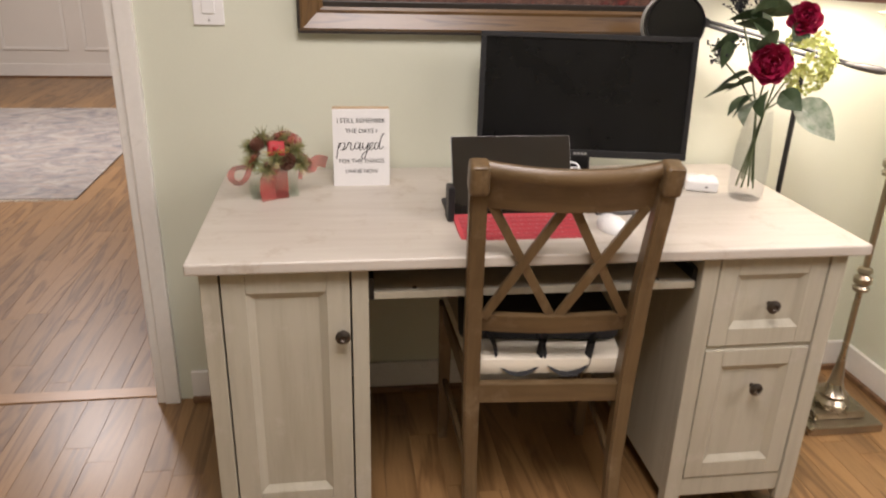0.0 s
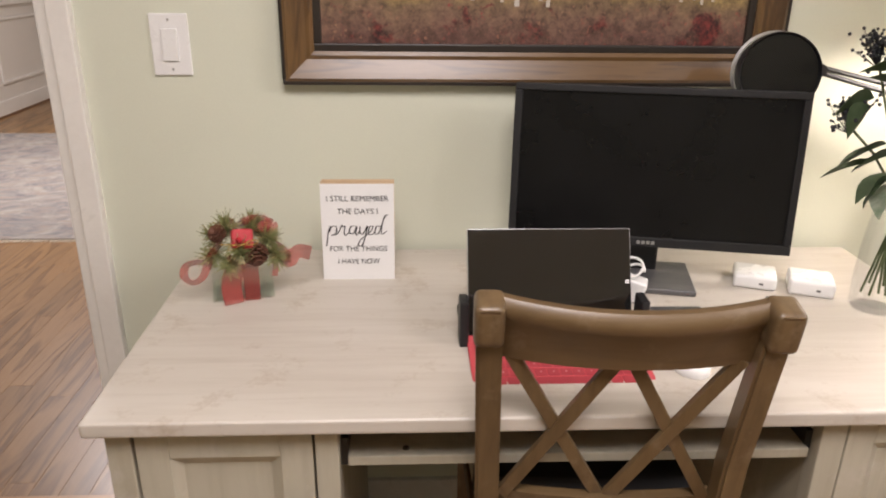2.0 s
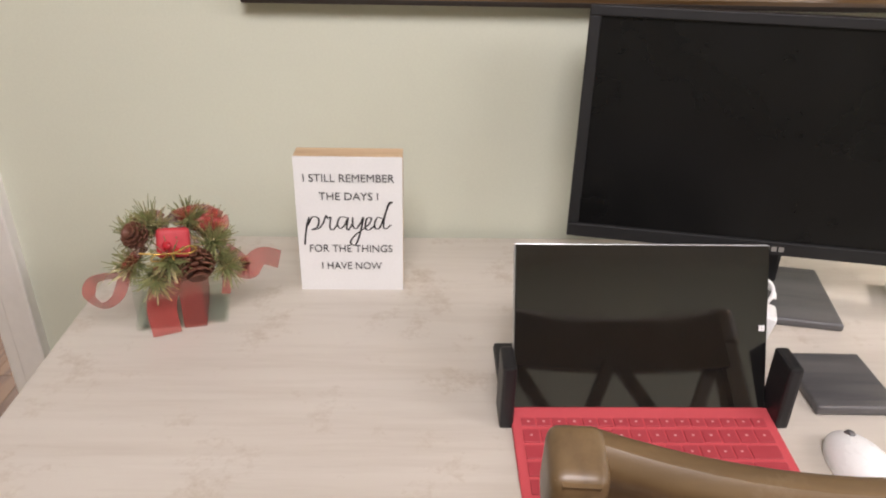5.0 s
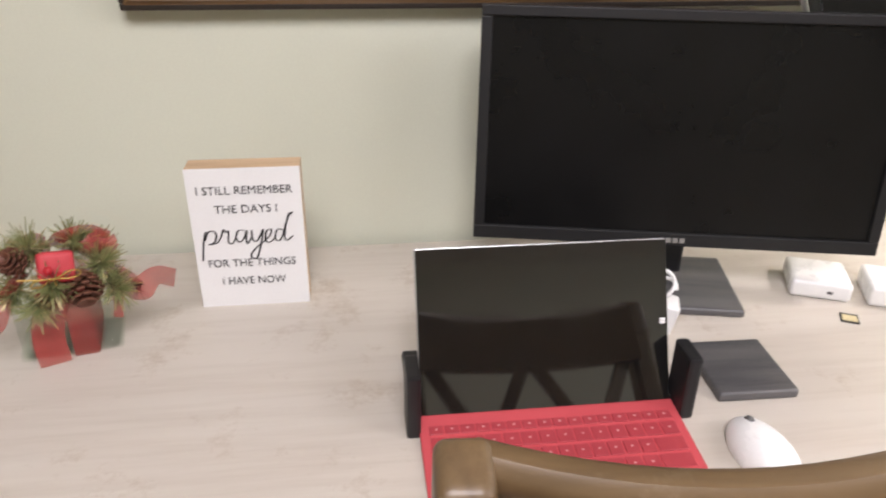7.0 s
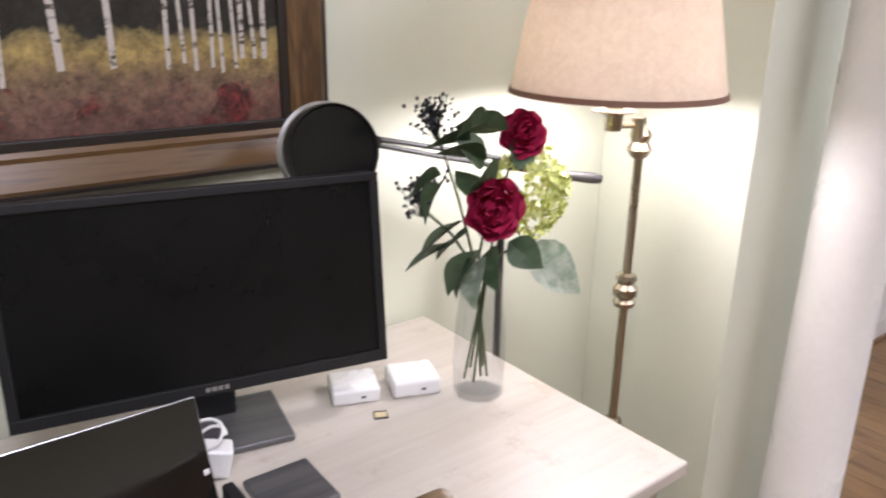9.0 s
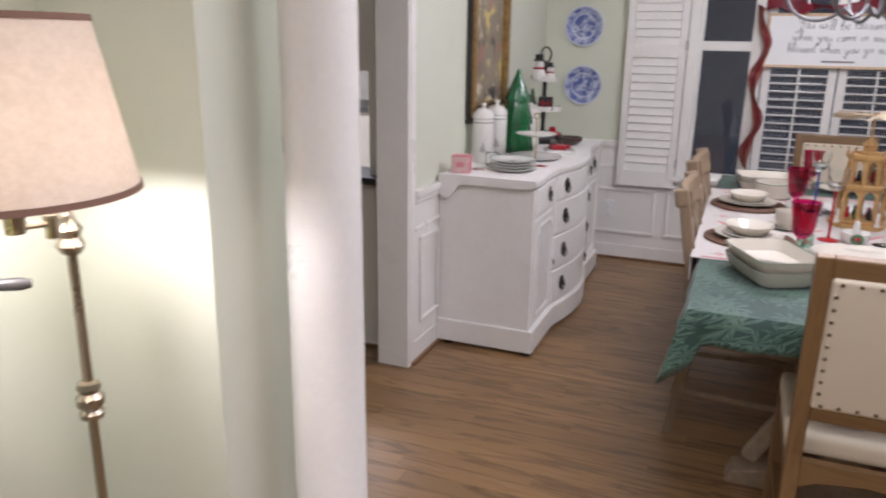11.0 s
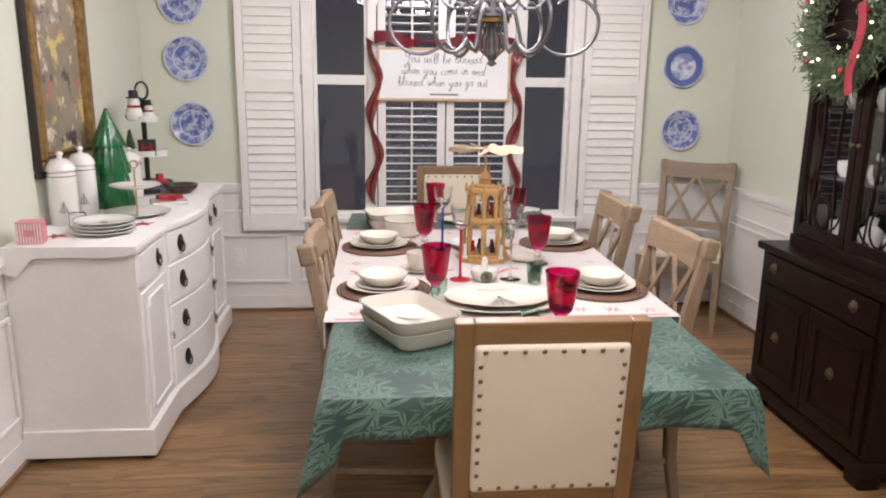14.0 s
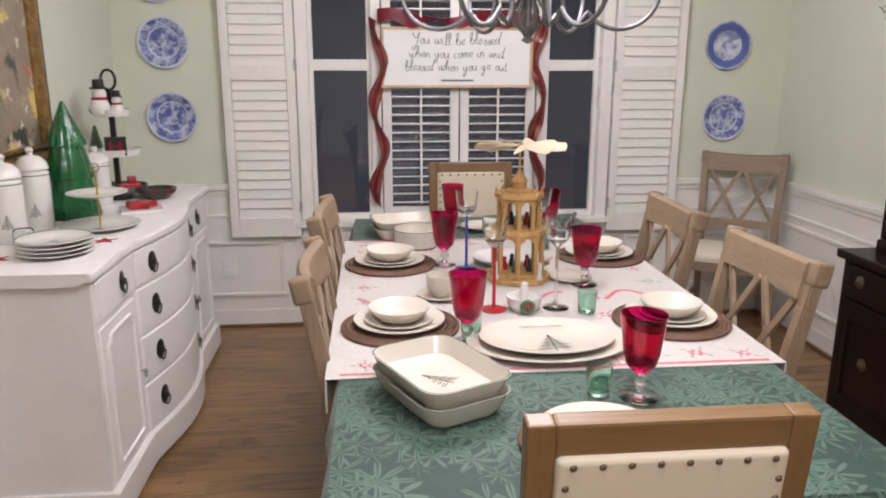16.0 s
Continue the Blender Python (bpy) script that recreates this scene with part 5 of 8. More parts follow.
# ---- dining room ----
PALECHAIR = grain_wood("pale_driftwood", (0.262, 0.188, 0.118), (0.19, 0.132, 0.08), 0.5, "z", 0.8, worn=(0.33, 0.255, 0.175), amount=0.6)
PALECHAIR_FLAT = grain_wood("pale_driftwood_rail", (0.262, 0.188, 0.118), (0.19, 0.132, 0.08), 0.5, "x", 0.8, worn=(0.33, 0.255, 0.175), amount=0.6)
HONEY_FLAT = grain_wood("honey_brown_wood_rail", (0.190, 0.108, 0.041), (0.120, 0.064, 0.023), 0.42, "x", 0.9, amount=0.6, coat=0.2)
HONEY = grain_wood("honey_brown_wood", (0.190, 0.108, 0.041), (0.120, 0.064, 0.023), 0.42, "z", 0.9, amount=0.6, coat=0.2)
DRESSERWHITE = surface("white_furniture_paint", (0.80, 0.78, 0.745), (0.76, 0.74, 0.70), 0.36, scale=5, fine=60, bump=0.06)
MAHOGANY = grain_wood("dark_mahogany", (0.012, 0.0052, 0.0042), (0.006, 0.0027, 0.0025), 0.30, "z", 1.0, amount=0.7)
MAHOGANY.node_tree.nodes["Principled BSDF"].inputs["IOR"].default_value = 1.3
PORCELAIN = surface("cream_porcelain", (0.62, 0.58, 0.49), (0.59, 0.55, 0.465), 0.14, scale=3, fine=30, bump=0.02)
WHITECHINA = surface("white_china", (0.76, 0.745, 0.70), None, 0.15, bump=0.02)
WICKER = surface("woven_brown_rattan", (0.10, 0.05, 0.03), (0.17, 0.09, 0.055), 0.7, scale=90, fine=250, bump=0.8)
RUBY = glass_of("ruby_glass", (0.62, 0.012, 0.14))
GREENGLASS = glass_of("pale_green_glass", (0.64, 0.87, 0.76))
TREEGLASS = surface("green_pressed_glass", (0.015, 0.20, 0.06), (0.01, 0.14, 0.04), 0.12, scale=9, coat=0.5)
TREEGLASS.node_tree.nodes["Principled BSDF"].inputs["Transmission Weight"].default_value = 0.35
IRON = surface("pewter_iron", (0.22, 0.215, 0.22), (0.14, 0.138, 0.14), 0.5, 0.75, scale=25)
PYRWOOD = grain_wood("turned_pine", (0.52, 0.32, 0.12), (0.38, 0.21, 0.07), 0.45, "z", 2.0)
TREEINK = surface("dark_green_tree_print", (0.05, 0.10, 0.07), (0.10, 0.06, 0.05), 0.3, scale=120, bump=0)
GREENRIM = surface("green_rim_line", (0.08, 0.15, 0.10), None, 0.25, bump=0)
REDPAINT = surface("red_glaze", (0.42, 0.02, 0.03), (0.34, 0.015, 0.025), 0.25)
GILT = surface("aged_gilt", (0.42, 0.27, 0.09), (0.22, 0.13, 0.05), 0.4, 0.7, scale=30)

# table linen patterns
def leaf_cloth(name, ground, figure, vein, scale):
    """Damask of many-pointed poinsettia heads."""
    m, nt, s = nodes_of(name)
    vec = coords(nt, (scale, scale, scale))
    def flower(off, petals, size):
        mp = nt.nodes.new("ShaderNodeMapping")
        nt.links.new(vec, mp.inputs["Vector"])
        mp.inputs["Location"].default_value = (off, off * 0.7, 0)
        # the print runs on down the hanging sides
        flat = nt.nodes.new("ShaderNodeCombineXYZ")
        for k, along in enumerate(((1, 0, 1), (0, 1, 1))):
            dt = nt.nodes.new("ShaderNodeVectorMath")
            dt.operation = "DOT_PRODUCT"
            dt.inputs[1].default_value = along
            nt.links.new(mp.outputs[0], dt.inputs[0]), nt.links.new(dt.outputs["Value"], flat.inputs[k])
        vo = nt.nodes.new("ShaderNodeTexVoronoi")
        vo.inputs["Scale"].default_value, vo.inputs["Randomness"].default_value = 1.0, 0.75
        nt.links.new(flat.outputs[0], vo.inputs["Vector"])
        d = nt.nodes.new("ShaderNodeVectorMath")
        d.operation = "SUBTRACT"
        nt.links.new(flat.outputs[0], d.inputs[0]), nt.links.new(vo.outputs["Position"], d.inputs[1])
        sp = nt.nodes.new("ShaderNodeSeparateXYZ")
        nt.links.new(d.outputs[0], sp.inputs[0])
        at2 = nt.nodes.new("ShaderNodeMath")
        at2.operation = "ARCTAN2"
        nt.links.new(sp.outputs[1], at2.inputs[0]), nt.links.new(sp.outputs[0], at2.inputs[1])
        mu = nt.nodes.new("ShaderNodeMath")
        mu.operation = "MULTIPLY"
        mu.inputs[1].default_value = petals
        nt.links.new(at2.outputs[0], mu.inputs[0])
        co = nt.nodes.new("ShaderNodeMath")
        co.operation = "COSINE"
        nt.links.new(mu.outputs[0], co.inputs[0])
        ed = nt.nodes.new("ShaderNodeMath")
        ed.operation = "MULTIPLY_ADD"
        ed.inputs[1].default_value, ed.inputs[2].default_value = size * 0.5, size * 0.6
        nt.links.new(co.outputs[0], ed.inputs[0])
        su = nt.nodes.new("ShaderNodeMath")
        su.operation = "SUBTRACT"
        nt.links.new(ed.outputs[0], su.inputs[0]), nt.links.new(vo.outputs["Distance"], su.inputs[1])
        return ramp_of(nt, su.outputs[0], -0.02, 0.05), ramp_of(nt, co.outputs[0], 0.88, 0.99)
    f1, v1 = flower(0.0, 8.0, 0.72)
    f2, v2 = flower(0.47, 7.0, 0.62)
    c = mix_colour(nt, f2, ground, figure)
    c = mix_colour(nt, f1, c, mix_colour(nt, v1, figure, vein))
    th = noise_of(nt, coords(nt, (1, 1, 1)), 300, 3, 0.6)
    c = mix_colour(nt, ramp_of(nt, th, 0.3, 0.8), c, mix_colour(nt, 1.0, c, (0.8, 0.82, 0.8), "MULTIPLY"))
    nt.links.new(c, s.inputs["Base Color"])
    s.inputs["Roughness"].default_value = 0.62
    s.inputs["Sheen Weight"].default_value = 0.15
    bump_of(nt, s, th, 0.3, 0.001)
    return m


GREENCLOTH = leaf_cloth("green_damask_cloth", (0.012, 0.043, 0.032), (0.078, 0.142, 0.102), (0.015, 0.049, 0.036), 10.5)
RUNNER = leaf_cloth("white_printed_runner", (0.57, 0.535, 0.50), (0.555, 0.515, 0.48), (0.53, 0.48, 0.45), 9.0)

# window unit, shutters, sign and ribbon
win = thing("window_1", "white triple sash window onto a dark night", "window", kind="structure")
def slab(x0, x1, y0, y1, z0, z1, bev=0.003):
    return box(x0, x1, y0, y1, z0, z1, bev)
WX = XF
for y0, y1, z0, z1, x0, x1 in ((0.235, 0.30, 0.60, 2.34, WX - 0.035, WX + 0.1), (1.94, 2.005, 0.60, 2.34, WX - 0.035, WX + 0.1), (0.235, 2.005, 2.29, 2.36, WX - 0.035, WX + 0.1),
                               (0.61, 0.665, 0.63, 2.29, WX - 0.01, WX + 0.1), (1.545, 1.60, 0.63, 2.29, WX - 0.01, WX + 0.1)):
    part("window_frame", slab(x0, x1, y0, y1, z0, z1), TRIM_WHITE, win)
part("window_sill", slab(WX - 0.07, WX + 0.1, 0.20, 2.04, 0.60, 0.63), TRIM_WHITE, win)
part("window_apron", slab(WX - 0.03, WX - 0.001, 0.23, 2.01, 0.53, 0.60), TRIM_WHITE, win)
for y0, y1 in ((0.30, 0.61), (1.60, 1.94)):
    for z0, z1 in ((0.63, 1.50), (1.50, 2.29)):
        bm = bmesh.new()
        for a in ((y0, y0 + 0.022, z0, z1), (y1 - 0.022, y1, z0, z1), (y0 + 0.022, y1 - 0.022, z0, z0 + 0.03), (y0 + 0.022, y1 - 0.022, z1 - 0.03, z1)):
            box(WX + 0.03, WX + 0.07, a[0], a[1], a[2], a[3], 0.002, bm)
        part("sash", bm, TRIM_WHITE, win)
        p = part("pane", box(WX + 0.045, WX + 0.049, y0 + 0.02, y1 - 0.02, z0 + 0.02, z1 - 0.02), PANE, win)
        p.visible_shadow = False
p = part("pane", box(WX + 0.085, WX + 0.089, 0.665, 1.545, 0.63, 2.29), PANE, win)
p.visible_shadow = False
# louvred shutters closed over the middle light
inner = thing("inner_shutters", "white louvred shutter pair closed over the window", "shutter")
for y0, y1 in ((0.672, 1.10), (1.108, 1.538)):
    bm = bmesh.new()
    for a in ((y0, y0 + 0.05, 0.64, 2.28), (y1 - 0.05, y1, 0.64, 2.28), (y0 + 0.05, y1 - 0.05, 0.64, 0.70), (y0 + 0.05, y1 - 0.05, 1.40, 1.47), (y0 + 0.05, y1 - 0.05, 2.22, 2.28)):
        box(WX + 0.0, WX + 0.028, a[0], a[1], a[2], a[3], 0.003, bm)
    fr = part("shutter_frame", bm, TRIM_WHITE, inner)
    for z0, z1 in ((0.70, 1.40), (1.47, 2.22)):
        n = int((z1 - z0) / 0.047)
        for k in range(n):
            z = z0 + (k + 0.5) * (z1 - z0) / n
            part("louvre", box(-0.026, 0.026, y0 + 0.052, y1 - 0.052, -0.004, 0.004, 0.002, None, 1, Matrix.Translation((WX + 0.016, 0, z)) @ pose(0, 0, 0, 0, 8, 0)), TRIM_WHITE, fr)
        part("tilt_rod", box(WX - 0.018, WX - 0.008, (y0 + y1) / 2 - 0.006, (y0 + y1) / 2 + 0.006, z0 + 0.02, z1 - 0.02, 0.003), TRIM_WHITE, fr)
# folded-back shutters beside the window
for y0, y1, hinge in ((2.01, 2.40, 2.01), (-0.175, 0.23, 0.23)):
    sh = thing("folding_shutter", "tall white louvred wooden shutter folded against wall", "shutter", "shutters beside the window")
    bm = bmesh.new()
    X0, X1 = WX - 0.062, WX - 0.034
    for a in ((y0, y0 + 0.045, 0.55, 2.32), (y1 - 0.045, y1, 0.55, 2.32), (y0 + 0.045, y1 - 0.045, 0.55, 0.66), (y0 + 0.045, y1 - 0.045, 1.42, 1.50), (y0 + 0.045, y1 - 0.045, 2.24, 2.32)):
        box(X0, X1, a[0], a[1], a[2], a[3], 0.003, bm)
    part("shutter_frame", bm, TRIM_WHITE, sh)
    part("back_leaf", box(WX - 0.032, WX - 0.006, y0 + 0.003, y1 - 0.003, 0.55, 2.32, 0.003), TRIM_WHITE, sh)
    for z0, z1 in ((0.66, 1.42), (1.50, 2.24)):
        n = int((z1 - z0) / 0.052)
        for k in range(n):
            z = z0 + (k + 0.5) * (z1 - z0) / n
            part("louvre", box(-0.004, 0.004, y0 + 0.047, y1 - 0.047, -0.029, 0.029, 0.002, None, 1, Matrix.Translation((X0 + 0.016, 0, z)) @ pose(0, 0, 0, 0, 15, 0)), TRIM_WHITE, sh)
    for z in (0.72, 1.5, 2.2):
        part("hinge", box(X0 - 0.004, X0 + 0.01, hinge - 0.008, hinge + 0.008, z - 0.03, z + 0.03, 0.002), ALU, sh)
ws = thing("window_sign", "white framed sign with black script lettering on window", "sign", at=pose(WX - 0.045, 1.122, 1.54))
part("board", box(0.004, 0.02, -0.41, 0.41, -0.155, 0.155), SIGNWHITE, ws)
for a in ((-0.42, 0.42, 0.147, 0.162), (-0.42, 0.42, -0.162, -0.147), (-0.42, -0.405, -0.147, 0.147), (0.405, 0.42, -0.147, 0.147)):
    part("sign_frame", box(-0.004, 0.022, a[0], a[1], a[2], a[3], 0.002), PALEWOOD, ws, "thin pale wood edge")
SIGNINK = surface("dark_grey_sign_ink", (0.10, 0.10, 0.105), None, 0.6, bump=0)
for text, z, w in (("You will be blessed", 0.070, 0.49), ("when you come in and", 0.000, 0.53), ("blessed when you go out", -0.070, 0.57)):
    handwritten(ws, text, w, z, 0.0036, 0.0016, SIGNINK, pose(0, 0, 0, 0, 0, -90))
part("small_line", box(0.003, 0.004, -0.09, 0.09, -0.128, -0.118), GREYBOARD, ws)
SATIN = surface("burgundy_satin_ribbon", (0.34, 0.03, 0.05), (0.23, 0.016, 0.03), 0.35, scale=10, fine=200)
rib = thing("ribbon_garland", "burgundy ribbon garland twisted round the window sign", "garland")
RIBGOLD = surface("gold_ribbon_thread", (0.55, 0.36, 0.22), (0.45, 0.27, 0.16), 0.35, 0.4, scale=30)
def hanging_ribbon(y, s, v0, v1, out):
    """A wavy strip of ribbon from v0 to v1 across its width, hanging down the window."""
    bm = bmesh.new()
    prev = None
    for k in range(61):
        u = k / 60
        z = 1.745 - u * 1.02
        a = 1.05 * math.sin(u * 13 + s)
        yy = y + 0.030 * math.sin(u * 14 + s * 1.3)
        w = 0.034
        cur = [bm.verts.new((WX - 0.058 - out + v * w * math.sin(a) * 0.8, yy + v * w * math.cos(a), z + 0.014 * v)) for v in (v0, v1)]
        if prev:
            bm.faces.new((prev[0], prev[1], cur[1], cur[0]))
        prev = cur
    bmesh.ops.solidify(bm, geom=bm.faces[:], thickness=0.0012)
    return bm
for y, s in ((1.56, 1), (0.665, -1)):
    tail_ = part("ribbon_tail", hanging_ribbon(y, s, -1, 1, 0), SATIN, rib, "", True)
    for v in (-0.75, -0.45, 0.4, 0.72):
        part("gold_stripe", hanging_ribbon(y, s, v - 0.06, v + 0.06, 0.0022), RIBGOLD, tail_, "woven gold stripe", True)
bm = bmesh.new()
prev = None
for k in range(41):
    u = k / 40
    cur = (bm.verts.new((WX - 0.06, 1.56 - 0.895 * u, 1.715 + 0.02 * math.sin(u * 22))), bm.verts.new((WX - 0.03 - 0.03 * math.sin(u * 15), 1.56 - 0.895 * u, 1.775 + 0.025 * math.sin(u * 9 + 1))))
    if prev:
        bm.faces.new((prev[0], prev[1], cur[1], cur[0]))
    prev = cur
bmesh.ops.solidify(bm, geom=bm.faces[:], thickness=0.0015)
part("ribbon_swag", bm, SATIN, rib, "", True)

# blue and white wall plates
def plate_paint(name, ground, seed, centre):
    m, nt, s = nodes_of(name)
    tc = nt.nodes.new("ShaderNodeTexCoord")
    ln = nt.nodes.new("ShaderNodeVectorMath")
    ln.operation = "LENGTH"
    fl_ = nt.nodes.new("ShaderNodeVectorMath")
    fl_.operation = "MULTIPLY"
    fl_.inputs[1].default_value = (1, 1, 0)
    nt.links.new(tc.outputs["Object"], fl_.inputs[0]), nt.links.new(fl_.outputs[0], ln.inputs[0])
    cr = nt.nodes.new("ShaderNodeValToRGB")
    cr.color_ramp.interpolation = "LINEAR"
    e = cr.color_ramp.elements
    blue, white = (0.10, 0.135, 0.36, 1), (0.62, 0.65, 0.72, 1)
    e[0].position, e[0].color = 0.0, white if centre else blue
    e[1].position, e[1].color = 1.0, white
    for p, c in ((0.30 if centre else 0.05, white if centre else blue), (0.56, blue if not centre else white), (0.60, white), (0.64, blue), (0.90, blue), (0.94, white)):
        x = e.new(p)
        x.color = c
    sc = nt.nodes.new("ShaderNodeMath")
    sc.operation = "MULTIPLY"
    sc.inputs[1].default_value = 1 / 0.135
    nt.links.new(ln.outputs["Value"], sc.inputs[0]), nt.links.new(sc.outputs[0], cr.inputs[0])
    mp = nt.nodes.new("ShaderNodeMapping")
    mp.inputs["Location"].default_value = (seed, seed * 2, 0)
    nt.links.new(tc.outputs["Object"], mp.inputs[0])
    fig = ramp_of(nt, mix_colour(nt, 0.5, noise_of(nt, mp.outputs[0], 52, 6, 0.75, 0.6), noise_of(nt, mp.outputs[0], 17, 3, 0.6, 0.4)), 0.455, 0.56)
    c = mix_colour(nt, fig, cr.outputs[0], mix_colour(nt, 0.75, cr.outputs[0], (0.62, 0.65, 0.74) if not centre else (0.10, 0.14, 0.38)))
    nt.links.new(c, s.inputs["Base Color"])
    s.inputs["Roughness"].default_value = 0.12
    return m
PLATEPROF = [(0, 0.004), (0.075, 0.004), (0.085, 0.008), (0.095, 0.014), (0.133, 0.022), (0.135, 0.020), (0.095, 0.009), (0.08, 0.0), (0, 0.0)]
for k, (y, z, cen) in enumerate(((2.715, 1.952, False), (2.70, 1.615, False), (2.685, 1.222, False), (-0.425, 2.005, False), (-0.44, 1.612, True), (-0.455, 1.207, False))):
    single("wall_plate", lathe(PLATEPROF, 40), plate_paint("blue_transfer_glaze_%d" % k, 0, k * 3.1, cen), "blue and white transfer china plate hung on the wall" if not cen else "blue rimmed china plate with white centre hung on the wall", "plate", pose(XF - 0.001, y, z, 0, -90, 0) @ pose(0, 0, 0, 0, 0, 90), True, "wall plates")

# dining painting
art = thing("gilt_painting", "dark floral still life in a black and gilt frame", "painting", at=pose(0, YD, 0))
AX0, AX1, AZ0, AZ1 = 5.06, 5.73, 1.085, 2.0
for inset, w, d, mt, nm in ((0.0, 0.03, 0.03, FRAMEDARK, "outer_frame"), (0.03, 0.045, 0.038, GILT, "gilt_frame"), (0.075, 0.012, 0.024, FRAMEDARK, "inner_frame"), (0.087, 0.015, 0.03, GILT, "gilt_slip")):
    part(nm, panel_frame(AX0 + inset, AX1 - inset, AZ0 + inset, AZ1 - inset, w, d), mt, art)
STILL, nt, s = nodes_of("still_life_paint")
v = coords(nt, (1, 1, 1))
base = mix_colour(nt, ramp_of(nt, noise_of(nt, v, 3, 4, 0.6), 0.3, 0.7), (0.17, 0.135, 0.095), (0.33, 0.27, 0.19))
for off, sc_, lo, hi, colr in ((1.0, 7, 0.565, 0.62, (0.68, 0.60, 0.50)), (5.0, 9, 0.60, 0.65, (0.42, 0.12, 0.09)), (9.0, 7, 0.585, 0.64, (0.62, 0.50, 0.17)), (13.0, 7, 0.60, 0.66, (0.05, 0.045, 0.04)), (17.0, 10, 0.64, 0.68, (0.10, 0.13, 0.07))):
    mp = nt.nodes.new("ShaderNodeMapping")
    mp.inputs["Location"].default_value = (off, off, off)
    nt.links.new(v, mp.inputs[0])
    base = mix_colour(nt, ramp_of(nt, noise_of(nt, mp.outputs[0], sc_, 4, 0.6), lo, hi), base, colr)
nt.links.new(base, s.inputs["Base Color"])
s.inputs["Roughness"].default_value = 0.3
part("canvas", box(AX0 + 0.09, AX1 - 0.09, -0.012, -0.003, AZ0 + 0.09, AZ1 - 0.09), STILL, art, "dim still life of flowers")

# wall socket
so = thing("wall_socket", "white double wall socket in the wainscot", "socket", at=pose(XF - 0.0125, 2.438, 0.364))
part("plate", box(-0.006, 0, -0.037, 0.037, -0.06, 0.06, 0.003), WHITEPLASTIC, so)
for z in (-0.025, 0.025):
    part("outlet", box(-0.009, -0.004, -0.016, 0.016, z - 0.016, z + 0.016, 0.003), WHITEPLASTIC, so)

# bow-front dresser
RX0, RX1, RYB, RT = 4.692, 6.325, 2.955, 0.885
BOW0, BOW1, FLAT = 5.085, 5.925, 2.474
def front_y(x):
    q = (x - BOW0) / (BOW1 - BOW0)
    return FLAT - (0.066 * math.sin(math.pi * q) ** 1.1 if 0 < q < 1 else 0)
dr = thing("bow_front_dresser", "white painted bow-front sideboard dresser with dark pulls", "dresser")
def bowed(z0, z1, off, back, n=40, x0=RX0, x1=RX1, bev=0.0):
    xs = [x0 + (x1 - x0) * k / n for k in range(n + 1)]
    out = [(x, front_y(x) - off) for x in xs]
    out += [(x1, back), (x0, back)]
    return prism(out, z1 - z0, None, Matrix.Translation((0, 0, z0)), bev)
part("carcass", bowed(0.12, RT - 0.025, 0.0, RYB), DRESSERWHITE, dr)
part("plinth", bowed(0.02, 0.135, 0.026, RYB, 40, RX0 - 0.014, RX1 + 0.014, 0.004), DRESSERWHITE, dr)
part("top", bowed(RT - 0.028, RT, 0.016, RYB, 40, RX0 - 0.022, RX1 + 0.022, 0.005), DRESSERWHITE, dr)
for x in (RX0 + 0.03, RX1 - 0.05):
    for y in (2.485, 2.90):
        part("foot", lathe([(0, 0), (0.03, 0), (0.03, 0.02), (0, 0.02)], 16), BLACK, dr, "", False, Matrix.Translation((x, y, 0)))
def pull(parent, x, z, ring=False):
    y = front_y(x) - 0.008
    slope = math.degrees(math.atan((front_y(x + 0.01) - front_y(x - 0.01)) / 0.02))
    at_ = pose(x, y, z, 90, 0, slope)
    bm = lathe([(0, 0.0), (0.026, 0.0), (0.027, 0.003), (0.02, 0.006), (0.008, 0.008), (0.008, 0.016), (0, 0.018)], 20)
    p_ = part("pull", bm, KNOB, parent, "dark oval brass pull", True, at_ @ Matrix.Diagonal((1.1, 1.45, 1.1, 1)))
    part("bail", tube([(0.018 * math.cos(a), -0.006 + 0.022 * math.sin(a), 0.012) for a in [math.pi + math.pi * k / 8 for k in range(9)]], 0.0028, 6), KNOB, parent, "", False, p_.matrix_basis)
for z0, z1 in ((0.715, 0.845), (0.53, 0.70), (0.34, 0.515), (0.15, 0.325)):
    d = part("drawer_front", bowed(z0, z1, 0.010, 2.62, 30, BOW0 + 0.012, BOW1 - 0.012, 0.004), DRESSERWHITE, dr)
    for x in (5.212, 5.798):
        pull(d, x, (z0 + z1) / 2 + 0.004)
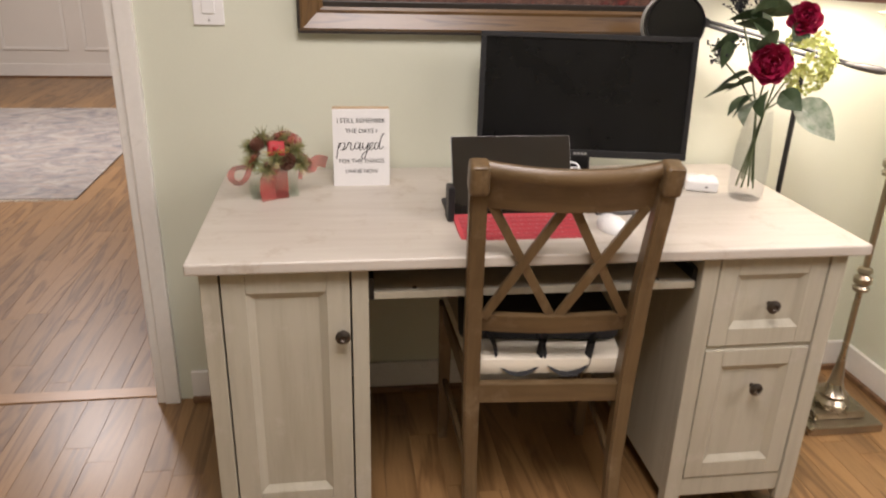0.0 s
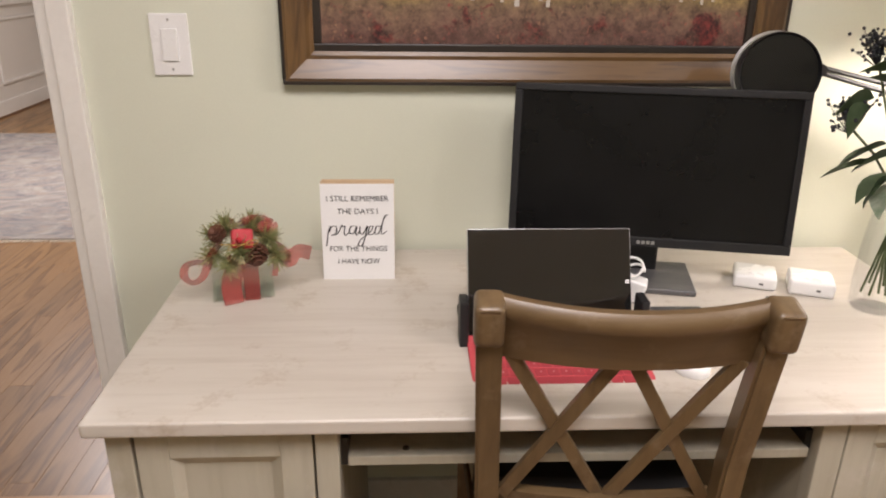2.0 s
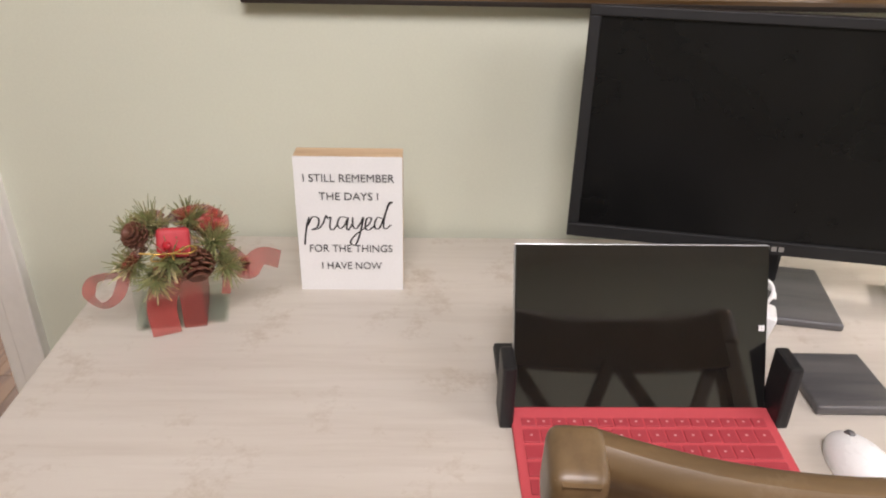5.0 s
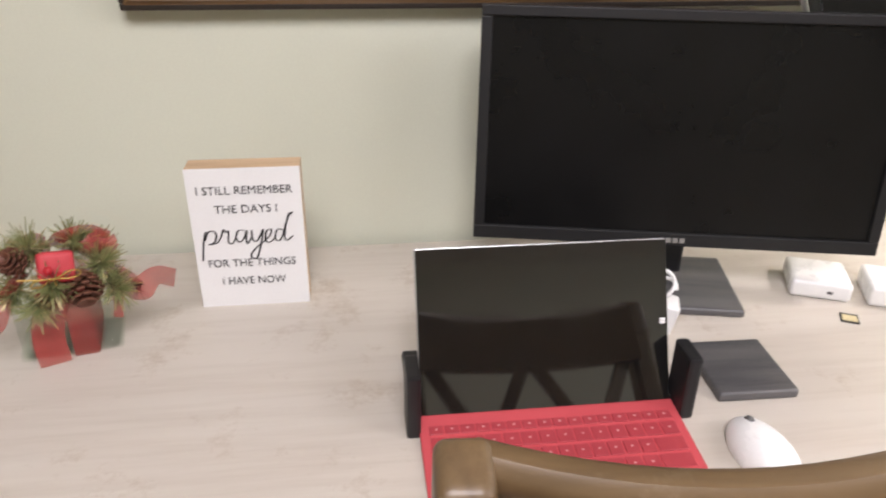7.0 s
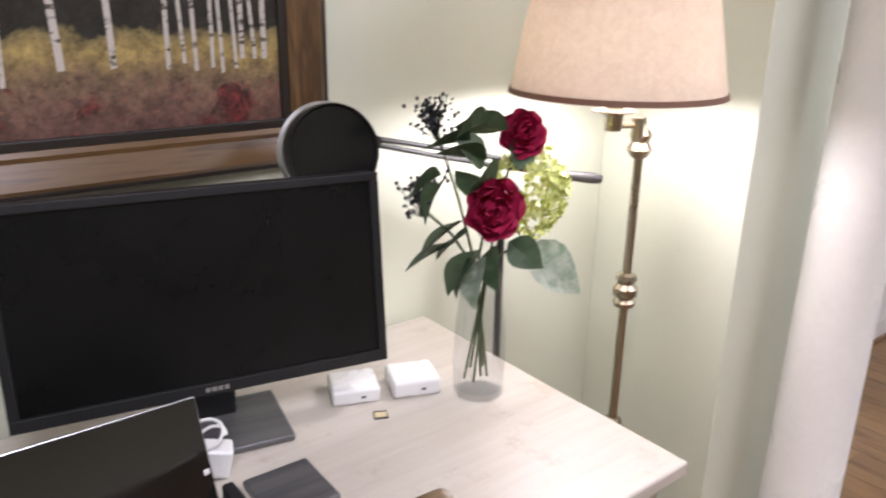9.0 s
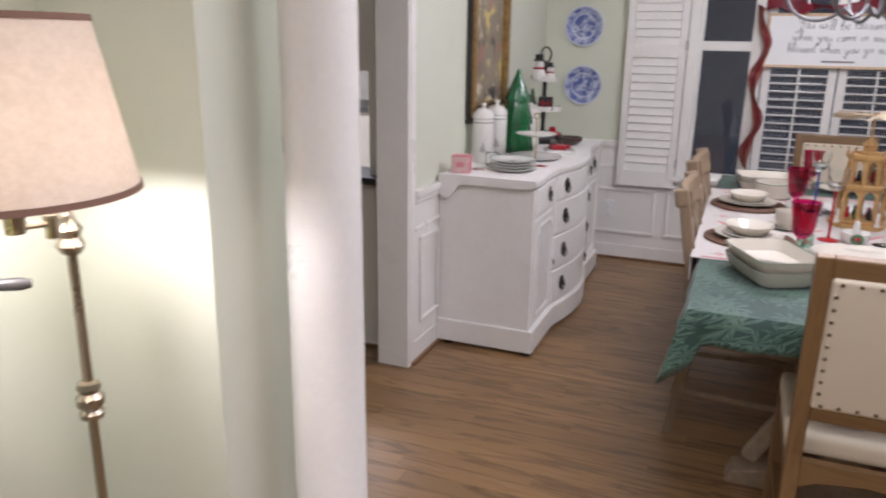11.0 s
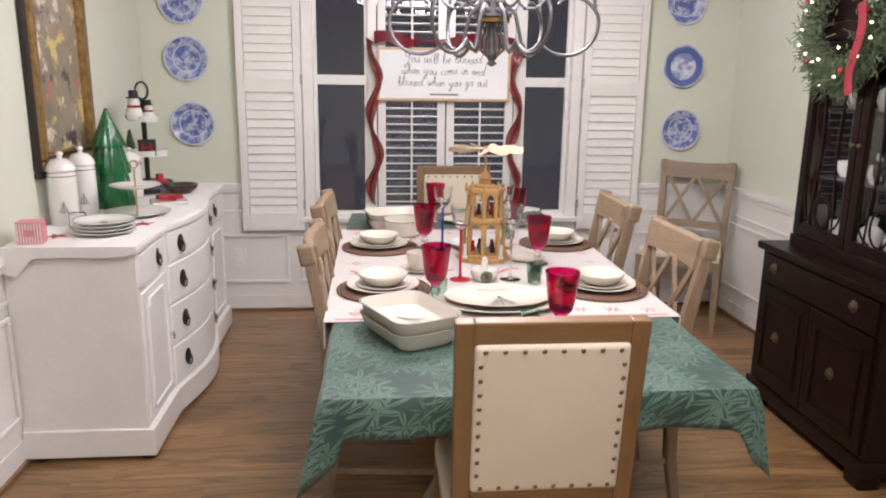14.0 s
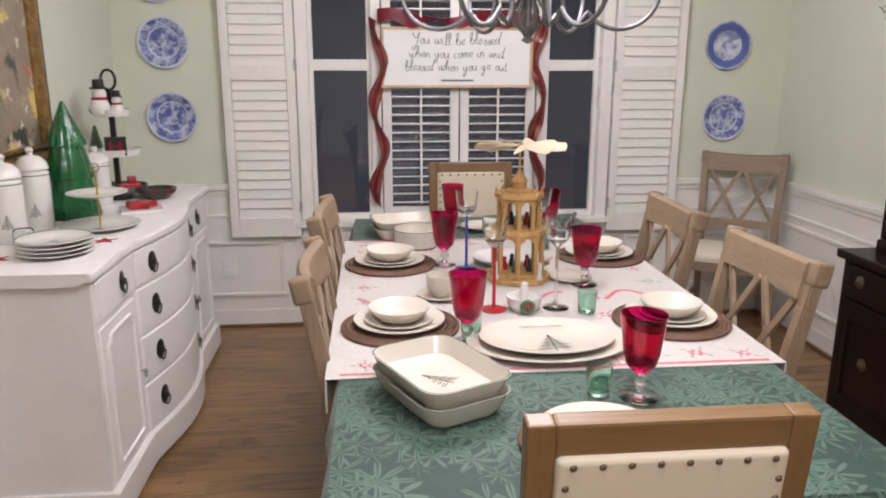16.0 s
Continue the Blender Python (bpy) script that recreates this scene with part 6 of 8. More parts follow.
for x0, x1, kx in ((RX0 + 0.018, BOW0 - 0.006, 4.945), (BOW1 + 0.006, RX1 - 0.018, 6.062)):
    d = part("drawer_front", bowed(0.715, 0.845, 0.012, 2.62, 10, x0, x1, 0.004), DRESSERWHITE, dr)
    pull(d, kx, 0.784)
    d = part("cupboard_door", bowed(0.15, 0.685, 0.006, 2.62, 10, x0 + 0.012, x1 - 0.012, 0.003), DRESSERWHITE, dr)
    # raised moulding with stepped upper corners
    a0, a1, c0, c1, e = x0 + 0.06, x1 - 0.05, 0.19, 0.645, 0.028
    line = [(a0, c0), (a1, c0), (a1, c1 - e), (a1 - e, c1 - e), (a1 - e, c1), (a0 + e, c1), (a0 + e, c1 - e), (a0, c1 - e)]
    bm = bmesh.new()
    for k in range(8):
        (p0, q0), (p1, q1) = line[k], line[(k + 1) % 8]
        beam((p0, FLAT - 0.010, q0), (p1, FLAT - 0.010, q1), 0.011, 0.011, bm, 0.003, (0, 1, 0))
    part("door_moulding", bm, DRESSERWHITE, d, "raised moulding with stepped corners")
    kx2 = x1 - 0.02 if x0 < 5 else x0 + 0.02
    kn = part("door_knob", lathe([(0, 0), (0.005, 0), (0.005, 0.01), (0.01, 0.014), (0.01, 0.018), (0, 0.021)], 14), ALU, d, "small steel knob", True, pose(kx2, FLAT - 0.006, 0.405, 90, 0, 0))
    part("knob_ring", tube([(0.012 * math.cos(t), -0.010 + 0.012 * math.sin(t), 0.018) for t in [2 * math.pi * k / 14 for k in range(14)]], 0.002, 5, None, True), KNOB, d, "", False, kn.matrix_basis)
# white cloth on the dresser
bm = bmesh.new()
prism([(RX0 - 0.022, 2.462), (RX0 - 0.022, 2.945), (RX1 + 0.015, 2.945), (RX1 + 0.015, 2.466), (5.93, 2.462), (5.7, 2.422), (5.5, 2.400), (5.3, 2.422), (5.08, 2.460)], 0.003, bm, Matrix.Translation((0, 0, RT)))
prism([(2.465, 0), (2.95, 0), (2.95, -0.10), (2.90, -0.12), (2.84, -0.045), (2.7, -0.040), (2.6, -0.044), (2.49, -0.040)], 0.003, bm, Matrix(((0, 0, -1, RX0 - 0.0225), (1, 0, 0, 0), (0, 1, 0, RT + 0.003), (0, 0, 0, 1))))
single("dresser_scarf", bm, surface("white_table_linen", (0.80, 0.78, 0.76), (0.76, 0.73, 0.71), 0.8, scale=14, fine=500, bump=0.3), "white linen runner draped over the dresser top", "runner")
RT2 = RT + 0.003

# things on the dresser
def plate_prof(r, h=0.02):
    return [(0, 0.004), (r * 0.55, 0.004), (r * 0.64, 0.007), (r * 0.98, h), (r, h), (r, h - 0.003), (r * 0.64, 0.002), (r * 0.5, 0.0), (0, 0.0)]
def tree_print(size, parent, at_):
    """A flat printed fir tree."""
    bm = bmesh.new()
    for k in range(9):
        w = size * 0.46 * (1 - k / 9.5)
        y0 = size * (-0.36 + 0.085 * k)
        for q in (-1, 1):
            droop = size * 0.05 * (1 + 0.6 * math.sin(3.1 * k + q))
            prism([(0, y0 + 0.035 * size), (q * w * 0.55, y0 + 0.012 * size - droop * 0.4), (q * w * (0.9 + 0.12 * math.sin(k * 2.3 + q)), y0 - droop), (q * w * 0.4, y0 - 0.03 * size)][::q], 0.0003, bm)
    box(-size * 0.02, size * 0.02, -size * 0.47, size * 0.42, 0, 0.0003, 0, bm)
    return part("tree_print", bm, TREEINK, parent, "dark green fir tree print", False, at_)
def flat_plate(name, label, r, x, y, z, h=0.02, mat=PORCELAIN, rim=True, group="", print_=True, cat="plate", yaw=-80):
    pl = thing(name, label, cat, group, pose(x, y, z, 0, 0, yaw))
    part("dish", lathe(plate_prof(r, h), 40), mat, pl, "", True)
    if rim:
        part("rim_line", lathe([(r * 0.955, h - 0.0003), (r * 0.985, h + 0.0007), (r * 0.985, h + 0.001), (r * 0.955, h)], 40), GREENRIM, pl, "thin green rim", True)
    if print_:
        tree_print(r * 0.5, pl, pose(0, 0, 0.0044))
    return pl
for k in range(4):
    flat_plate("side_plate", "white china plate with green fir print in a stack", 0.118, 4.925, 2.657, RT2 + 0.014 * k, 0.018, WHITECHINA, k == 3, "plates stacked on the dresser", k == 3)
pb = thing("pink_gift_box", "small pink and white striped gift box", "box", at=pose(4.752, 2.865, RT2, 0, 0, 8))
PINK = surface("pink_card", (0.62, 0.24, 0.27), (0.56, 0.20, 0.23), 0.6)
part("carton", box(-0.035, 0.035, -0.045, 0.045, 0, 0.085, 0.002), PINK, pb)
for k in range(9):
    part("stripe", box(-0.0358, -0.035, -0.042 + k * 0.01, -0.038 + k * 0.01, 0.004, 0.081), WHITECHINA, pb)
part("paper_label", box(-0.0365, -0.0358, -0.02, 0.02, 0.03, 0.055), PINK, pb)
for x, y, h in ((5.12, 2.885, 0.96), (5.345, 2.885, 0.96), (5.86, 2.835, 0.8)):
    can = thing("lidded_canister", "tall white lidded china canister with tree print", "canister", "canisters on the dresser", pose(x, y, RT2, 0, 0, -70) @ Matrix.Diagonal((1, 1, h, 1)))
    part("jar", lathe([(0, 0), (0.055, 0), (0.058, 0.006), (0.058, 0.225), (0.05, 0.235), (0.0, 0.235)], 36), WHITECHINA, can, "", True)
    lid = part("lid", lathe([(0, 0.236), (0.056, 0.236), (0.06, 0.242), (0.055, 0.265), (0.035, 0.288), (0.012, 0.294), (0.010, 0.303), (0.016, 0.314), (0.010, 0.324), (0, 0.326)], 36), WHITECHINA, can, "domed white lid", True)
    part("band", lathe([(0.0585, 0.216), (0.0592, 0.218), (0.0585, 0.22)], 36), GREENRIM, can)
    tree_print(0.062, can, pose(0.0, -0.0592, 0.085, 90, 0, 0))
    tree_print(0.045, can, pose(-0.0592, 0.0, 0.075, 90, 0, -90))
gt = thing("glass_tree", "green pressed glass Christmas tree ornament", "ornament", at=pose(5.57, 2.835, RT2))
prof = [(0, 0), (0.10, 0), (0.105, 0.01), (0.10, 0.03), (0.078, 0.16), (0.092, 0.165), (0.092, 0.18), (0.06, 0.29), (0.074, 0.295), (0.072, 0.31), (0.012, 0.455), (0.006, 0.47), (0, 0.472)]
bm = lathe(prof, 72)
for v_ in bm.verts:
    a = math.atan2(v_.co.y, v_.co.x)
    k = 1 + 0.035 * math.cos(12 * a)
    v_.co.x, v_.co.y = v_.co.x * k, v_.co.y * k
part("tree", bm, TREEGLASS, gt, "", True)
ts = thing("cake_stand", "two-tier white china stand with gold stem", "stand", at=pose(5.33, 2.65, RT2, 0, 0, -80))
part("lower_plate", lathe(plate_prof(0.145, 0.022), 48), WHITECHINA, ts, "", True)
part("upper_plate", lathe(plate_prof(0.11, 0.018), 48), WHITECHINA, ts, "", True, Matrix.Translation((0, 0, 0.125)))
part("stem", tube([(0, 0, 0.004), (0, 0, 0.22)], 0.004, 10), GOLD, ts, "gold rod stem", True)
part("ring_handle", tube([(0.016 * math.cos(a), 0, 0.234 + 0.016 * math.sin(a)) for a in [2 * math.pi * k / 16 for k in range(16)]], 0.0025, 6, None, True), GOLD, ts)
tree_print(0.09, ts, pose(0, -0.05, 0.0065))
tray = thing("serving_tray", "square white tray holding a red star dish", "tray", at=pose(5.68, 2.60, RT2, 0, 0, 20))
part("tray_dish", box(-0.085, 0.085, -0.085, 0.085, 0, 0.014, 0.006), WHITECHINA, tray)
single("red_star_dish", prism([((0.07 if k % 2 == 0 else 0.04) * math.cos(math.pi * k / 5), (0.07 if k % 2 == 0 else 0.04) * math.sin(math.pi * k / 5)) for k in range(10)], 0.026, None, None, 0.006), REDPAINT, "red glazed star-shaped dish on the white tray", "dish", pose(5.68, 2.60, RT2 + 0.014, 0, 0, 10), True)
single("red_paper_star", prism([((0.05 if k % 2 == 0 else 0.02) * math.cos(math.pi * k / 5), (0.05 if k % 2 == 0 else 0.02) * math.sin(math.pi * k / 5)) for k in range(10)], 0.002), REDPAINT, "flat red star decoration lying on the runner", "decoration", pose(5.11, 2.565, RT2, 0, 0, 15))
single("red_paper_star", prism([((0.05 if k % 2 == 0 else 0.02) * math.cos(math.pi * k / 5), (0.05 if k % 2 == 0 else 0.02) * math.sin(math.pi * k / 5)) for k in range(10)], 0.002), REDPAINT, "flat red star decoration lying on the runner", "decoration", pose(4.865, 2.823, RT2, 0, 0, 40))
tt = thing("tiered_tray", "three-tier white metal tray with dark post", "tray stand", at=pose(6.0, 2.79, RT2))
for z, r in ((0.035, 0.125), (0.205, 0.11), (0.385, 0.075)):
    part("tier", lathe([(0, z), (r, z), (r + 0.003, z + 0.03), (r - 0.003, z + 0.03), (r - 0.006, z + 0.006), (0, z + 0.006)], 40), WHITECHINA if z > 0.1 else DARKGREY, tt, "", True)
part("post", box(-0.011, 0.011, -0.011, 0.011, 0, 0.50, 0.002), BLACK, tt, "black wooden post")
part("tray_foot", lathe([(0, 0), (0.06, 0), (0.06, 0.03), (0, 0.034)], 24), DARKGREY, tt, "", True)
part("ring_handle", tube([(0.0, 0.032 * math.cos(a), 0.545 + 0.045 * math.sin(a)) for a in [2 * math.pi * k / 20 for k in range(20)]], 0.006, 8, None, True), BLACK, tt, "black ring handle", True)
TZ = RT2
def snow_figure(x, y, z, k):
    bm = lathe([(0, 0), (0.026 * k, 0.004), (0.032 * k, 0.022 * k), (0.024 * k, 0.044 * k), (0.019 * k, 0.05 * k), (0.023 * k, 0.064 * k), (0.017 * k, 0.08 * k), (0, 0.086 * k)], 20, None, None, 0)
    lathe([(0, 0.082 * k), (0.026 * k, 0.080 * k), (0.026 * k, 0.084 * k), (0.017 * k, 0.086 * k), (0.016 * k, 0.108 * k), (0, 0.11 * k)], 20, bm, None, 1)
    lathe([(0.021 * k, 0.046 * k), (0.026 * k, 0.050 * k), (0.021 * k, 0.055 * k)], 20, bm, None, 2)
    return single("ornament_figure", bm, [WHITECHINA, BLACK, REDPAINT], "small white snow figure ornament with black hat", "ornament", Matrix.Translation((x, y, z)), True)
snow_figure(5.955, 2.82, TZ + 0.391, 1.45)
snow_figure(5.965, 2.75, TZ + 0.391, 1.0)
single("bauble", lathe([(0, 0), (0.018, 0.008), (0.024, 0.022), (0.016, 0.038), (0.005, 0.042), (0, 0.046)], 18), REDPAINT, "small red bauble on the upper tray tier", "bauble", Matrix.Translation((5.95, 2.845, TZ + 0.391)), True)
ft = thing("little_tree", "small dark green bottle-brush tree on tray tier", "ornament", at=pose(5.94, 2.85, TZ + 0.211))
bm = bmesh.new()
for k in range(260):
    u = (k / 260)
    a = k * 2.4
    r = 0.028 * (1 - u) + 0.006
    tube([(0, 0, 0.03 + 0.10 * u), (r * math.cos(a), r * math.sin(a), 0.036 + 0.10 * u)], [0.002, 0.0008], 3, bm)
part("branches", bm, LEAF, ft)
part("pot", lathe([(0, 0), (0.014, 0), (0.018, 0.03), (0, 0.03)], 14), WHITECHINA, ft, "", True)
bx = thing("framed_block", "small dark framed letter block on tray tier", "ornament", at=pose(5.905, 2.755, TZ + 0.211, 0, 0, -75))
part("block", box(-0.045, 0.045, 0, 0.02, 0, 0.085, 0.002), BLACK, bx)
for a in ((-0.025, -0.016, 0.02, 0.065), (0.016, 0.025, 0.02, 0.065), (-0.016, 0.016, 0.04, 0.046)):
    part("red_bar", box(a[0], a[1], -0.001, 0, a[2], a[3]), REDPAINT, bx)
tk = thing("toy_truck", "little red toy truck with dark load on tray", "ornament", at=pose(5.93, 2.72, TZ + 0.041, 0, 0, -60))
part("truck_body", box(-0.05, 0.05, -0.022, 0.022, 0.01, 0.04, 0.006), REDPAINT, tk)
part("cab", box(-0.005, 0.03, -0.02, 0.02, 0.038, 0.072, 0.007), REDPAINT, tk)
for x in (-0.032, 0.032):
    for s in (-1, 1):
        part("wheel", lathe([(0, -0.005), (0.012, -0.005), (0.012, 0.005), (0, 0.005)], 14), BLACK, tk, "", False, pose(x, s * 0.021, 0.012, 90, 0, 0))
single("dark_bowl", lathe([(0, 0), (0.05, 0), (0.085, 0.03), (0.088, 0.05), (0.08, 0.05), (0.045, 0.012), (0, 0.01)], 32), surface("dark_green_glaze", (0.02, 0.05, 0.03), (0.10, 0.02, 0.02), 0.2, scale=30), "dark glazed bowl of greenery on the dresser", "bowl", Matrix.Translation((5.99, 2.615, RT2)), True)
gj = thing("glass_jar", "small clear glass jar beside the canisters", "jar", at=pose(5.03, 2.80, RT2))
part("jar_glass", lathe([(0, 0), (0.03, 0), (0.034, 0.005), (0.034, 0.06), (0.03, 0.065), (0.031, 0.06), (0.031, 0.006), (0, 0.004)], 24), CLEAR, gj, "", True)

# table, cloth and runner
TX0, TX1, TY0, TY1, TT = 3.50, 5.95, 0.615, 1.69, 0.780
tb = thing("dining_table", "long weathered wooden trestle dining table under cloth", "table")
part("tabletop", box(TX0 + 0.015, TX1 - 0.015, TY0 + 0.012, TY1 - 0.012, TT - 0.045, TT - 0.002, 0.006), PALECHAIR_FLAT, tb)
for x in (3.98, 5.45):
    part("trestle_post", box(x - 0.06, x + 0.06, 1.08, 1.22, 0.08, TT - 0.045, 0.01), PALECHAIR, tb)
    part("trestle_foot", prism([(0.78, 0), (1.52, 0), (1.50, 0.05), (1.25, 0.11), (1.05, 0.11), (0.80, 0.05)], 0.11, None, Matrix(((0, 0, 1, x - 0.055), (1, 0, 0, 0), (0, 1, 0, 0), (0, 0, 0, 1))), 0.006), PALECHAIR_FLAT, tb)
    for s in (-1, 1):
        part("brace", beam((x, 1.15 + s * 0.30, 0.09), (x, 1.15 + s * 0.05, 0.55), 0.05, 0.05, None, 0.004), PALECHAIR, tb)
part("stretcher", box(4.04, 5.39, 1.11, 1.19, 0.30, 0.40, 0.006), PALECHAIR_FLAT, tb)
bm = bmesh.new()
NX, NY = 88, 44
loop = []
per = [(TX0, TY0 + (TY1 - TY0) * k / NY) for k in range(NY)] + [(TX0 + (TX1 - TX0) * k / NX, TY1) for k in range(NX)] + [(TX1, TY1 - (TY1 - TY0) * k / NY) for k in range(NY)] + [(TX1 - (TX1 - TX0) * k / NX, TY0) for k in range(NX)]
cxm, cym = (TX0 + TX1) / 2, (TY0 + TY1) / 2
def drop_at(x, y):
    near = min(math.hypot(x - a, y - b) for a in (TX0, TX1) for b in (TY0, TY1))
    d = 0.088 + 0.13 * math.exp(-(near / 0.032) ** 2)
    return d
rings = [[bm.verts.new((x, y, TT)) for x, y in per]]
for j in range(1, 7):
    u = j / 6
    ring = []
    for k, (x, y) in enumerate(per):
        d = drop_at(x, y)
        ox = (-1 if x <= TX0 + 1e-6 else 1 if x >= TX1 - 1e-6 else 0)
        oy = (-1 if y <= TY0 + 1e-6 else 1 if y >= TY1 - 1e-6 else 0)
        corner = math.exp(-(min(math.hypot(x - a, y - b) for a in (TX0, TX1) for b in (TY0, TY1)) / 0.04) ** 2)
        fold = 0.010 * math.sin(k * 0.55) * u + 0.035 * corner * u * math.sin(k * 1.9)
        o = 0.008 + 0.012 * u + fold + 0.018 * corner * u
        ring.append(bm.verts.new((x + ox * o, y + oy * o, TT - 0.006 * (u > 0) - d * u)))
    rings.append(ring)
for lo, hi in zip(rings, rings[1:]):
    n = len(lo)
    for k in range(n):
        bm.faces.new((lo[k], lo[(k + 1) % n], hi[(k + 1) % n], hi[k]))
bm.faces.new(rings[0])
cloth = single("tablecloth", bm, GREENCLOTH, "green damask tablecloth with poinsettia pattern draped over table", "tablecloth", None, True)
so_ = cloth.modifiers.new("thickness", "SOLIDIFY")
so_.thickness, so_.offset = 0.0025, -1
rn = thing("table_runner", "white cloth runner with red and green holiday print", "runner")
part("runner_cloth", box(4.06, 5.47, TY0 - 0.034, TY1 + 0.034, TT + 0.001, TT + 0.004, 0.001), RUNNER, rn)
for y in (TY0 - 0.034, TY1 + 0.030):
    part("runner_hem", box(4.06, 5.47, y, y + 0.004, TT - 0.085, TT + 0.003), RUNNER, rn)
PRINTRED = surface("red_cloth_print", (0.50, 0.10, 0.12), (0.60, 0.22, 0.22), 0.8, scale=60)
PRINTGREEN = surface("green_cloth_print", (0.16, 0.32, 0.24), (0.30, 0.42, 0.34), 0.8, scale=60)
for x in (4.075, 5.44):
    part("red_border", box(x, x + 0.012, TY0, TY1, TT + 0.004, TT + 0.0045), PRINTRED, rn, "red printed border")
rp = random.Random(4)
def sprig(x, y, size, mat, turn):
    """A printed poinsettia: pointed petals round a bare centre."""
    bm = bmesh.new()
    for k in range(6):
        w, l = size * 0.20, size * rp.uniform(0.75, 1.0)
        prism([(0.22 * size, 0), (0.5 * l, -w), (l, 0), (0.5 * l, w)], 0.0004, bm, pose(0, 0, 0, 0, 0, 60 * k + rp.uniform(-9, 9)))
    part("printed_sprig", bm, mat, rn, "", False, pose(x, y, TT + 0.0042, 0, 0, turn))
    bm = bmesh.new()
    for k in range(4):
        prism([(size * 0.9, 0), (size * 1.2, -size * 0.13), (size * 1.6, 0), (size * 1.2, size * 0.13)], 0.0004, bm, pose(0, 0, 0, 0, 0, 90 * k + 40))
    part("printed_leaf", bm, PRINTGREEN, rn, "", False, pose(x, y, TT + 0.0042, 0, 0, turn))
for x0 in (4.135, 5.385):
    for k in range(10):
        sprig(x0 + rp.uniform(-0.012, 0.012), TY0 + 0.05 + k * 0.108 + rp.uniform(-0.01, 0.01), rp.uniform(0.022, 0.030), PRINTRED, rp.uniform(0, 60))
for y0 in (TY0 + 0.05, TY1 - 0.05, TY0 + 0.30, TY1 - 0.30):
    for k in range(7):
        sprig(4.30 + k * 0.16 + rp.uniform(-0.02, 0.02), y0 + rp.uniform(-0.015, 0.015), rp.uniform(0.022, 0.032), PRINTRED if (k + int(y0 * 10)) % 3 else PRINTGREEN, rp.uniform(0, 60))
for k in range(4):
    y0 = TY0 + 0.12 + k * 0.26
    pts = [(4.64 + 0.05 * math.sin(4 * u + k), y0 + 0.14 * u, TT + 0.0043) for u in [j / 8 for j in range(9)]]
    part("printed_ribbon", ribbon_strip(pts, 0.014), PRINTRED, rn, "printed red ribbon")
S = TT + 0.0045

# seats round the table
side = cross_back_chair(PALECHAIR, PALECHAIR_FLAT, CREAM, "pale driftwood cross-back dining chair tucked at the table", "chairs round the table")
TALL = Matrix.Diagonal((1, 1, 1.01, 1))
side.matrix_basis = pose(4.39, 1.508, 0, 0, 0, 180) @ TALL
copy_thing(side, pose(5.06, 1.515, 0, 0, 0, 178) @ TALL)
copy_thing(side, pose(4.37, 0.735, 0, 0, 0, 2) @ TALL)
copy_thing(side, pose(5.05, 0.75, 0, 0, 0, -1) @ TALL)
c_ = copy_thing(side, pose(6.30, -0.40, 0, 0, 0, 57) @ TALL)
tagged(c_, "spare pale cross-back chair standing in the room corner", "chair")


HOSTCREAM = surface("warm_cream_linen", (0.60, 0.53, 0.40), (0.57, 0.50, 0.375), 0.85, scale=4, fine=700, bump=0.3)
NAILBRONZE = surface("bronze_nailhead", (0.20, 0.15, 0.10), (0.12, 0.09, 0.06), 0.35, 0.8)


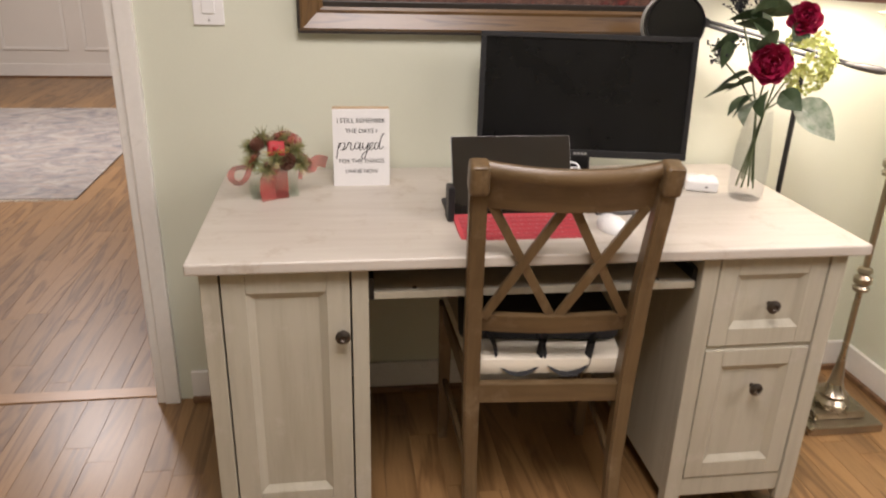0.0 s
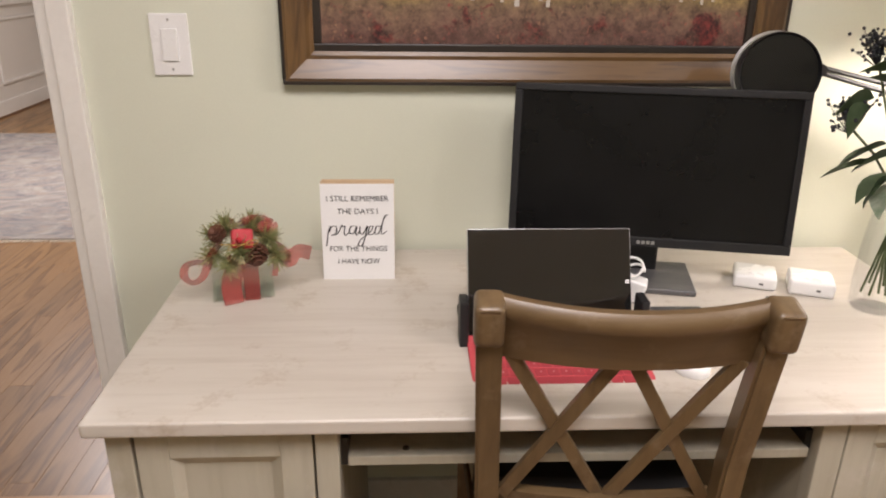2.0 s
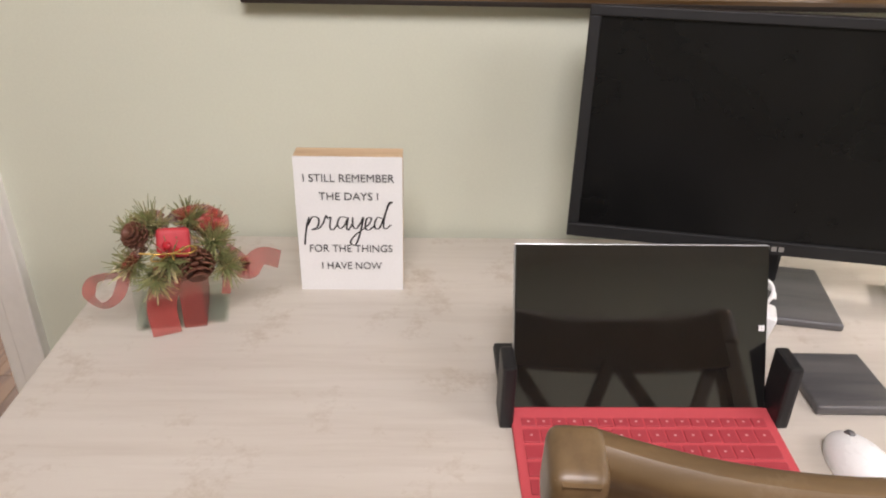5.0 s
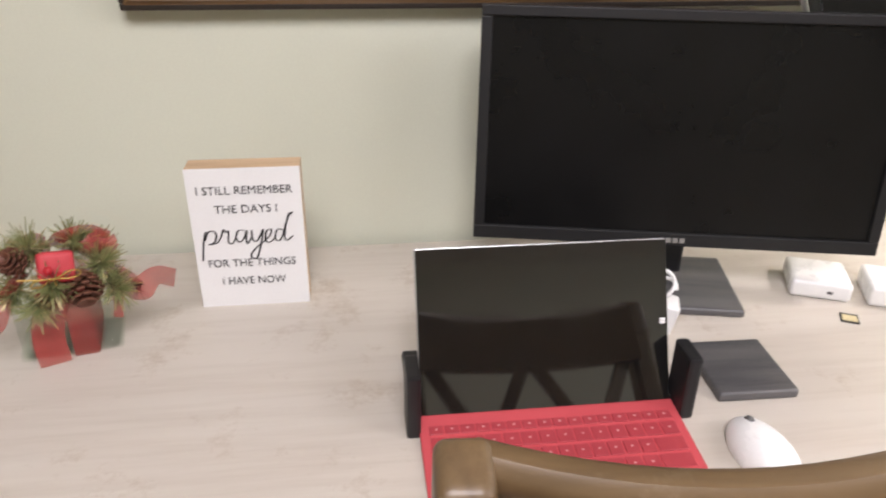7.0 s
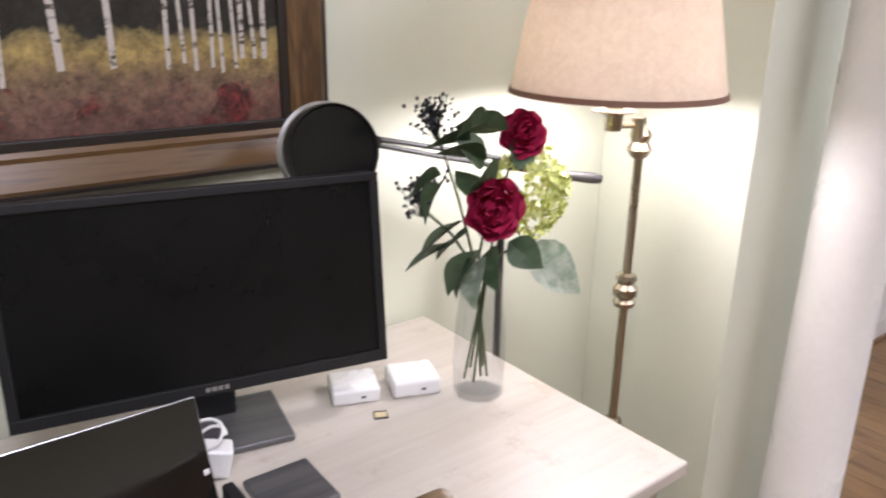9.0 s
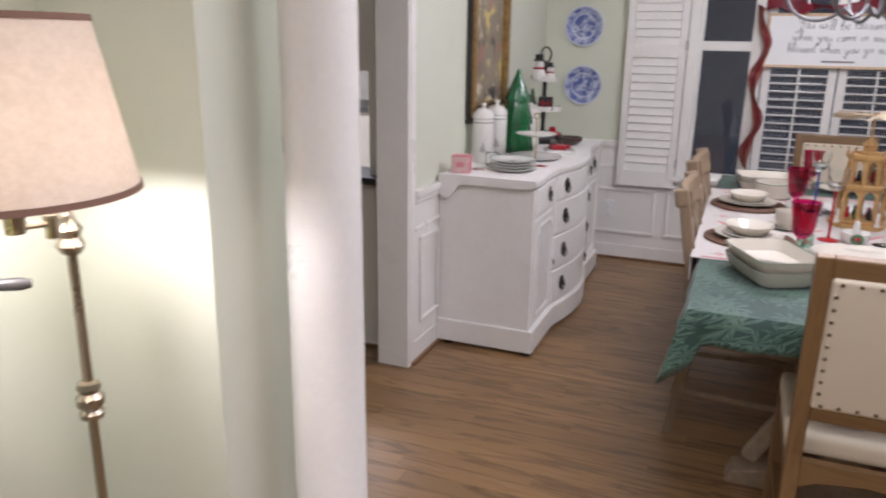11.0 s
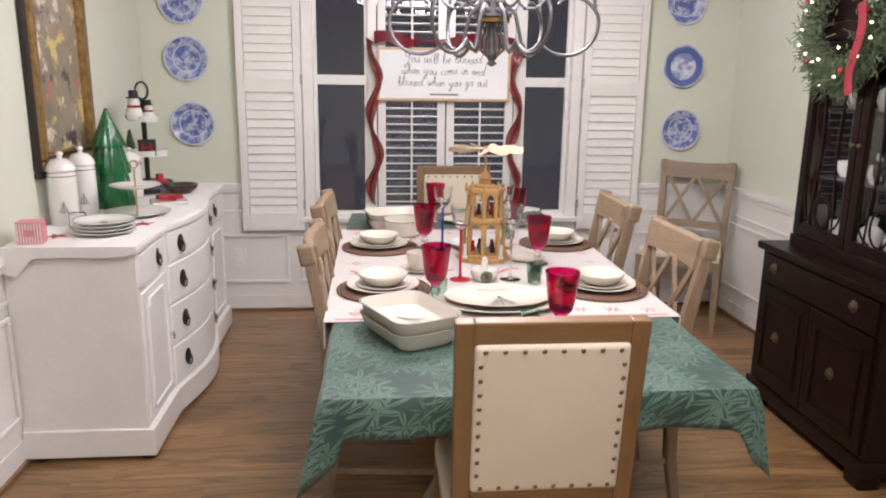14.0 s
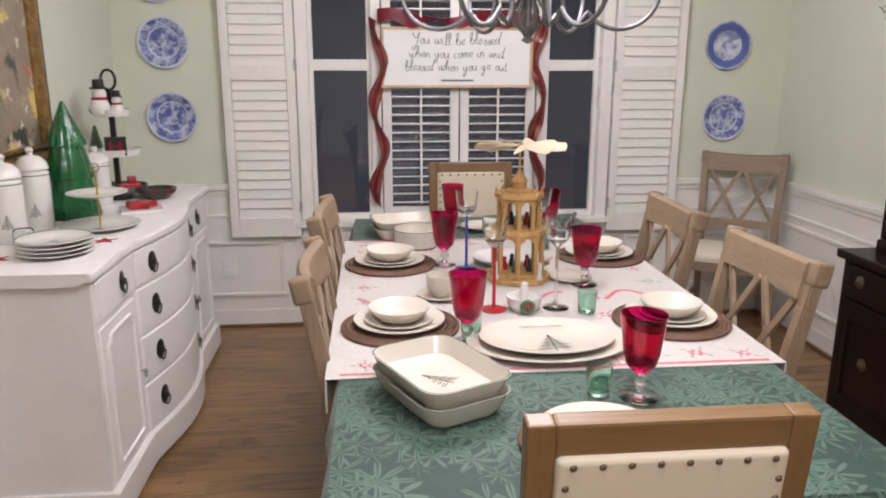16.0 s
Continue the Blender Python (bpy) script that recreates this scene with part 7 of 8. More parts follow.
def host_chair(label):
    ch = thing("host_chair", label, "chair", "chairs round the table")
    def bar(name, b, bev=0.005):
        return part(name, box(*b, bev), HONEY, ch)
    for s in (-1, 1):
        # back post, leaning a little
        part("back_post", beam((s * 0.196, -0.235, 0.0), (s * 0.196, -0.205, 0.45), 0.042, 0.036, None, 0.005, (0, 1, 0)), HONEY, ch)
        part("back_upright", beam((s * 0.196, -0.205, 0.44), (s * 0.202, -0.262, 1.018), 0.044, 0.036, None, 0.005, (0, 1, 0)), HONEY, ch)
        part("front_leg", box(s * 0.2 - 0.022, s * 0.2 + 0.022, 0.19, 0.234, 0, 0.43, 0.004), HONEY, ch)
        part("side_rail", box(s * 0.2 - 0.015, s * 0.2 + 0.015, -0.2, 0.2, 0.36, 0.43, 0.004), HONEY, ch)
        part("stretcher", box(s * 0.2 - 0.012, s * 0.2 + 0.012, -0.21, 0.2, 0.15, 0.18, 0.004), HONEY, ch)
    lean_ = pose(0, -0.205, 0.44, math.degrees(math.atan2(0.057, 0.578)), 0, 0)
    part("top_rail", box(-0.181, 0.181, -0.018, 0.018, 0.522, 0.581, 0.006), HONEY_FLAT, ch, "", False, lean_)
    part("lower_rail", box(-0.176, 0.176, -0.018, 0.018, 0.115, 0.165, 0.005), HONEY_FLAT, ch, "", False, lean_)
    part("back_panel", box(-0.179, 0.179, -0.03, 0.026, 0.158, 0.530, 0.012, None, 3), HOSTCREAM, ch, "cream upholstered back", True, lean_)
    part("front_rail", box(-0.18, 0.18, 0.2, 0.228, 0.36, 0.43, 0.004), HONEY_FLAT, ch)
    part("back_seat_rail", prism([(-0.176, 0.05), (0.176, 0.05), (0.176, -0.035), (0.13, -0.012), (0, 0.004), (-0.13, -0.012), (-0.176, -0.035)], 0.026, None, pose(0, -0.195, 0.375, 90, 0, 0), 0.002), HONEY_FLAT, ch)
    part("seat", box(-0.222, 0.222, -0.19, 0.24, 0.425, 0.492, 0.026, None, 4), HOSTCREAM, ch, "cream upholstered seat", True)
    nail = to_mesh(lathe([(0, 0.004), (0.0035, 0.0032), (0.006, 0), (0, 0)], 10), "nailhead", NAILBRONZE, True)
    spots = [(-0.155 + 0.31 * k / 7, z) for k in range(8) for z in (0.172, 0.517)] + [(x, 0.172 + 0.345 * k / 10) for k in range(1, 10) for x in (-0.165, 0.165)]
    for x, z in spots:
        for ysign in (-1, 1):
            o = new("nailhead", nail)
            o.parent = ch
            o.matrix_basis = lean_ @ pose(x, -0.0305 if ysign < 0 else 0.0265, z, 90 if ysign < 0 else -90, 0, 0)
    return ch


hc = host_chair("honey wood host chair with cream back and nailheads")
hc.matrix_basis = pose(3.625, 1.178, 0, 0, 0, -90) @ Matrix.Diagonal((0.965, 1, 1, 1))
copy_thing(hc, pose(5.93, 1.10, 0, 0, 0, 90))

# place settings
def mat_disc(x, y):
    bm = bmesh.new()
    tube([((0.006 + 0.0125 * i / 36) * math.cos(i * math.pi / 18), (0.006 + 0.0125 * i / 36) * math.sin(i * math.pi / 18), 0.005) for i in range(13 * 36)], 0.0066, 6, bm)
    return single("placemat", bm, WICKER, "round woven brown rattan placemat on the runner", "placemat", Matrix.Translation((x, y, S)), True, "placemats on the table")
BOWL = [(0, 0.006), (0.04, 0.006), (0.062, 0.018), (0.083, 0.042), (0.087, 0.043), (0.086, 0.038), (0.064, 0.012), (0.04, 0.0), (0, 0.0)]
for x, y in ((4.40, 1.535), (5.07, 1.545), (4.38, 0.755), (5.12, 0.74), (3.70, 1.165)):
    mat_disc(x, y)
    flat_plate("dinner_plate", "cream porcelain dinner plate with scalloped rim on placemat", 0.128, x, y, S + 0.0115, 0.018, PORCELAIN, False, "dinner plates", False)
    if x > 4:
        flat_plate("salad_plate", "cream porcelain salad plate on a dinner plate", 0.098, x, y, S + 0.0165, 0.016, PORCELAIN, False, "salad plates", False)
        b_ = thing("cereal_bowl", "cream porcelain bowl with red sprig on plates", "bowl", "bowls on the table", pose(x, y, S + 0.0215))
        part("bowl", lathe(BOWL, 40), PORCELAIN, b_, "", True)
        part("printed_sprig", lathe([(0, 0.0064), (0.014, 0.0064), (0.013, 0.0067), (0, 0.0068)], 8), PRINTRED, b_)


def rounded_dish(name, label, hx, hy, h, at_, with_tree):
    d = thing(name, label, "baking dish", "baking dishes", at_)
    def ring(b, a, c, r, z):
        vs = []
        for q, (sx_, sy_) in enumerate(((1, 1), (-1, 1), (-1, -1), (1, -1))):
            for k in range(6):
                t = math.pi / 2 * (q + k / 5)
                vs.append(b.verts.new((sx_ * (a - r) + r * math.cos(t), sy_ * (c - r) + r * math.sin(t), z)))
        return vs
    bm = bmesh.new()
    levels = [(hx - 0.03, hy - 0.03, 0.04, 0), (hx - 0.018, hy - 0.018, 0.05, 0.012), (hx - 0.004, hy - 0.004, 0.055, h - 0.006), (hx, hy, 0.055, h), (hx - 0.006, hy - 0.006, 0.05, h), (hx - 0.022, hy - 0.022, 0.045, 0.014), (hx - 0.04, hy - 0.04, 0.035, 0.008)]
    rr = [ring(bm, *l) for l in levels]
    for lo, hi in zip(rr, rr[1:]):
        for k in range(24):
            bm.faces.new((lo[k], lo[(k + 1) % 24], hi[(k + 1) % 24], hi[k]))
    bm.faces.new(rr[0][::-1]), bm.faces.new(rr[-1])
    part("dish", bm, PORCELAIN, d, "", True)
    bm = bmesh.new()
    a_, b_ = ring(bm, hx - 0.0015, hy - 0.0015, 0.055, h + 0.0006), ring(bm, hx - 0.0045, hy - 0.0045, 0.052, h + 0.0006)
    for k in range(24):
        bm.faces.new((a_[k], a_[(k + 1) % 24], b_[(k + 1) % 24], b_[k]))
    part("rim_line", bm, GREENRIM, d, "dark green rim")
    if with_tree:
        tree_print(0.10, d, pose(0.01, 0.0, 0.0085, 0, 0, -62))
    return d
SMALLER = Matrix.Diagonal((0.92, 0.92, 1, 1))
rounded_dish("baking_dish", "rectangular cream baking dish stacked with another", 0.165, 0.118, 0.052, pose(3.93, 1.465, S, 0, 0, 26) @ SMALLER, False)
rounded_dish("baking_dish", "rectangular cream baking dish with fir tree print", 0.165, 0.118, 0.052, pose(3.93, 1.465, S + 0.036, 0, 0, 26) @ SMALLER, True)
for k, (z, rx_, ry_, tr_) in enumerate(((0, 0.185, 0.155, False), (0.014, 0.155, 0.13, True))):
    pl = thing("oval_platter", "oval cream porcelain platter with fir tree print" if tr_ else "large oval cream porcelain platter under another", "platter", "platters on the table", pose(4.215, 1.155, S + z, 0, 0, -90))
    part("dish", lathe(plate_prof(1.0, 0.022), 56, None, Matrix.Diagonal((rx_ * 1.15, ry_, 1, 1))), PORCELAIN, pl, "", True)
    if tr_:
        tree_print(0.13, pl, pose(0.01, -0.015, 0.0046))
        writing("small_script", "Peace on Earth", 0.022, GREYBOARD, pl, pose(0, 0.085, 0.0125, 0, 0, 0), "", 0.0002, 0.12, 0.3)


def goblet(x, y, k=1.0, colour=RUBY, label="ruby red glass goblet with clear stem", h=1.0):
    g = thing("goblet", label, "goblet", "goblets on the table", pose(x, y, S) @ Matrix.Diagonal((k, k, k * h, 1)))
    part("foot", lathe([(0, 0), (0.036, 0), (0.037, 0.003), (0.012, 0.010), (0.008, 0.018), (0.012, 0.026), (0.014, 0.034), (0.009, 0.042), (0.011, 0.05), (0.018, 0.056), (0, 0.058)], 32), CLEAR, g, "clear glass stem and foot", True)
    part("cup", lathe([(0, 0.056), (0.018, 0.056), (0.029, 0.068), (0.034, 0.09), (0.043, 0.165), (0.0412, 0.165), (0.032, 0.092), (0.026, 0.072), (0, 0.064)], 40), colour, g, "deep red cup", True)
    return g
for x, y in ((3.90, 1.02), (4.255, 1.36), (4.76, 0.90), (5.05, 1.345), (5.52, 0.845), (5.70, 1.245)):
    goblet(x, y, 1.19)
def tumbler(x, y):
    return single("tumbler", lathe([(0, 0), (0.022, 0), (0.025, 0.004), (0.03, 0.07), (0.0285, 0.07), (0.0235, 0.009), (0, 0.007)], 32), GREENGLASS, "small pale green glass tumbler on the table", "tumbler", Matrix.Translation((x, y, S)), True, "tumblers")
for x, y in ((4.47, 0.975), (3.925, 1.105), (4.30, 1.345), (5.25, 0.93)):
    tumbler(x, y)
# tall stemmed glasses
for x, y, stem, lab in ((4.53, 1.245, REDPAINT, "tall stemmed glass with red stem and foot"), (4.53, 1.055, CLEAR, "tall clear stemmed glass on the runner"), (5.0, 1.27, surface("blue_glass_stem", (0.03, 0.06, 0.30), None, 0.15), "tall stemmed glass with blue stem"), (5.05, 0.99, GOLD, "tall stemmed glass with golden stem")):
    g = thing("stem_glass", lab, "wine glass", "stemmed glasses", pose(x, y, S) @ Matrix.Diagonal((1.12, 1.12, 1.08, 1)))
    part("stem", lathe([(0, 0), (0.036, 0), (0.036, 0.002), (0.008, 0.008), (0.0045, 0.02), (0.0045, 0.17), (0.007, 0.178), (0, 0.18)], 28), stem, g, "", True)
    part("glass_cup", lathe([(0, 0.178), (0.01, 0.18), (0.028, 0.20), (0.033, 0.235), (0.036, 0.262), (0.0348, 0.262), (0.0315, 0.235), (0.026, 0.203), (0, 0.184)], 32), CLEAR, g, "", True)
# candle dish with greenery
cd = thing("candle_dish", "round ribbed white dish with candle and dark wreath", "candle holder", at=pose(4.52, 1.155, S))
part("dish", lathe([(0, 0), (0.035, 0), (0.05, 0.02), (0.054, 0.045), (0.05, 0.045), (0.045, 0.02), (0, 0.01)], 36), WHITECHINA, cd, "", True)
part("candle", lathe([(0, 0.01), (0.011, 0.01), (0.014, 0.05), (0.010, 0.085), (0, 0.09)], 18), WHITECHINA, cd, "white candle", True)
part("wreath_badge", tube([(-0.054, 0.016 * math.cos(a), 0.026 + 0.016 * math.sin(a)) for a in [2 * math.pi * k / 14 for k in range(14)]], 0.008, 6, None, True), LEAF, cd, "dark green wreath badge")
part("red_bow", box(-0.066, -0.06, -0.007, 0.007, 0.024, 0.036, 0.003), REDPAINT, cd)
# cups, dishes and tureen
for x, y in ((4.67, 1.395), (4.83, 0.93)):
    cup = thing("cup_and_saucer", "cream porcelain cup on a saucer", "cup", "cups on the table", pose(x, y, S))
    part("saucer", lathe(plate_prof(0.075, 0.014), 36), PORCELAIN, cup, "", True)
    if x < 4.8:
        part("cup", lathe([(0, 0.006), (0.024, 0.006), (0.04, 0.03), (0.046, 0.075), (0.043, 0.075), (0.037, 0.032), (0, 0.012)], 32), PORCELAIN, cup, "", True)
tu = thing("casserole", "round cream porcelain casserole on the table", "casserole", at=pose(5.35, 1.43, S))
part("pot", lathe([(0, 0), (0.08, 0), (0.09, 0.01), (0.092, 0.075), (0.088, 0.078), (0.086, 0.012), (0, 0.01)], 40), PORCELAIN, tu, "", True)
part("rim_line", lathe([(0.0915, 0.072), (0.093, 0.074), (0.0915, 0.076)], 40), GREENRIM, tu)
for z in (0.0, 0.028):
    rounded_dish("oval_baker", "stacked cream oval baker at the table end", 0.12, 0.14, 0.05, pose(5.56, 1.47, S + z, 0, 0, 10), False)
flat_plate("dessert_plate", "cream porcelain plate at the far table end", 0.10, 5.66, 1.11, S, 0.02, PORCELAIN, False)
gb = thing("glass_bowl", "cut clear glass bowl at the far table end", "bowl", at=pose(5.62, 0.78, S))
bm = lathe([(0, 0), (0.04, 0), (0.075, 0.03), (0.085, 0.075), (0.08, 0.075), (0.068, 0.032), (0, 0.012)], 24)
part("bowl", bm, CLEAR, gb)
bread = thing("bread_dish", "white dish of small rolls beside the pyramid", "dish", at=pose(5.06, 1.13, S))
part("dish", lathe(plate_prof(0.11, 0.03), 36), WHITECHINA, bread, "", True)

# wooden candle pyramid with turning blades
py = thing("wooden_pyramid", "carved pine candle pyramid with two arcaded tiers", "ornament", at=pose(4.86, 1.11, S, 0, 0, 12))
def octagon(r, z, h, bev=0.003):
    return prism([(r * math.cos(math.pi / 4 * (k + 0.5)), r * math.sin(math.pi / 4 * (k + 0.5))) for k in range(8)], h, None, Matrix.Translation((0, 0, z)), bev)
part("base", octagon(0.118, 0.0, 0.018), PYRWOOD, py)
part("base_step", octagon(0.10, 0.018, 0.014), PYRWOOD, py)
for z0, z1, r in ((0.032, 0.165, 0.082), (0.182, 0.285, 0.066)):
    for k in range(8):
        a = math.pi / 4 * (k + 0.5)
        part("pillar", beam((r * math.cos(a), r * math.sin(a), z0), (r * math.cos(a), r * math.sin(a), z1), 0.014, 0.014, None, 0.003), PYRWOOD, py)
        b0, b1 = Vector((r * math.cos(a), r * math.sin(a), z1 - 0.008)), Vector((r * math.cos(a + math.pi / 4), r * math.sin(a + math.pi / 4), z1 - 0.008))
        mid = (b0 + b1) / 2
        w = (b1 - b0).length
        ang = math.degrees(math.atan2(b1.y - b0.y, b1.x - b0.x))
        arch = [(-w / 2, 0.008)] + [(-w / 2 + w * i / 8, -0.030 + 0.030 * math.sin(math.pi * i / 8)) for i in range(9)] + [(w / 2, 0.008)]
        part("arch", prism(arch, 0.008, None, Matrix.Translation(mid) @ pose(0, 0, 0, 90, 0, ang)), PYRWOOD, py)
    part("tier_roof", octagon(r + 0.018, z1, 0.017), PYRWOOD, py)
    for k in range(5):
        a = 1.2566 * k + z0
        part("carved_figure", lathe([(0, 0), (0.010, 0), (0.011, 0.012), (0.006, 0.032), (0.008, 0.04), (0, 0.048)], 10), [DARKBERRY, REDPAINT, LEAF][k % 3], py, "small painted peg figure", True, Matrix.Translation((0.045 * math.cos(a), 0.045 * math.sin(a), z0)))
for k in range(8):
    a = math.pi / 4 * (k + 0.5)
    part("finial", lathe([(0, 0), (0.004, 0), (0.006, 0.008), (0.003, 0.014), (0, 0.02)], 8), PYRWOOD, py, "", True, Matrix.Translation((0.076 * math.cos(a), 0.076 * math.sin(a), 0.302)))
part("cupola", lathe([(0, 0.30), (0.045, 0.30), (0.045, 0.312), (0.024, 0.316), (0.024, 0.335), (0.03, 0.34), (0.008, 0.37), (0.004, 0.38), (0.004, 0.455), (0.01, 0.458), (0.01, 0.468), (0, 0.47)], 24), PYRWOOD, py, "", True)
BLADE = surface("pale_blade_wood", (0.60, 0.50, 0.36), (0.54, 0.44, 0.30), 0.55, scale=9)
for k in range(9):
    a = 40 * k
    bm = prism([(0.012, -0.006), (0.05, -0.018), (0.12, -0.032), (0.15, -0.026), (0.155, 0.0), (0.148, 0.022), (0.10, 0.022), (0.05, 0.01), (0.012, 0.006)], 0.002)
    part("blade", bm, BLADE, py, "thin pale wooden blade", False, pose(0, 0, 0.458, 0, 0, a) @ pose(0, 0, 0, 28, 0, 0))
for k in range(4):
    a = math.pi / 2 * k + 0.4
    part("candle_cup", lathe([(0, 0.018), (0.012, 0.018), (0.012, 0.03), (0.007, 0.03), (0.007, 0.075), (0, 0.076)], 14), WHITECHINA, py, "", True, Matrix.Translation((0.104 * math.cos(a), 0.104 * math.sin(a), 0)))

# chandelier
cl = thing("chandelier", "pewter iron scroll-arm chandelier over the table", "chandelier", at=pose(4.84, 1.10, 0))
part("finial", lathe([(0, 1.567), (0.006, 1.57), (0.022, 1.578), (0.012, 1.59), (0.02, 1.60), (0.024, 1.612), (0.012, 1.622), (0.008, 1.66), (0, 1.665)], 16), IRON, cl, "", True)
for k in range(6):
    a = math.pi / 3 * k + 0.2
    d = Vector((math.cos(a), math.sin(a), 0))
    part("cage_strap", tube([d * r + Vector((0, 0, z)) for r, z in ((0.01, 1.60), (0.045, 1.63), (0.05, 1.67), (0.03, 1.70), (0.045, 1.745))], 0.0055, 6), IRON, cl, "", True)
part("cage_ring", lathe([(0.05, 1.735), (0.066, 1.735), (0.068, 1.75), (0.05, 1.755)], 24), GILT, cl, "gilt collar", True)
part("plate", lathe([(0, 1.755), (0.075, 1.755), (0.075, 1.768), (0, 1.768)], 24), IRON, cl, "", True)
part("centre_post", tube([(0, 0, 1.65), (0, 0, 2.30)], 0.012, 10), IRON, cl, "", True)
BULB = glow_of("frosted_bulb_glow", (1.0, 0.93, 0.82), 14.0)
for k in range(6):
    a = math.pi / 3 * k + 0.35
    d = Vector((math.cos(a), math.sin(a), 0))
    # down from the hub, over a small crest, then round in a wide C that curls in at its end
    line = [(0.055, 1.80), (0.088, 1.765), (0.104, 1.70), (0.114, 1.655), (0.135, 1.628), (0.160, 1.636), (0.178, 1.655)]
    for i in range(27):
        t = math.radians(215 + 10.6 * i)
        r = 0.122 - 0.072 * max(0, i - 15) / 11
        line.append((0.285 + r * math.cos(t), 1.735 + r * math.sin(t) + 0.03 * max(0, i - 15) / 11))
    part("arm", tube([d * r + Vector((0, 0, z)) for r, z in line], 0.0075, 7), IRON, cl, "curled iron arm", True)
    c0 = d * 0.135 + Vector((0, 0, 1.845))
    curl = [c0 + d * (0.010 + 0.0042 * i) * math.cos(0.42 * i) + Vector((0, 0, (0.010 + 0.0042 * i) * math.sin(0.42 * i))) for i in range(17)]
    part("scroll", tube(curl, 0.0055, 6), IRON, cl, "", True)
    part("candle_stem", tube([d * 0.392 + Vector((0, 0, 1.79)), d * 0.378 + Vector((0, 0, 1.88)), d * 0.37 + Vector((0, 0, 1.987))], 0.007, 7), IRON, cl, "", True)
    part("candle_cup", lathe([(0, 1.985), (0.03, 1.985), (0.034, 1.995), (0.014, 2.0), (0.013, 2.06), (0, 2.06)], 14), IRON, cl, "", True, Matrix.Translation(d * 0.37))
    part("bulb", lathe([(0, 2.06), (0.012, 2.065), (0.018, 2.09), (0.010, 2.115), (0, 2.125)], 14), BULB, cl, "lit bulb", True, Matrix.Translation(d * 0.37))
part("chain", tube([(0, 0, 2.30), (0, 0, CEIL - 0.02)], 0.006, 6), IRON, cl)
part("ceiling_cup", lathe([(0, CEIL - 0.04), (0.05, CEIL - 0.03), (0.06, CEIL - 0.002), (0, CEIL - 0.001)], 20), IRON, cl, "", True)

# dark glazed hutch
hu = thing("china_hutch", "dark mahogany china hutch with glazed doors and drawers", "cabinet")
HX0, HX1, HYB, HYF = 4.255, 5.13, -0.785, -0.278
part("base_carcass", box(HX0, HX1, HYB, HYF, 0.10, 0.755, 0.004), MAHOGANY, hu)
part("base_plinth", box(HX0 - 0.015, HX1 + 0.015, HYB, HYF + 0.015, 0.055, 0.12, 0.008), MAHOGANY, hu)
for x in (HX0 + 0.02, HX1 - 0.09):
    for y in (HYF - 0.07, HYB + 0.01):
        part("bracket_foot", box(x - 0.02, x + 0.075, y - 0.01, y + 0.08, 0, 0.06, 0.01), MAHOGANY, hu)
part("base_top", box(HX0 - 0.025, HX1 + 0.025, HYB, HYF + 0.025, 0.755, 0.79, 0.008), MAHOGANY, hu)
HPULL = surface("tarnished_brass", (0.30, 0.24, 0.16), (0.16, 0.12, 0.08), 0.35, 0.9, scale=40)
def round_pull(parent, x, y, z):
    p_ = part("round_pull", lathe([(0, 0), (0.024, 0), (0.025, 0.003), (0.018, 0.006), (0.008, 0.009), (0.009, 0.018), (0, 0.02)], 20), HPULL, parent, "tarnished brass rosette pull", True, pose(x, y, z, -90, 0, 0))
d = part("drawer_front", box(HX0 + 0.03, HX1 - 0.03, HYF, HYF + 0.014, 0.615, 0.745, 0.004), MAHOGANY, hu)
for x in (4.42, 5.0):
    round_pull(d, x, HYF + 0.014, 0.69)
for x0, x1, kx in ((HX0 + 0.03, (HX0 + HX1) / 2 - 0.004, 4.505), ((HX0 + HX1) / 2 + 0.004, HX1 - 0.03, 4.925)):
    d = part("cupboard_door", box(x0, x1, HYF, HYF + 0.014, 0.135, 0.60, 0.004), MAHOGANY, hu)
    part("door_panel", panel_frame(-x1 + 0.05, -x0 - 0.05, 0.19, 0.55, 0.02, 0.008), MAHOGANY, d, "", False, Matrix.Translation((0, HYF + 0.014, 0)) @ pose(0, 0, 0, 0, 0, 180))
    round_pull(d, kx, HYF + 0.014, 0.38)
UYF, UX0, UX1, UZ0, UZ1 = -0.385, HX0 + 0.05, HX1 - 0.05, 0.79, 1.72
part("upper_side", box(UX0, UX0 + 0.025, HYB, UYF, UZ0, UZ1, 0.003), MAHOGANY, hu)
part("upper_side", box(UX1 - 0.025, UX1, HYB, UYF, UZ0, UZ1, 0.003), MAHOGANY, hu)
part("upper_back", box(UX0 + 0.025, UX1 - 0.025, HYB, HYB + 0.012, UZ0, UZ1), MAHOGANY, hu)
part("upper_foot", box(UX0 - 0.012, UX1 + 0.012, HYB, UYF + 0.014, UZ0, UZ0 + 0.05, 0.008), MAHOGANY, hu)
part("upper_top", box(UX0 - 0.02, UX1 + 0.02, HYB, UYF + 0.03, UZ1 - 0.02, UZ1 + 0.05, 0.012), MAHOGANY, hu)
for z in (1.10, 1.40):
    part("shelf", box(UX0 + 0.025, UX1 - 0.025, HYB + 0.012, UYF - 0.04, z, z + 0.014), MAHOGANY, hu)
xm = (UX0 + UX1) / 2
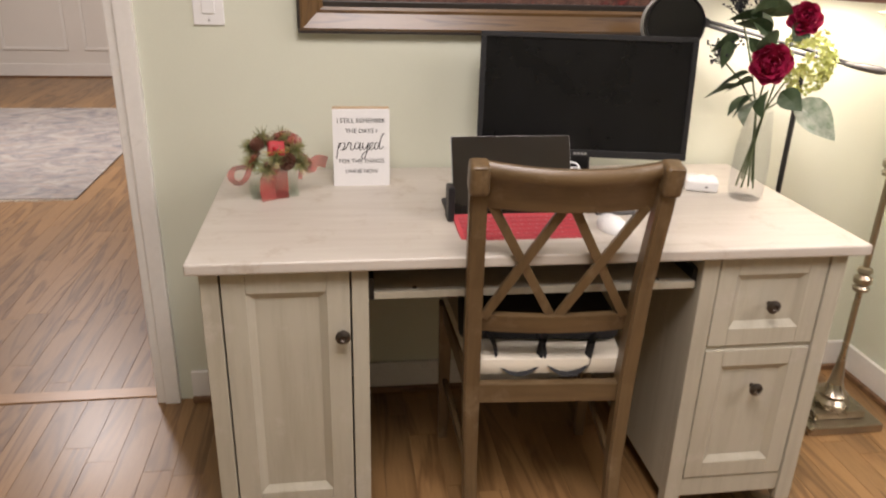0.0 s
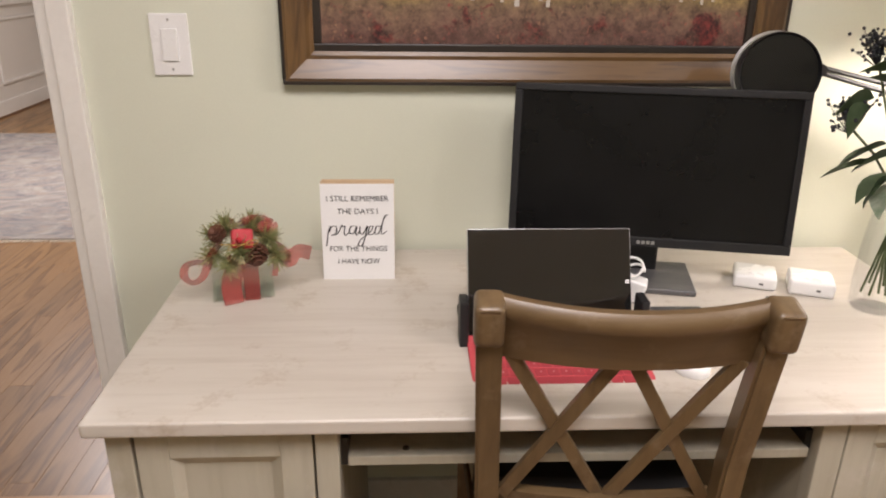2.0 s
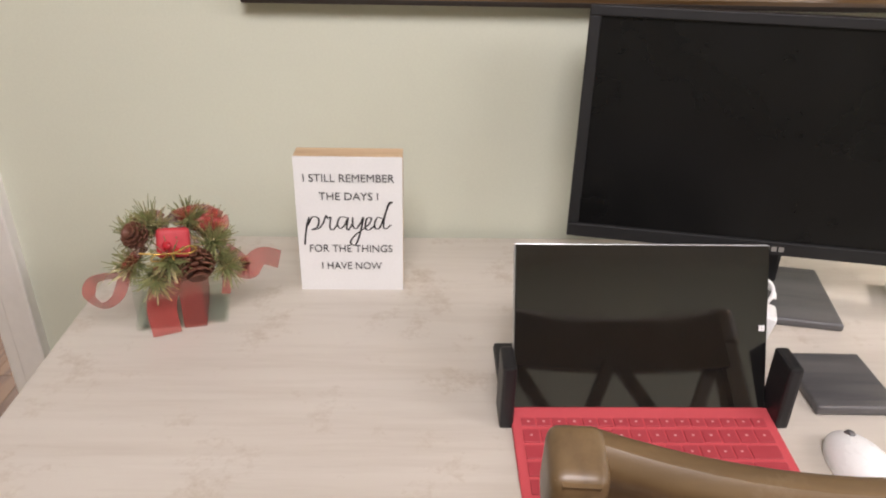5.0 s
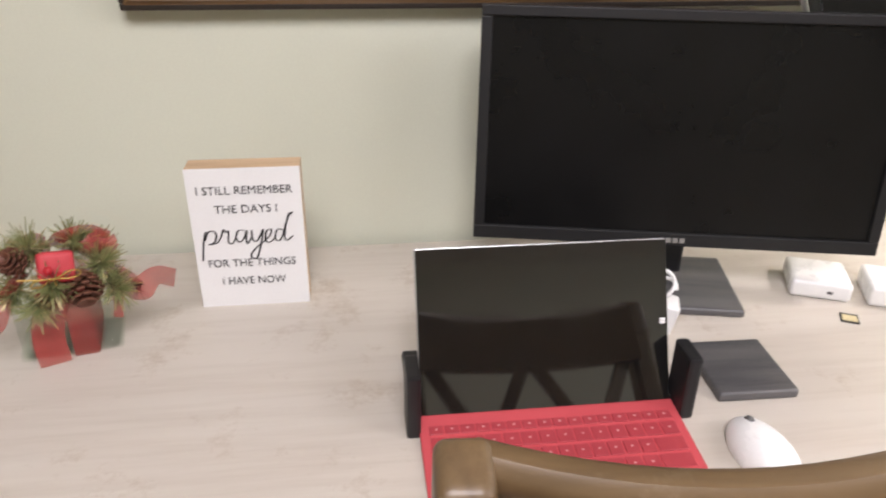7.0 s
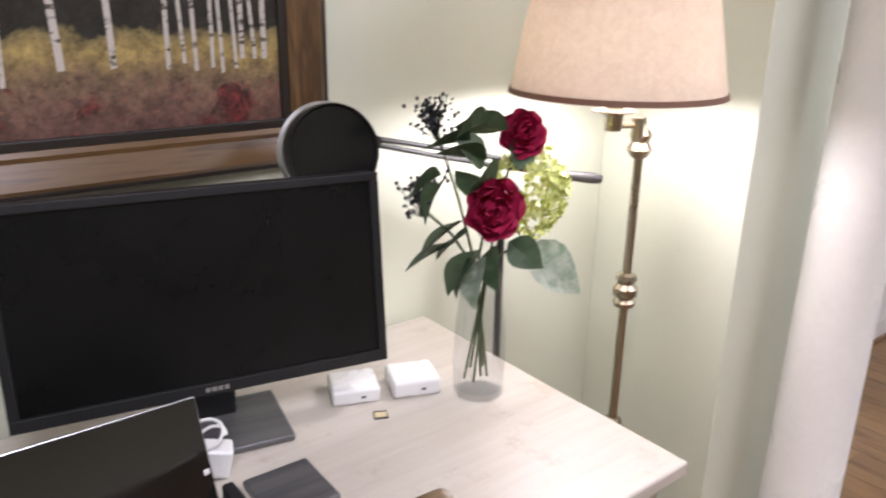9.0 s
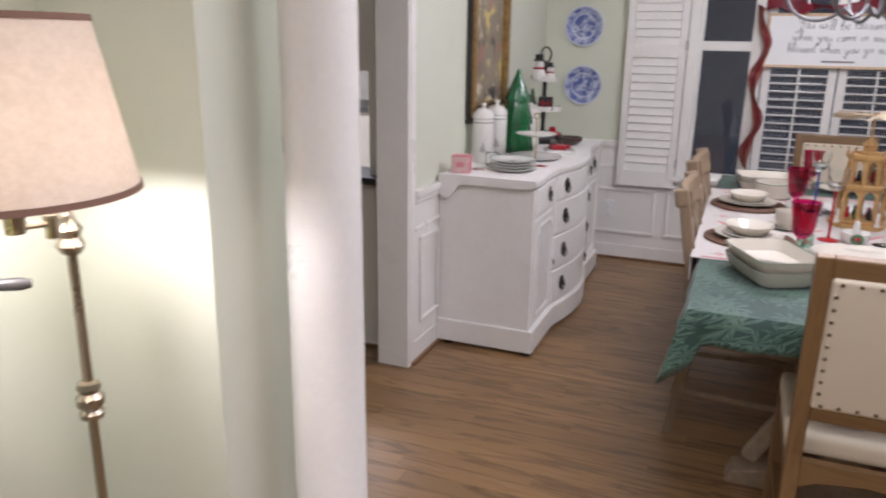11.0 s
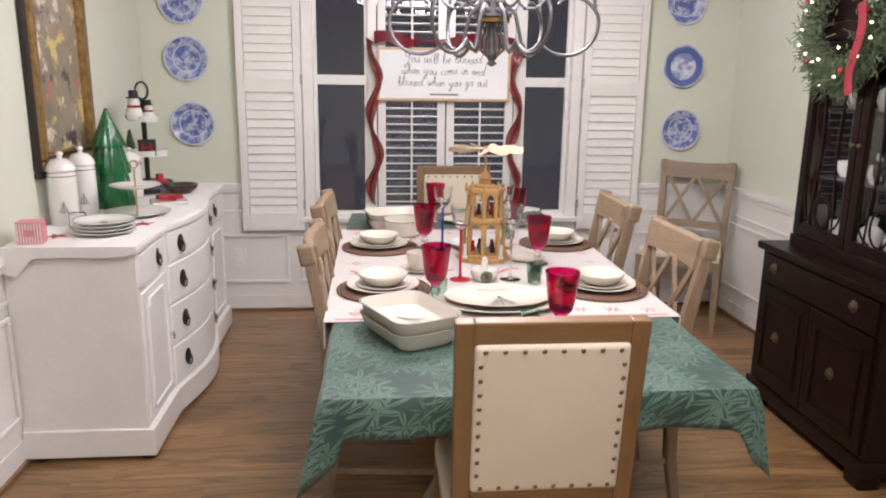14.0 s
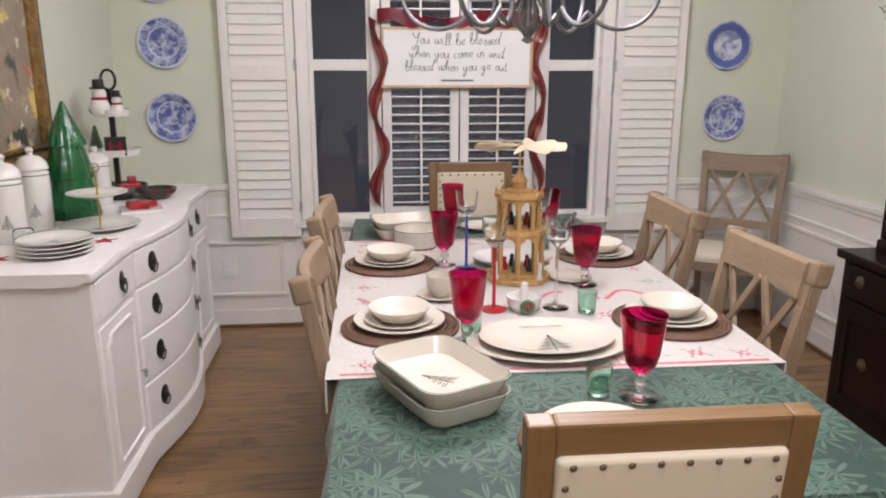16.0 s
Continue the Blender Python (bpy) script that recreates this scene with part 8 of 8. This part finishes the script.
for x0, x1 in ((UX0 + 0.004, xm - 0.003), (xm + 0.003, UX1 - 0.004)):
    bm = bmesh.new()
    z0, z1 = UZ0 + 0.055, UZ1 - 0.024
    for a in ((x0, x0 + 0.045, z0, z1), (x1 - 0.045, x1, z0, z1), (x0 + 0.045, x1 - 0.045, z0, z0 + 0.05), (x0 + 0.045, x1 - 0.045, z1 - 0.05, z1)):
        box(a[0], a[1], UYF - 0.012, UYF + 0.012, a[2], a[3], 0.004, bm)
    gd = part("glazed_door", bm, MAHOGANY, hu)
    p = part("pane", box(x0 + 0.04, x1 - 0.04, UYF - 0.003, UYF, z0 + 0.045, z1 - 0.045), CLEAR, gd)
    p.visible_shadow = False
    cxx, w = (x0 + x1) / 2, (x1 - x0 - 0.09)
    # slender uprights that part into ovals at the head and the foot of each door
    lo, hi, r_ = z0 + 0.05, z1 - 0.05, w * 0.19
    for fx in (-1, 1):
        out_ = lambda z: fx * (r_ + 0.10 * w * math.cos(math.pi * (z - lo) / (hi - lo)) ** 2)
        pts = [(cxx + out_(lo + (hi - lo) * i / 24), UYF + 0.004, lo + (hi - lo) * i / 24) for i in range(25)]
        part("muntin", tube(pts, 0.0048, 6), MAHOGANY, gd, "", True)
    for zc, up in ((hi - 0.075, 1), (lo + 0.075, -1)):
        part("oval_muntin", tube([(cxx + r_ * 1.05 * math.cos(a), UYF + 0.005, zc + 0.073 * math.sin(a)) for a in [2 * math.pi * k / 24 for k in range(24)]], 0.0048, 6, None, True), MAHOGANY, gd, "", True)
        for k in (-1, 1):
            arc = [(cxx + k * (r_ + (0.5 * w - r_) * math.sin(math.pi / 2 * i / 8)), UYF + 0.004, zc + up * (0.07 - 0.14 * (1 - math.cos(math.pi / 2 * i / 8)))) for i in range(9)]
            part("muntin_arch", tube(arc, 0.0045, 6), MAHOGANY, gd, "", True)
    part("door_knob", lathe([(0, 0), (0.005, 0), (0.005, 0.008), (0.009, 0.013), (0, 0.018)], 12), HPULL, gd, "", True, pose(x1 - 0.02 if x0 < xm - 0.1 else x0 + 0.02, UYF + 0.012, 1.28, -90, 0, 0))
# broken scroll pediment
for s in (-1, 1):
    out = [(0.41 * s, 0), (0.41 * s, 0.05), (0.32 * s, 0.09), (0.22 * s, 0.19), (0.10 * s, 0.23), (0.06 * s, 0.19), (0.09 * s, 0.15), (0.13 * s, 0.13), (0.08 * s, 0.05), (0.0, 0.04), (0, 0)]
    if s < 0:
        out = out[::-1]
    part("pediment_scroll", prism(out, 0.03, None, Matrix.Translation((xm, UYF + 0.02, UZ1 + 0.05)) @ pose(0, 0, 0, 90, 0, 0), 0.004), MAHOGANY, hu)
part("pediment_finial", lathe([(0, 0), (0.02, 0), (0.024, 0.04), (0.01, 0.06), (0.028, 0.10), (0.02, 0.14), (0, 0.18)], 16), MAHOGANY, hu, "", True, Matrix.Translation((xm, UYF, UZ1 + 0.09)))
rs = random.Random(21)
for z in (UZ0 + 0.05, 1.114, 1.414):
    for k in range(6):
        x = UX0 + 0.08 + k * 0.122
        kind = (k + int(z * 10)) % 3
        if kind == 0:
            single("hutch_dish", lathe(plate_prof(0.085, 0.02), 24), WHITECHINA, "white china plate standing inside the hutch", "plate", pose(x, HYB + 0.05, z + 0.086, 78, 0, 0), True, "china in the hutch")
        elif kind == 1:
            single("hutch_cup", lathe([(0, 0), (0.028, 0), (0.042, 0.03), (0.045, 0.07), (0.041, 0.07), (0.036, 0.03), (0, 0.008)], 24), WHITECHINA, "white china cup inside the hutch", "cup", pose(x, -0.55, z), True, "china in the hutch")
        else:
            single("hutch_jar", lathe([(0, 0), (0.035, 0), (0.05, 0.04), (0.044, 0.08), (0.02, 0.1), (0.025, 0.13), (0, 0.14)], 24), CLEAR if rs.random() < 0.5 else WHITECHINA, "small lidded jar inside the hutch", "jar", pose(x, -0.53, z), True, "china in the hutch")
# wreath of fir with small lights
FIR = surface("fir_needles", (0.07, 0.11, 0.052), (0.17, 0.21, 0.11), 0.6, scale=40)
FAIRY = glow_of("fairy_light_glow", (1.0, 0.90, 0.66), 5.0)
wr = thing("wreath", "green fir wreath with fairy lights on the hutch", "wreath", at=pose(4.80, -0.335, 1.76))
bm = bmesh.new()
for k in range(4200):
    a = rs.uniform(0, 2 * math.pi)
    r = 0.215 + rs.gauss(0, 0.036)
    p = Vector((r * math.cos(a), rs.gauss(0.02, 0.022), r * math.sin(a)))
    out = Vector((math.cos(a + rs.gauss(0.5, 0.7)), rs.gauss(0.3, 0.5), math.sin(a + rs.gauss(0.5, 0.7)))).normalized()
    tube([p, p + out * rs.uniform(0.018, 0.042)], [0.0030, 0.0016], 3, bm)
tagged(part("fir_sprigs", bm, FIR, wr), kind="stuff")
part("wire_ring", tube([(0.205 * math.cos(a), 0.01, 0.205 * math.sin(a)) for a in [2 * math.pi * k / 32 for k in range(32)]], 0.008, 6, None, True), BLACKMETAL, wr)
for k in range(22):
    a = 2 * math.pi * k / 22 + rs.uniform(-0.1, 0.1)
    r = 0.215 + rs.gauss(0, 0.03)
    part("fairy_light", lathe([(0, -0.005), (0.006, 0), (0, 0.007)], 6), FAIRY, wr, "tiny warm light", False, Matrix.Translation((r * math.cos(a), 0.065, r * math.sin(a))))
for k in range(5):
    a = 0.5 + 1.25 * k
    bmq = bmesh.new()
    bmesh.ops.create_icosphere(bmq, subdivisions=2, radius=0.013)
    part("berry", bmq, REDBERRY, wr, "red berry", True, Matrix.Translation((0.21 * math.cos(a), 0.065, 0.21 * math.sin(a))))
bm = ribbon_strip([(-0.19 - 0.02 * math.sin(6 * u), 0.08, 0.06 - 0.34 * u) for u in [k / 12 for k in range(13)]], 0.045, (0, 1, 0))
part("ribbon", bm, SATIN, wr, "red ribbon tail", True)

# what shows through the serving opening
kc = thing("kitchen_counter", "white kitchen counter unit under dark worktop", "cabinet")
part("cabinet_body", box(7.3, 8.05, 3.2, 5.38, 0, 0.88, 0.003), WALL_WHITE, kc)
part("worktop", box(7.26, 8.05, 3.15, 5.38, 0.88, 0.92, 0.004), DARKGREY, kc)
uc = thing("wall_cupboard", "white kitchen wall cupboard", "cabinet")
part("cupboard_body", box(7.7, 8.05, 3.2, 5.38, 1.40, 2.2, 0.003), TRIM_WHITE, uc)

# ---- floor boards ----
rnd = random.Random(5)
floor = thing("floor", "worn honey oak strip floor boards", "floor", kind="structure")
BW = 0.083
near_boards, far_rest = 0, []
board_meshes = {}
def board_mesh(length, mat):
    key = (round(length, 1), mat.name)
    run = key[0]
    if key not in board_meshes:
        bm = box(0.0003, BW - 0.0003, 0.0004, run - 0.0004, -0.012, 0.0, 0.0)
        top = [e for e in bm.edges if all(v.co.z > -0.001 for v in e.verts)]
        bmesh.ops.bevel(bm, geom=top, offset=0.0005, segments=1, affect="EDGES")
        board_meshes[key] = to_mesh(bm, "floor_board", mat)
    return board_meshes[key], run
cols = int(9.8 / BW)
for i in range(cols):
    x = -2.85 + i * BW
    y = -1.8 - rnd.random() * 0.9
    end = 9.3 if x < 0.6 else 5.4
    while y < end:
        length = rnd.choice((0.6, 0.8, 0.9, 1.1, 1.3, 1.5))
        mid = y + length / 2
        me, key = board_mesh(length, OAK if x < 2.6 else OAK_DARKER)
        seen_near = (3.2 < x < 6.4 and 1.5 < mid < 3.2) or (-0.9 < x < 0.5 and 1.7 < mid < 4.6) or (2.9 < x < 6.2 and -0.3 < mid < 1.5)
        if seen_near and near_boards < 300:
            ob = new("floor_board", me)
            ob.parent = floor
            ob.location = (x, y, 0)
            near_boards += 1
        else:
            a = max(y, -1.9)
            far_rest.append((x, a, min(y + key, end + 0.05) - a))
        y += key
verts, faces = [], []
for x, y, l in far_rest:
    n = len(verts)
    verts += [(x + 0.0003, y + 0.0004, -0.002), (x + BW - 0.0003, y + 0.0004, -0.002), (x + BW - 0.0003, y + l - 0.0004, -0.002), (x + 0.0003, y + l - 0.0004, -0.002),
              (x + 0.0008, y + 0.001, 0), (x + BW - 0.0008, y + 0.001, 0), (x + BW - 0.0008, y + l - 0.001, 0), (x + 0.0008, y + l - 0.001, 0)]
    faces += [tuple(n + k for k in q) for q in ((4, 5, 6, 7), (0, 1, 5, 4), (1, 2, 6, 5), (2, 3, 7, 6), (3, 0, 4, 7))]
me = bpy.data.meshes.new("floor_boards")
me.from_pydata(verts, [], faces)
me.materials.append(OAK), me.materials.append(OAK_DARKER)
for f in me.polygons:
    f.material_index = int(f.center.x > 2.6)
ob = new("floor_boards", me)
ob.parent = floor
tagged(ob, kind="stuff")
